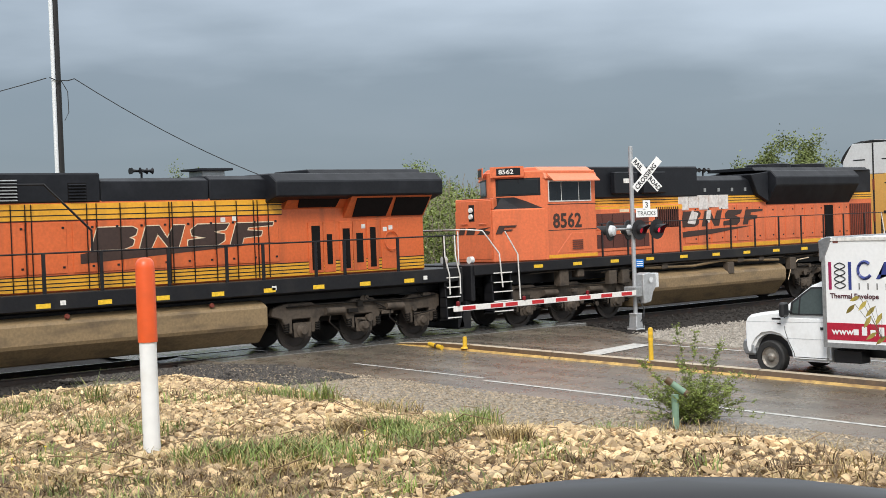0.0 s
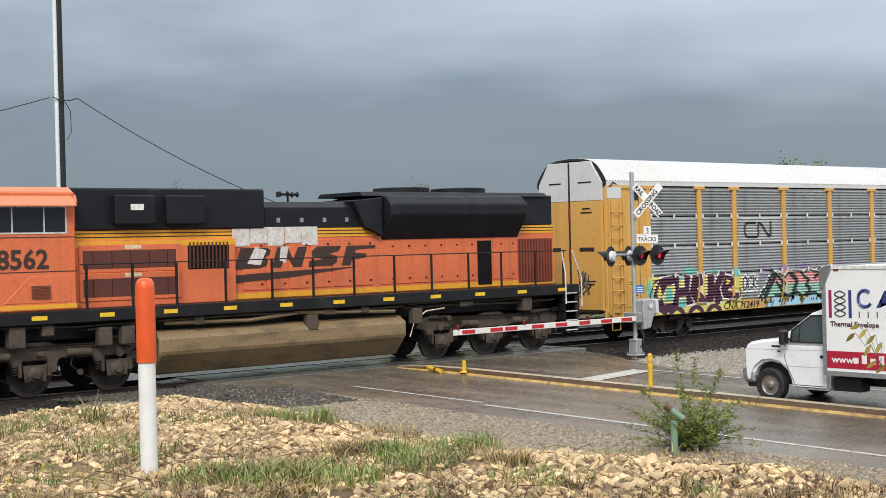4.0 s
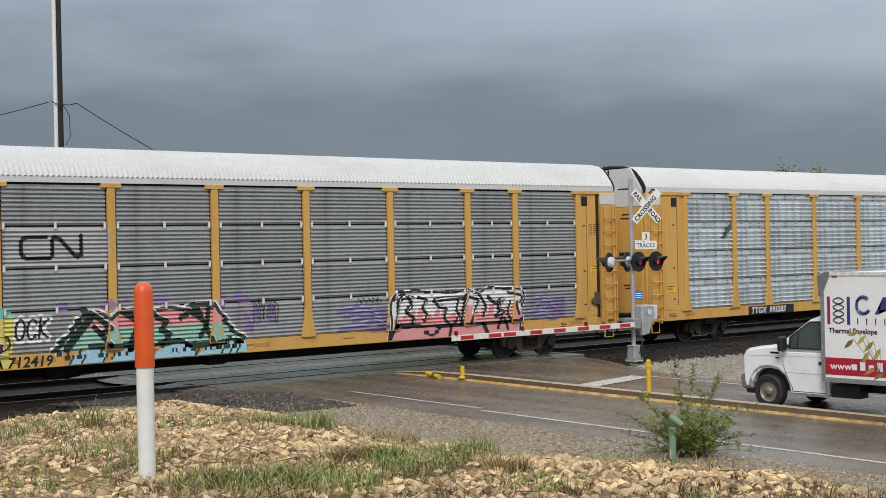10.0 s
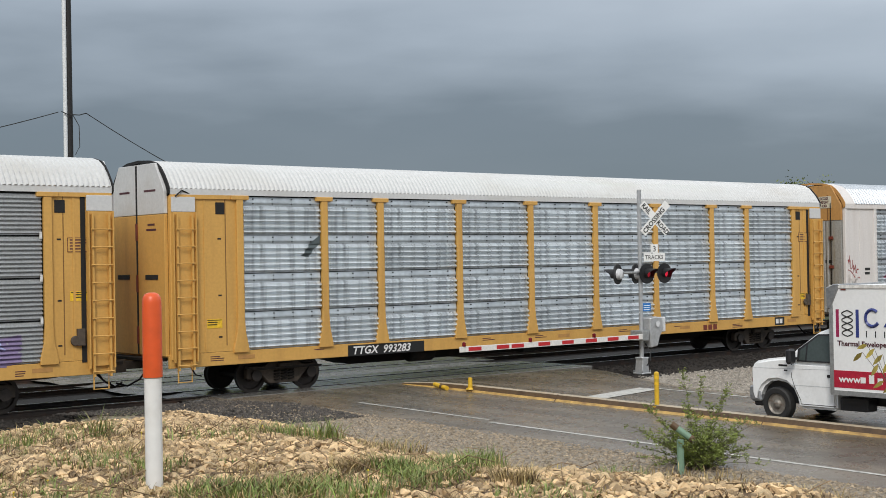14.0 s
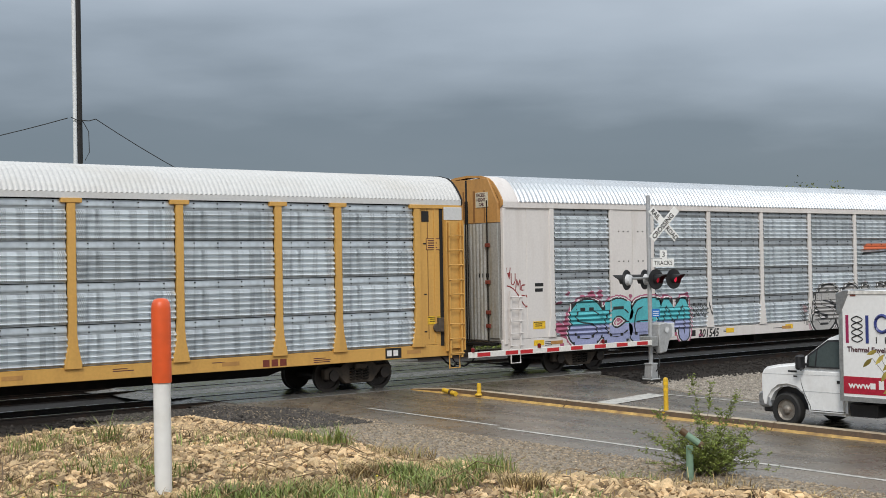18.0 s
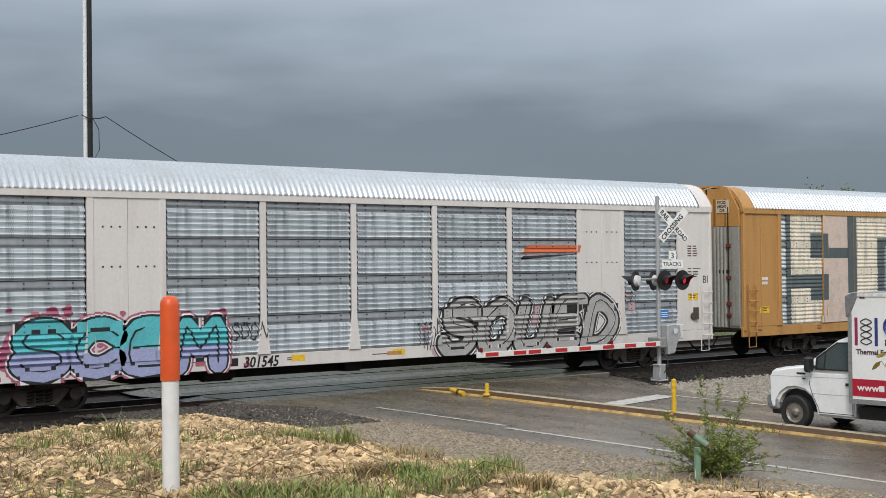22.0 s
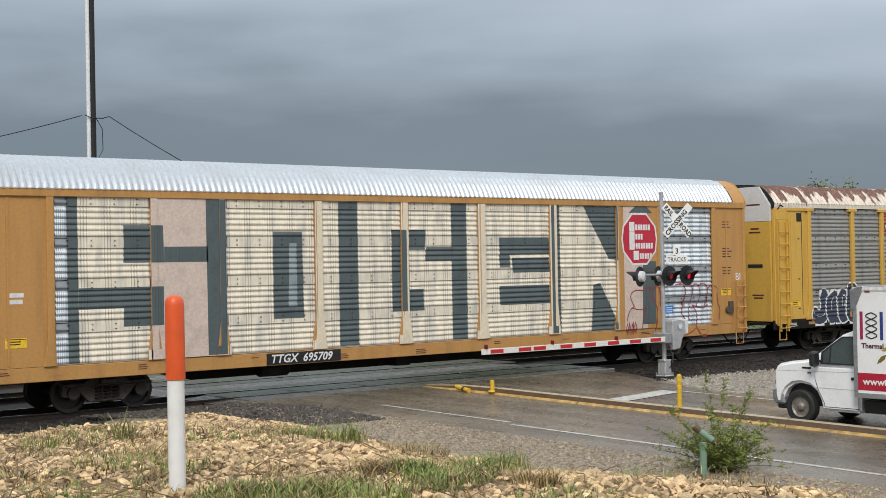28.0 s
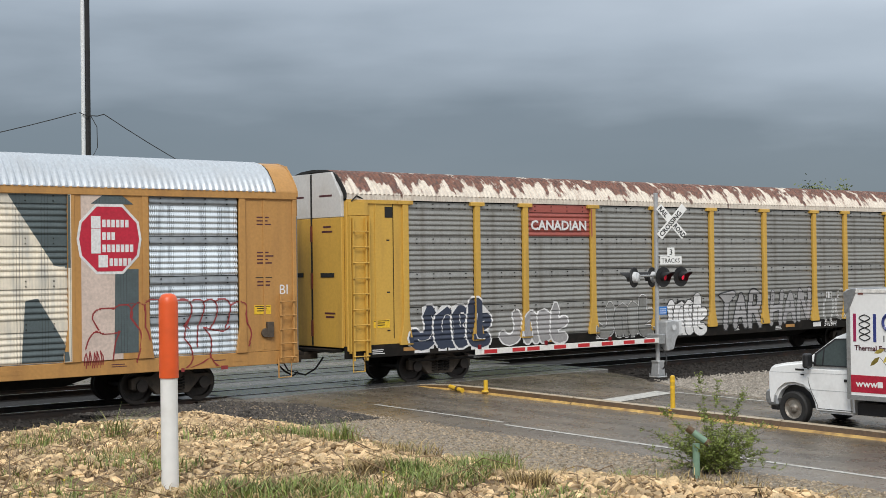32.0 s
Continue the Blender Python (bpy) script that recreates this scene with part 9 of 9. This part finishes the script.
def build_grass():
    r = random.Random(5)
    green, dry, dead, straw = Shape(), Shape(), Shape(), Shape()
    for _ in range(12000):
        d, a = math.sqrt(r.uniform(6.0 ** 2, 13.5 ** 2)), radians(r.uniform(17, 62))
        x, y = d * math.sin(a), -32.05 + d * math.cos(a)
        z = ground_z(x, y)
        if z < 0.9:
            continue
        w = sward(x, y)
        fresh = 0.55 if abs(math.degrees(a) - 39.4) < 3.0 else 0.15 + 0.5 * noise.noise(Vector((x * 1.1, y * 1.1, 9.0)))
        if r.random() < w:
            kind = green if r.random() < fresh else dead if r.random() < 0.5 else dry
            blades(kind, x, y, z, 12, 0.035 + 0.07 * r.random() ** 2, 0.07, 1.5 if kind is green else 2.4, r, 0.8)
            if r.random() < 0.4:
                blades(straw, x, y, z, 5, 0.05, 0.16, 3.2, r, 0.6)
        elif r.random() < 0.3:
            blades(straw if r.random() < 0.6 else dead, x, y, z, 5, 0.04, 0.2, 4.0, r, 0.55)
    tagged(straw.part("straw_litter", blade_dry), "flattened straw litter on the bank", "straw", kind="stuff")
    twig = Shape()
    for _ in range(700):
        d, a = math.sqrt(r.uniform(6.4 ** 2, 13.0 ** 2)), radians(r.uniform(18, 61))
        x, y, t = d * math.sin(a), -32.05 + d * math.cos(a), r.uniform(0, 6.28)
        z, n = ground_z(x, y) + 0.015, r.uniform(0.1, 0.4)
        if r.random() > 0.25 + sward(x, y):
            continue
        twig.tube([(x, y, z), (x + n * 0.5 * math.cos(t), y + n * 0.5 * math.sin(t), z + n * 0.3 * r.random() + 0.02), (x + n * math.cos(t + 0.3), y + n * math.sin(t + 0.3), z + n * 0.4 * r.random())], 0.003, 4)
    # long fallen stalks and a few upright ones
    for x, y, n, t, up in ((3.3, -24.75, 0.75, 0.25, 0.1), (2.7, -23.6, 0.5, 1.2, 0.6), (3.5, -23.3, 0.45, 2.2, 0.5), (2.9, -24.6, 0.5, 0.9, 0.4), (3.6, -24.9, 0.4, 2.8, 0.2), (8.1, -25.2, 0.5, 0.3, 0.15), (8.6, -25.6, 0.4, 2.6, 0.1), (5.0, -24.9, 0.4, 1.0, 0.2)):
        z = ground_z(x, y) + 0.02
        twig.tube([(x, y, z), (x + n * 0.5 * math.cos(t), y + n * 0.5 * math.sin(t), z + n * up * 0.6), (x + n * math.cos(t + 0.15), y + n * math.sin(t + 0.15), z + n * up)], 0.004, 5)
    tagged(twig.part("dead_twigs", twig_brown), "dead brown twigs and stalks", "twigs", kind="stuff")
    # thick tufts where they stand out: bearing, distance, blades, height, reach, lean
    for a, d, n, h, reach, lean in ((39.2, 8.4, 420, 0.1, 0.26, 1.5), (40.4, 8.9, 320, 0.09, 0.24, 1.5), (38.2, 8.0, 220, 0.09, 0.24, 1.6), (37.6, 8.6, 220, 0.12, 0.14, 1.2), (41.4, 9.7, 120, 0.14, 0.16, 1.0), (23.0, 12.0, 80, 0.17, 0.26, 1.0), (25.8, 12.2, 60, 0.24, 0.1, 1.7), (24.6, 12.0, 20, 0.15, 0.2, 1.2), (33.2, 11.2, 110, 0.13, 0.2, 1.3), (34.2, 11.3, 90, 0.14, 0.2, 1.2), (32.0, 11.5, 70, 0.1, 0.3, 1.4), (29.6, 11.7, 60, 0.1, 0.3, 1.4), (35.1, 11.1, 80, 0.2, 0.12, 1.1), (37.0, 10.6, 40, 0.08, 0.3, 1.3), (28.3, 9.4, 90, 0.08, 0.2, 1.4), (25.6, 9.8, 120, 0.1, 0.3, 1.4), (30.5, 7.9, 300, 0.09, 0.25, 1.4), (33.0, 7.7, 340, 0.1, 0.3, 1.4), (35.6, 7.5, 260, 0.09, 0.25, 1.4), (44.0, 7.6, 160, 0.07, 0.3, 1.5), (47.0, 9.0, 60, 0.08, 0.2, 1.5), (52.4, 9.9, 70, 0.12, 0.2, 1.3)):
        x, y = d * math.sin(radians(a)), -32.05 + d * math.cos(radians(a))
        blades(green, x, y, ground_z(x, y), n, h, reach, lean, r, 0.8)
        blades(dry, x, y, ground_z(x, y), n // 4, h * 0.9, reach * 1.2, lean, r, 0.8)
    for a, d, n, h, reach in ((36.0, 8.7, 260, 0.12, 0.16), (37.4, 10.2, 200, 0.1, 0.3), (42.6, 8.2, 180, 0.12, 0.14), (27.4, 10.3, 160, 0.1, 0.25), (32.0, 9.0, 90, 0.06, 0.2), (49.5, 8.4, 150, 0.06, 0.4), (54.0, 9.3, 160, 0.08, 0.4)):
        x, y = d * math.sin(radians(a)), -32.05 + d * math.cos(radians(a))
        blades(dry, x, y, ground_z(x, y), n, h, reach, 1.6, r, 0.7)
        blades(dead, x, y, ground_z(x, y), n // 2, h * 0.8, reach, 2.0, r, 0.7)
    tagged(green.part("grass", blade_green), "fresh green grass tufts on the bank", "grass", kind="stuff")
    tagged(dry.part("dry_grass", blade_dry), "dry straw grass on the bank", "grass", kind="stuff")
    tagged(dead.part("dead_grass", blade_dead), "dead brown grass matted on the bank", "grass", kind="stuff")
    f = Shape()
    for _ in range(26):
        q, a = 6 + 12 * r.random(), radians(r.uniform(20, 60))
        x, y = q * math.sin(a), -32.05 + q * math.cos(a)
        if weedy(x, y) < 0.05:
            continue
        z = ground_z(x, y) + r.uniform(0.05, 0.12)
        f.lathe([(-0.004, 0.004), (0.0, 0.009), (0.004, 0.004)], (x, y, z), "z", 6)
        f.tube([(x, y, z), (x, y, z - 0.25)], 0.0015, 3)
    tagged(f.part("weed_flowers", flower), "tiny yellow weed flowers", "flowers", kind="stuff")


build_grass()


def leaf_quad(s, p, size, r, droopy=0.0):
    a = Vector((r.uniform(-1, 1), r.uniform(-1, 1), r.uniform(-0.6 - droopy, 0.8 - droopy))).normalized()
    b = a.cross(Vector((r.uniform(-1, 1), r.uniform(-1, 1), r.uniform(-1, 1)))).normalized() * size * 0.28
    a = a * size
    p = Vector(p)
    s.add([p, p + a * 0.5 + b, p + a, p + a * 0.5 - b], [(0, 1, 2, 3)])


def twigs(start, way, length, depth, r, out, spread_a=0.7, lift=0.15):
    """Branches as (points, radius) and the tips that bear leaves."""
    pts = [Vector(start)]
    d = Vector(way).normalized()
    n = 4
    for i in range(n):
        d = (d + Vector((r.uniform(-1, 1), r.uniform(-1, 1), r.uniform(-0.6, 1) * 0.6 + lift)) * 0.22).normalized()
        pts.append(pts[-1] + d * length / n)
    out.append((pts, length, depth))
    if depth > 0:
        for k in range(3 if depth > 1 else 4):
            at = pts[1 + (k * (n - 1)) // 3 if k < 3 else n]
            side = Vector((r.uniform(-1, 1), r.uniform(-1, 1), r.uniform(-0.3, 0.7))).normalized()
            twigs(at, d * (1 - spread_a) + side * spread_a, length * r.uniform(0.5, 0.72), depth - 1, r, out, spread_a, lift)


def build_tree(x, y, h, width, leaf_mat, leaves, size, seed, label, trunk=0.16, bare=0.25, name="tree", stems=1):
    r = random.Random(seed)
    z = ground_z(x, y)
    T = thing(name, label, name, (x, y, z))
    branches = []
    for k in range(stems):
        start = (r.uniform(-0.3, 0.3) * (stems > 1), r.uniform(-0.3, 0.3) * (stems > 1), 0)
        lean = Vector((r.uniform(-1, 1), r.uniform(-1, 1), 0)) * (0.12 if stems == 1 else 0.5)
        twigs(start, Vector((0, 0, 1)) + lean, h * 0.55, 3, r, branches)
    top = max(p.z for pts, _, _ in branches for p in pts)
    wide = max(max(abs(p.x), abs(p.y)) for pts, _, _ in branches for p in pts)
    fx, fz = width / 2 / wide, h / top
    s = Shape()
    for pts, ln, depth in branches:
        q = [(p.x * fx, p.y * fx, p.z * fz) for p in pts]
        base = trunk * (0.28 ** (3 - depth)) if depth < 3 else trunk
        base = max(base, size * 0.06)
        s.tube(q, [base * (1 - 0.14 * i) for i in range(len(q))], 6 if depth > 1 else 4, cap=False)
    s.part("trunk", bark, T, "branching trunk")
    lf = Shape()
    tips = [pts for pts, ln, depth in branches if depth <= 1]
    for _ in range(leaves):
        pts = tips[r.randrange(len(tips))]
        i = r.randrange(1, len(pts))
        p = pts[i - 1].lerp(pts[i], r.random())
        k = size * 1.6
        leaf_quad(lf, (p.x * fx + r.gauss(0, k), p.y * fx + r.gauss(0, k), p.z * fz + r.gauss(0, k)), size * r.uniform(0.6, 1.3), r)
    c = lf.part("crown", leaf_mat, T, "loose leafy crown")
    return T


def build_shrub(x, y):
    """Arching fronds from one root, leafy along their sides, with a few that stand far above the rest."""
    r = random.Random(8)
    S = thing("shrub", "loose green shrub with tall sprigs at the road's shoulder", "shrub", (x, y, ground_z(x, y)))
    wood, leaf = Shape(), Shape()
    across, along = Vector((0.66, -0.75, 0)), Vector((0.75, 0.66, 0))
    reach = [(-0.2, 1.7, 0.05), (0.12, 1.56, 0.1), (0.54, 1.36, 0.05), (-0.85, 1.1, -0.1), (-1.04, 0.36, 0.1), (0.85, 0.86, -0.2), (0.9, 0.36, 0.1), (-0.14, 1.05, 0.4), (0.28, 0.85, -0.4), (-0.52, 0.55, -0.3), (0.42, 1.0, 0.35), (0.66, 0.25, -0.3), (-0.35, 0.42, -0.45), (0.33, 0.5, -0.5)]
    for k in range(84):
        reach.append((r.gauss(0.08, 0.45), abs(r.gauss(0.42, 0.24)) + 0.05, r.gauss(0, 0.4)))
    for k, (u, h, v) in enumerate(reach):
        tip = across * u + along * v + Vector((0, 0, h))
        low = across * r.gauss(0, 0.08) + along * r.gauss(0, 0.08) + Vector((0, 0, -0.04))
        knee = low.lerp(tip, 0.45) + Vector((0, 0, 0.16 * math.hypot(u, v) + 0.02))
        line = []
        for m in range(9):
            t = m / 8
            line.append(low * (1 - t) ** 2 + knee * 2 * t * (1 - t) + tip * t * t + Vector((r.gauss(0, 0.008), r.gauss(0, 0.008), 0)))
        wood.tube(line, [0.008 * (1 - 0.09 * m) for m in range(9)], 4, cap=False)
        tall = h > 1.0
        for side in range(34 if tall else 17):
            t = r.uniform(0.2 if not tall else 0.4, 1.0)
            m = min(7, int(t * 8))
            at = line[m].lerp(line[m + 1], t * 8 - m)
            way = Vector((r.uniform(-1, 1), r.uniform(-1, 1), r.uniform(-0.2, 0.9))).normalized() * r.uniform(0.05, 0.2 if not tall else 0.16)
            wood.tube([at, at + way], 0.0022, 3, cap=False)
            for n in range(10):
                leaf_quad(leaf, at + way * (n / 9) + Vector((r.gauss(0, 0.006), r.gauss(0, 0.006), r.gauss(0, 0.006))), 0.037 * r.uniform(0.7, 1.3), r)
    wood.part("trunk", bark, S, "thin brown branching wood")
    leaf.part("crown", leaf_bright, S, "small bright green leaves")


build_shrub(18.2, -16.8)
build_tree(69.4, 17.0, 8.1, 8.6, leaf_tree, 20000, 0.17, 21, "spreading oak behind the railway", 0.3)
build_tree(75.0, 19.5, 6.8, 7.0, leaf_tree, 10000, 0.17, 22, "spreading oak behind the railway", 0.25)
for i, (x, y, h, w) in enumerate(((37.5, 33.5, 7.0, 3.6), (40.2, 31.5, 4.2, 4.0), (34.8, 36.0, 5.9, 4.5), (29.0, 38.5, 6.9, 6.0), (25.5, 41.0, 6.6, 5.5), (48.4, 25.6, 6.9, 5.0), (51.2, 23.4, 6.3, 4.6), (45.5, 27.5, 6.2, 3.0), (55.0, 21.5, 4.2, 4.0), (60.0, 24.0, 4.2, 4.5), (20.5, 44.0, 5.8, 5.0), (43.0, 36.0, 4.2, 5.0))):
    build_tree(x, y, h, w, leaf_willow, 14000, 0.11, 40 + i, "feathery pale green willow scrub behind the railway", 0.1, stems=3)


def build_thicket():
    """Scrub too dense to tell bush from bush, between the railway and the field."""
    r = random.Random(31)
    for mat, n, name, label in ((leaf_willow, 210000, "scrub_foliage", "dense pale green scrub behind the railway"), (twig_pale, 9000, "scrub_twigs", "bare grey twigs of the scrub")):
        s = Shape()
        for _ in range(n):
            pick = r.random()
            a, d = radians(r.uniform(19, 58) if pick < 0.35 else r.gauss(23, 3.0) if pick < 0.7 else r.gauss(40.8, 2.0)), r.uniform(56, 76)
            x, y = d * math.sin(a), -32 + d * math.cos(a)
            if y < 13.5:
                continue
            lump = noise.noise(Vector((x * 0.22, y * 0.22, 5.0)))
            b = math.degrees(a)
            rise = 1.5 * math.exp(-((b - 23) / 3.5) ** 2) + 1.3 * math.exp(-((b - 41) / 2.6) ** 2)
            h = 3.9 + rise + 0.9 * lump + 0.5 * noise.noise(Vector((x * 0.9, y * 0.9, 2.0)))
            if lump < -0.3 and r.random() < 0.6:
                continue
            z = h * (1 - (1 - r.random()) ** 0.8)
            leaf_quad(s, (x, y, ground_z(x, y) + z), (0.14 if mat is leaf_willow else 0.7) * r.uniform(0.6, 1.3), r) if mat is leaf_willow else s.tube([(x, y, z - 0.5), (x + r.uniform(-0.3, 0.3), y, z + 0.25)], 0.012, 3, False)
        tagged(s.part(name, mat), label, "scrub", kind="stuff")


build_thicket()


def build_far_woods():
    r = random.Random(9)
    s = Shape()
    for _ in range(9000):
        a, d = radians(r.uniform(2, 78)), r.uniform(170, 330)
        x, y = d * math.sin(a), -32 + d * math.cos(a)
        if y < 60:
            continue
        base = ground_z(x, y)
        h = 5.5 + 2.5 * noise.noise(Vector((x * 0.03, y * 0.03, 1.0)))
        leaf_quad(s, (x, y, base + h * math.sqrt(r.random())), 2.2 * r.uniform(0.6, 1.3), r)
    tagged(s.part("far_woods", leaf_tree), "low woods along the horizon", "woods", kind="stuff")


build_far_woods()


def build_weed():
    """A tall weed on the bank that leans over the road, its yellowing leaves before the truck."""
    x, y = 10.42, -25.66
    z = ground_z(x, y)
    W = thing("weed", "tall leaning weed with yellowing leaves on the bank", "weed", (x, y, z))
    r = random.Random(4)
    Shape().tube([(0, 0, -0.05), (0.05, -0.08, 0.4), (-0.02, -0.02, 0.75), (-0.18, 0.12, 1.0)], [0.008, 0.007, 0.005, 0.003], 5).part("stalk", bark, W)
    leaf = surf("yellow-green leaf", (0.3, 0.24, 0.05), 0.55, vary=0.35, per_object=0.35)
    top = 2.58 - z
    for dx, dy, dz, ln, droopy in ((-0.3, 0.24, 0.0, 0.11, 0.2), (-0.26, 0.2, -0.03, 0.12, 0.7), (-0.2, 0.16, -0.08, 0.13, 0.9), (-0.33, 0.27, -0.06, 0.11, 0.8), (-0.17, 0.12, -0.14, 0.12, 1.0), (-0.24, 0.18, -0.16, 0.12, 1.1), (-0.2, 0.15, -0.3, 0.13, 0.4), (-0.14, 0.1, -0.33, 0.12, 0.9)):
        q = Shape()
        way = Vector((-0.6 + r.uniform(-0.3, 0.3), 0.5 + r.uniform(-0.3, 0.3), -droopy)).normalized() * ln
        side = way.cross(Vector((0.7, 0.7, 0.3))).normalized() * 0.02
        p = Vector((dx, dy, top + dz))
        q.add([p, p + way * 0.35 + side, p + way * 0.7 + side * 0.8, p + way, p + way * 0.7 - side * 0.8, p + way * 0.35 - side], [(0, 1, 2, 3, 4, 5)])
        q.part("leaf", leaf, W, "yellow-green leaf")
        Shape().tube([(-0.18, 0.12, top - 0.35), tuple(p)], 0.002, 4).part("leaf_stem", bark, W)


build_weed()


# ---- the parked car from which one looks: its door mirror ----
def build_own_car():
    dark = surf("black car plastic", (0.008, 0.0085, 0.01), 0.45, vary=0.05, rough_vary=0.03)
    C = thing("car_door", "black car door with a rounded wing mirror, standing on the bank", "car door", (0.63, -31.51, 0))
    along, across = Vector((0.656, -0.755, 0)), Vector((0.755, 0.656, 0))
    gz = ground_z(0.9, -31.9)
    m = Shape()
    nu, nv = 20, 14
    for j in range(nv + 1):
        v = -math.pi / 2 + math.pi * j / nv
        for i in range(nu):
            u = 2 * math.pi * i / nu
            cu, su, cv, sv = math.cos(u), math.sin(u), math.cos(v), math.sin(v)
            e = lambda t, p: math.copysign(abs(t) ** p, t)
            p = along * (0.26 * e(cu, 0.9) * e(cv, 0.8)) + across * (0.07 * e(su, 0.8) * e(cv, 0.8)) + Vector((0, 0, 3.075 + 0.107 * e(sv, 0.9)))
            m.v.append(tuple(p))
    m.f = [(j * nu + i, j * nu + (i + 1) % nu, (j + 1) * nu + (i + 1) % nu, (j + 1) * nu + i) for j in range(nv) for i in range(nu)]
    h = m.part("mirror_housing", dark, C, "rounded black mirror housing", smooth=True)
    a, b = along * 0.24 + Vector((0, 0, 3.04)), along * 0.62 - across * 0.3 + Vector((0, 0, 2.98))
    Shape().tube([a, b], 0.03, 8).part("mirror_arm", dark, C)
    d = Shape()
    for k in (0.0, 1.1):
        for t in (0.0, 0.07):
            for z in (gz + 0.25, 3.02):
                q = along * 0.62 - across * (0.3 + k) + along * t
                d.v.append((q.x, q.y, z))
    d.f = [(0, 1, 3, 2), (4, 6, 7, 5), (0, 4, 5, 1), (2, 3, 7, 6), (0, 2, 6, 4), (1, 5, 7, 3)]
    d.part("door_panel", dark, C, "black door panel", bevel=0.02)
    q = along * 0.65 - across * 0.8
    Shape().lathe([(-0.1, 0.24), (-0.11, 0.3), (0.11, 0.3), (0.1, 0.24)], (q.x, q.y, gz + 0.3), "x", 20).part("wheel", tyre_black, C, "black tyre")


build_own_car()


# ---- what moves ----
TRAIN = [(car_c, CAR_C), (car_d, CAR_D), (car_e, CAR_E), (car_f, CAR_F), (car_g, CAR_G)] + LOCOS


def gone(t):
    """Metres that the train has gone at t, smoothly between the rows."""
    i = min(len(GONE) - 2, max(0, int(t)))
    pts = [GONE[min(len(GONE) - 1, max(0, i + k))][1] for k in (-1, 0, 1, 2)]
    if i == 0:
        pts[0] = 2 * pts[1] - pts[2]
    if i == len(GONE) - 2:
        pts[3] = 2 * pts[2] - pts[1]
    u = t - i
    a, b, c, d = pts
    return b + 0.5 * u * (c - a + u * (2 * a - 5 * b + 4 * c - d + u * (3 * (b - c) + d - a)))


def motions():
    for ob, x0 in TRAIN:
        walk(ob, [(t, pose(x0 - s, 0, 0)) for t, s in GONE])
    spin = [i * 32.0 / 270 for i in range(271)]
    for ob, x, r in SPINNERS:
        walk(ob, [(t, pose(x, 0, r, 0, -math.degrees(gone(t) / r), 0)) for t in spin])


motions()
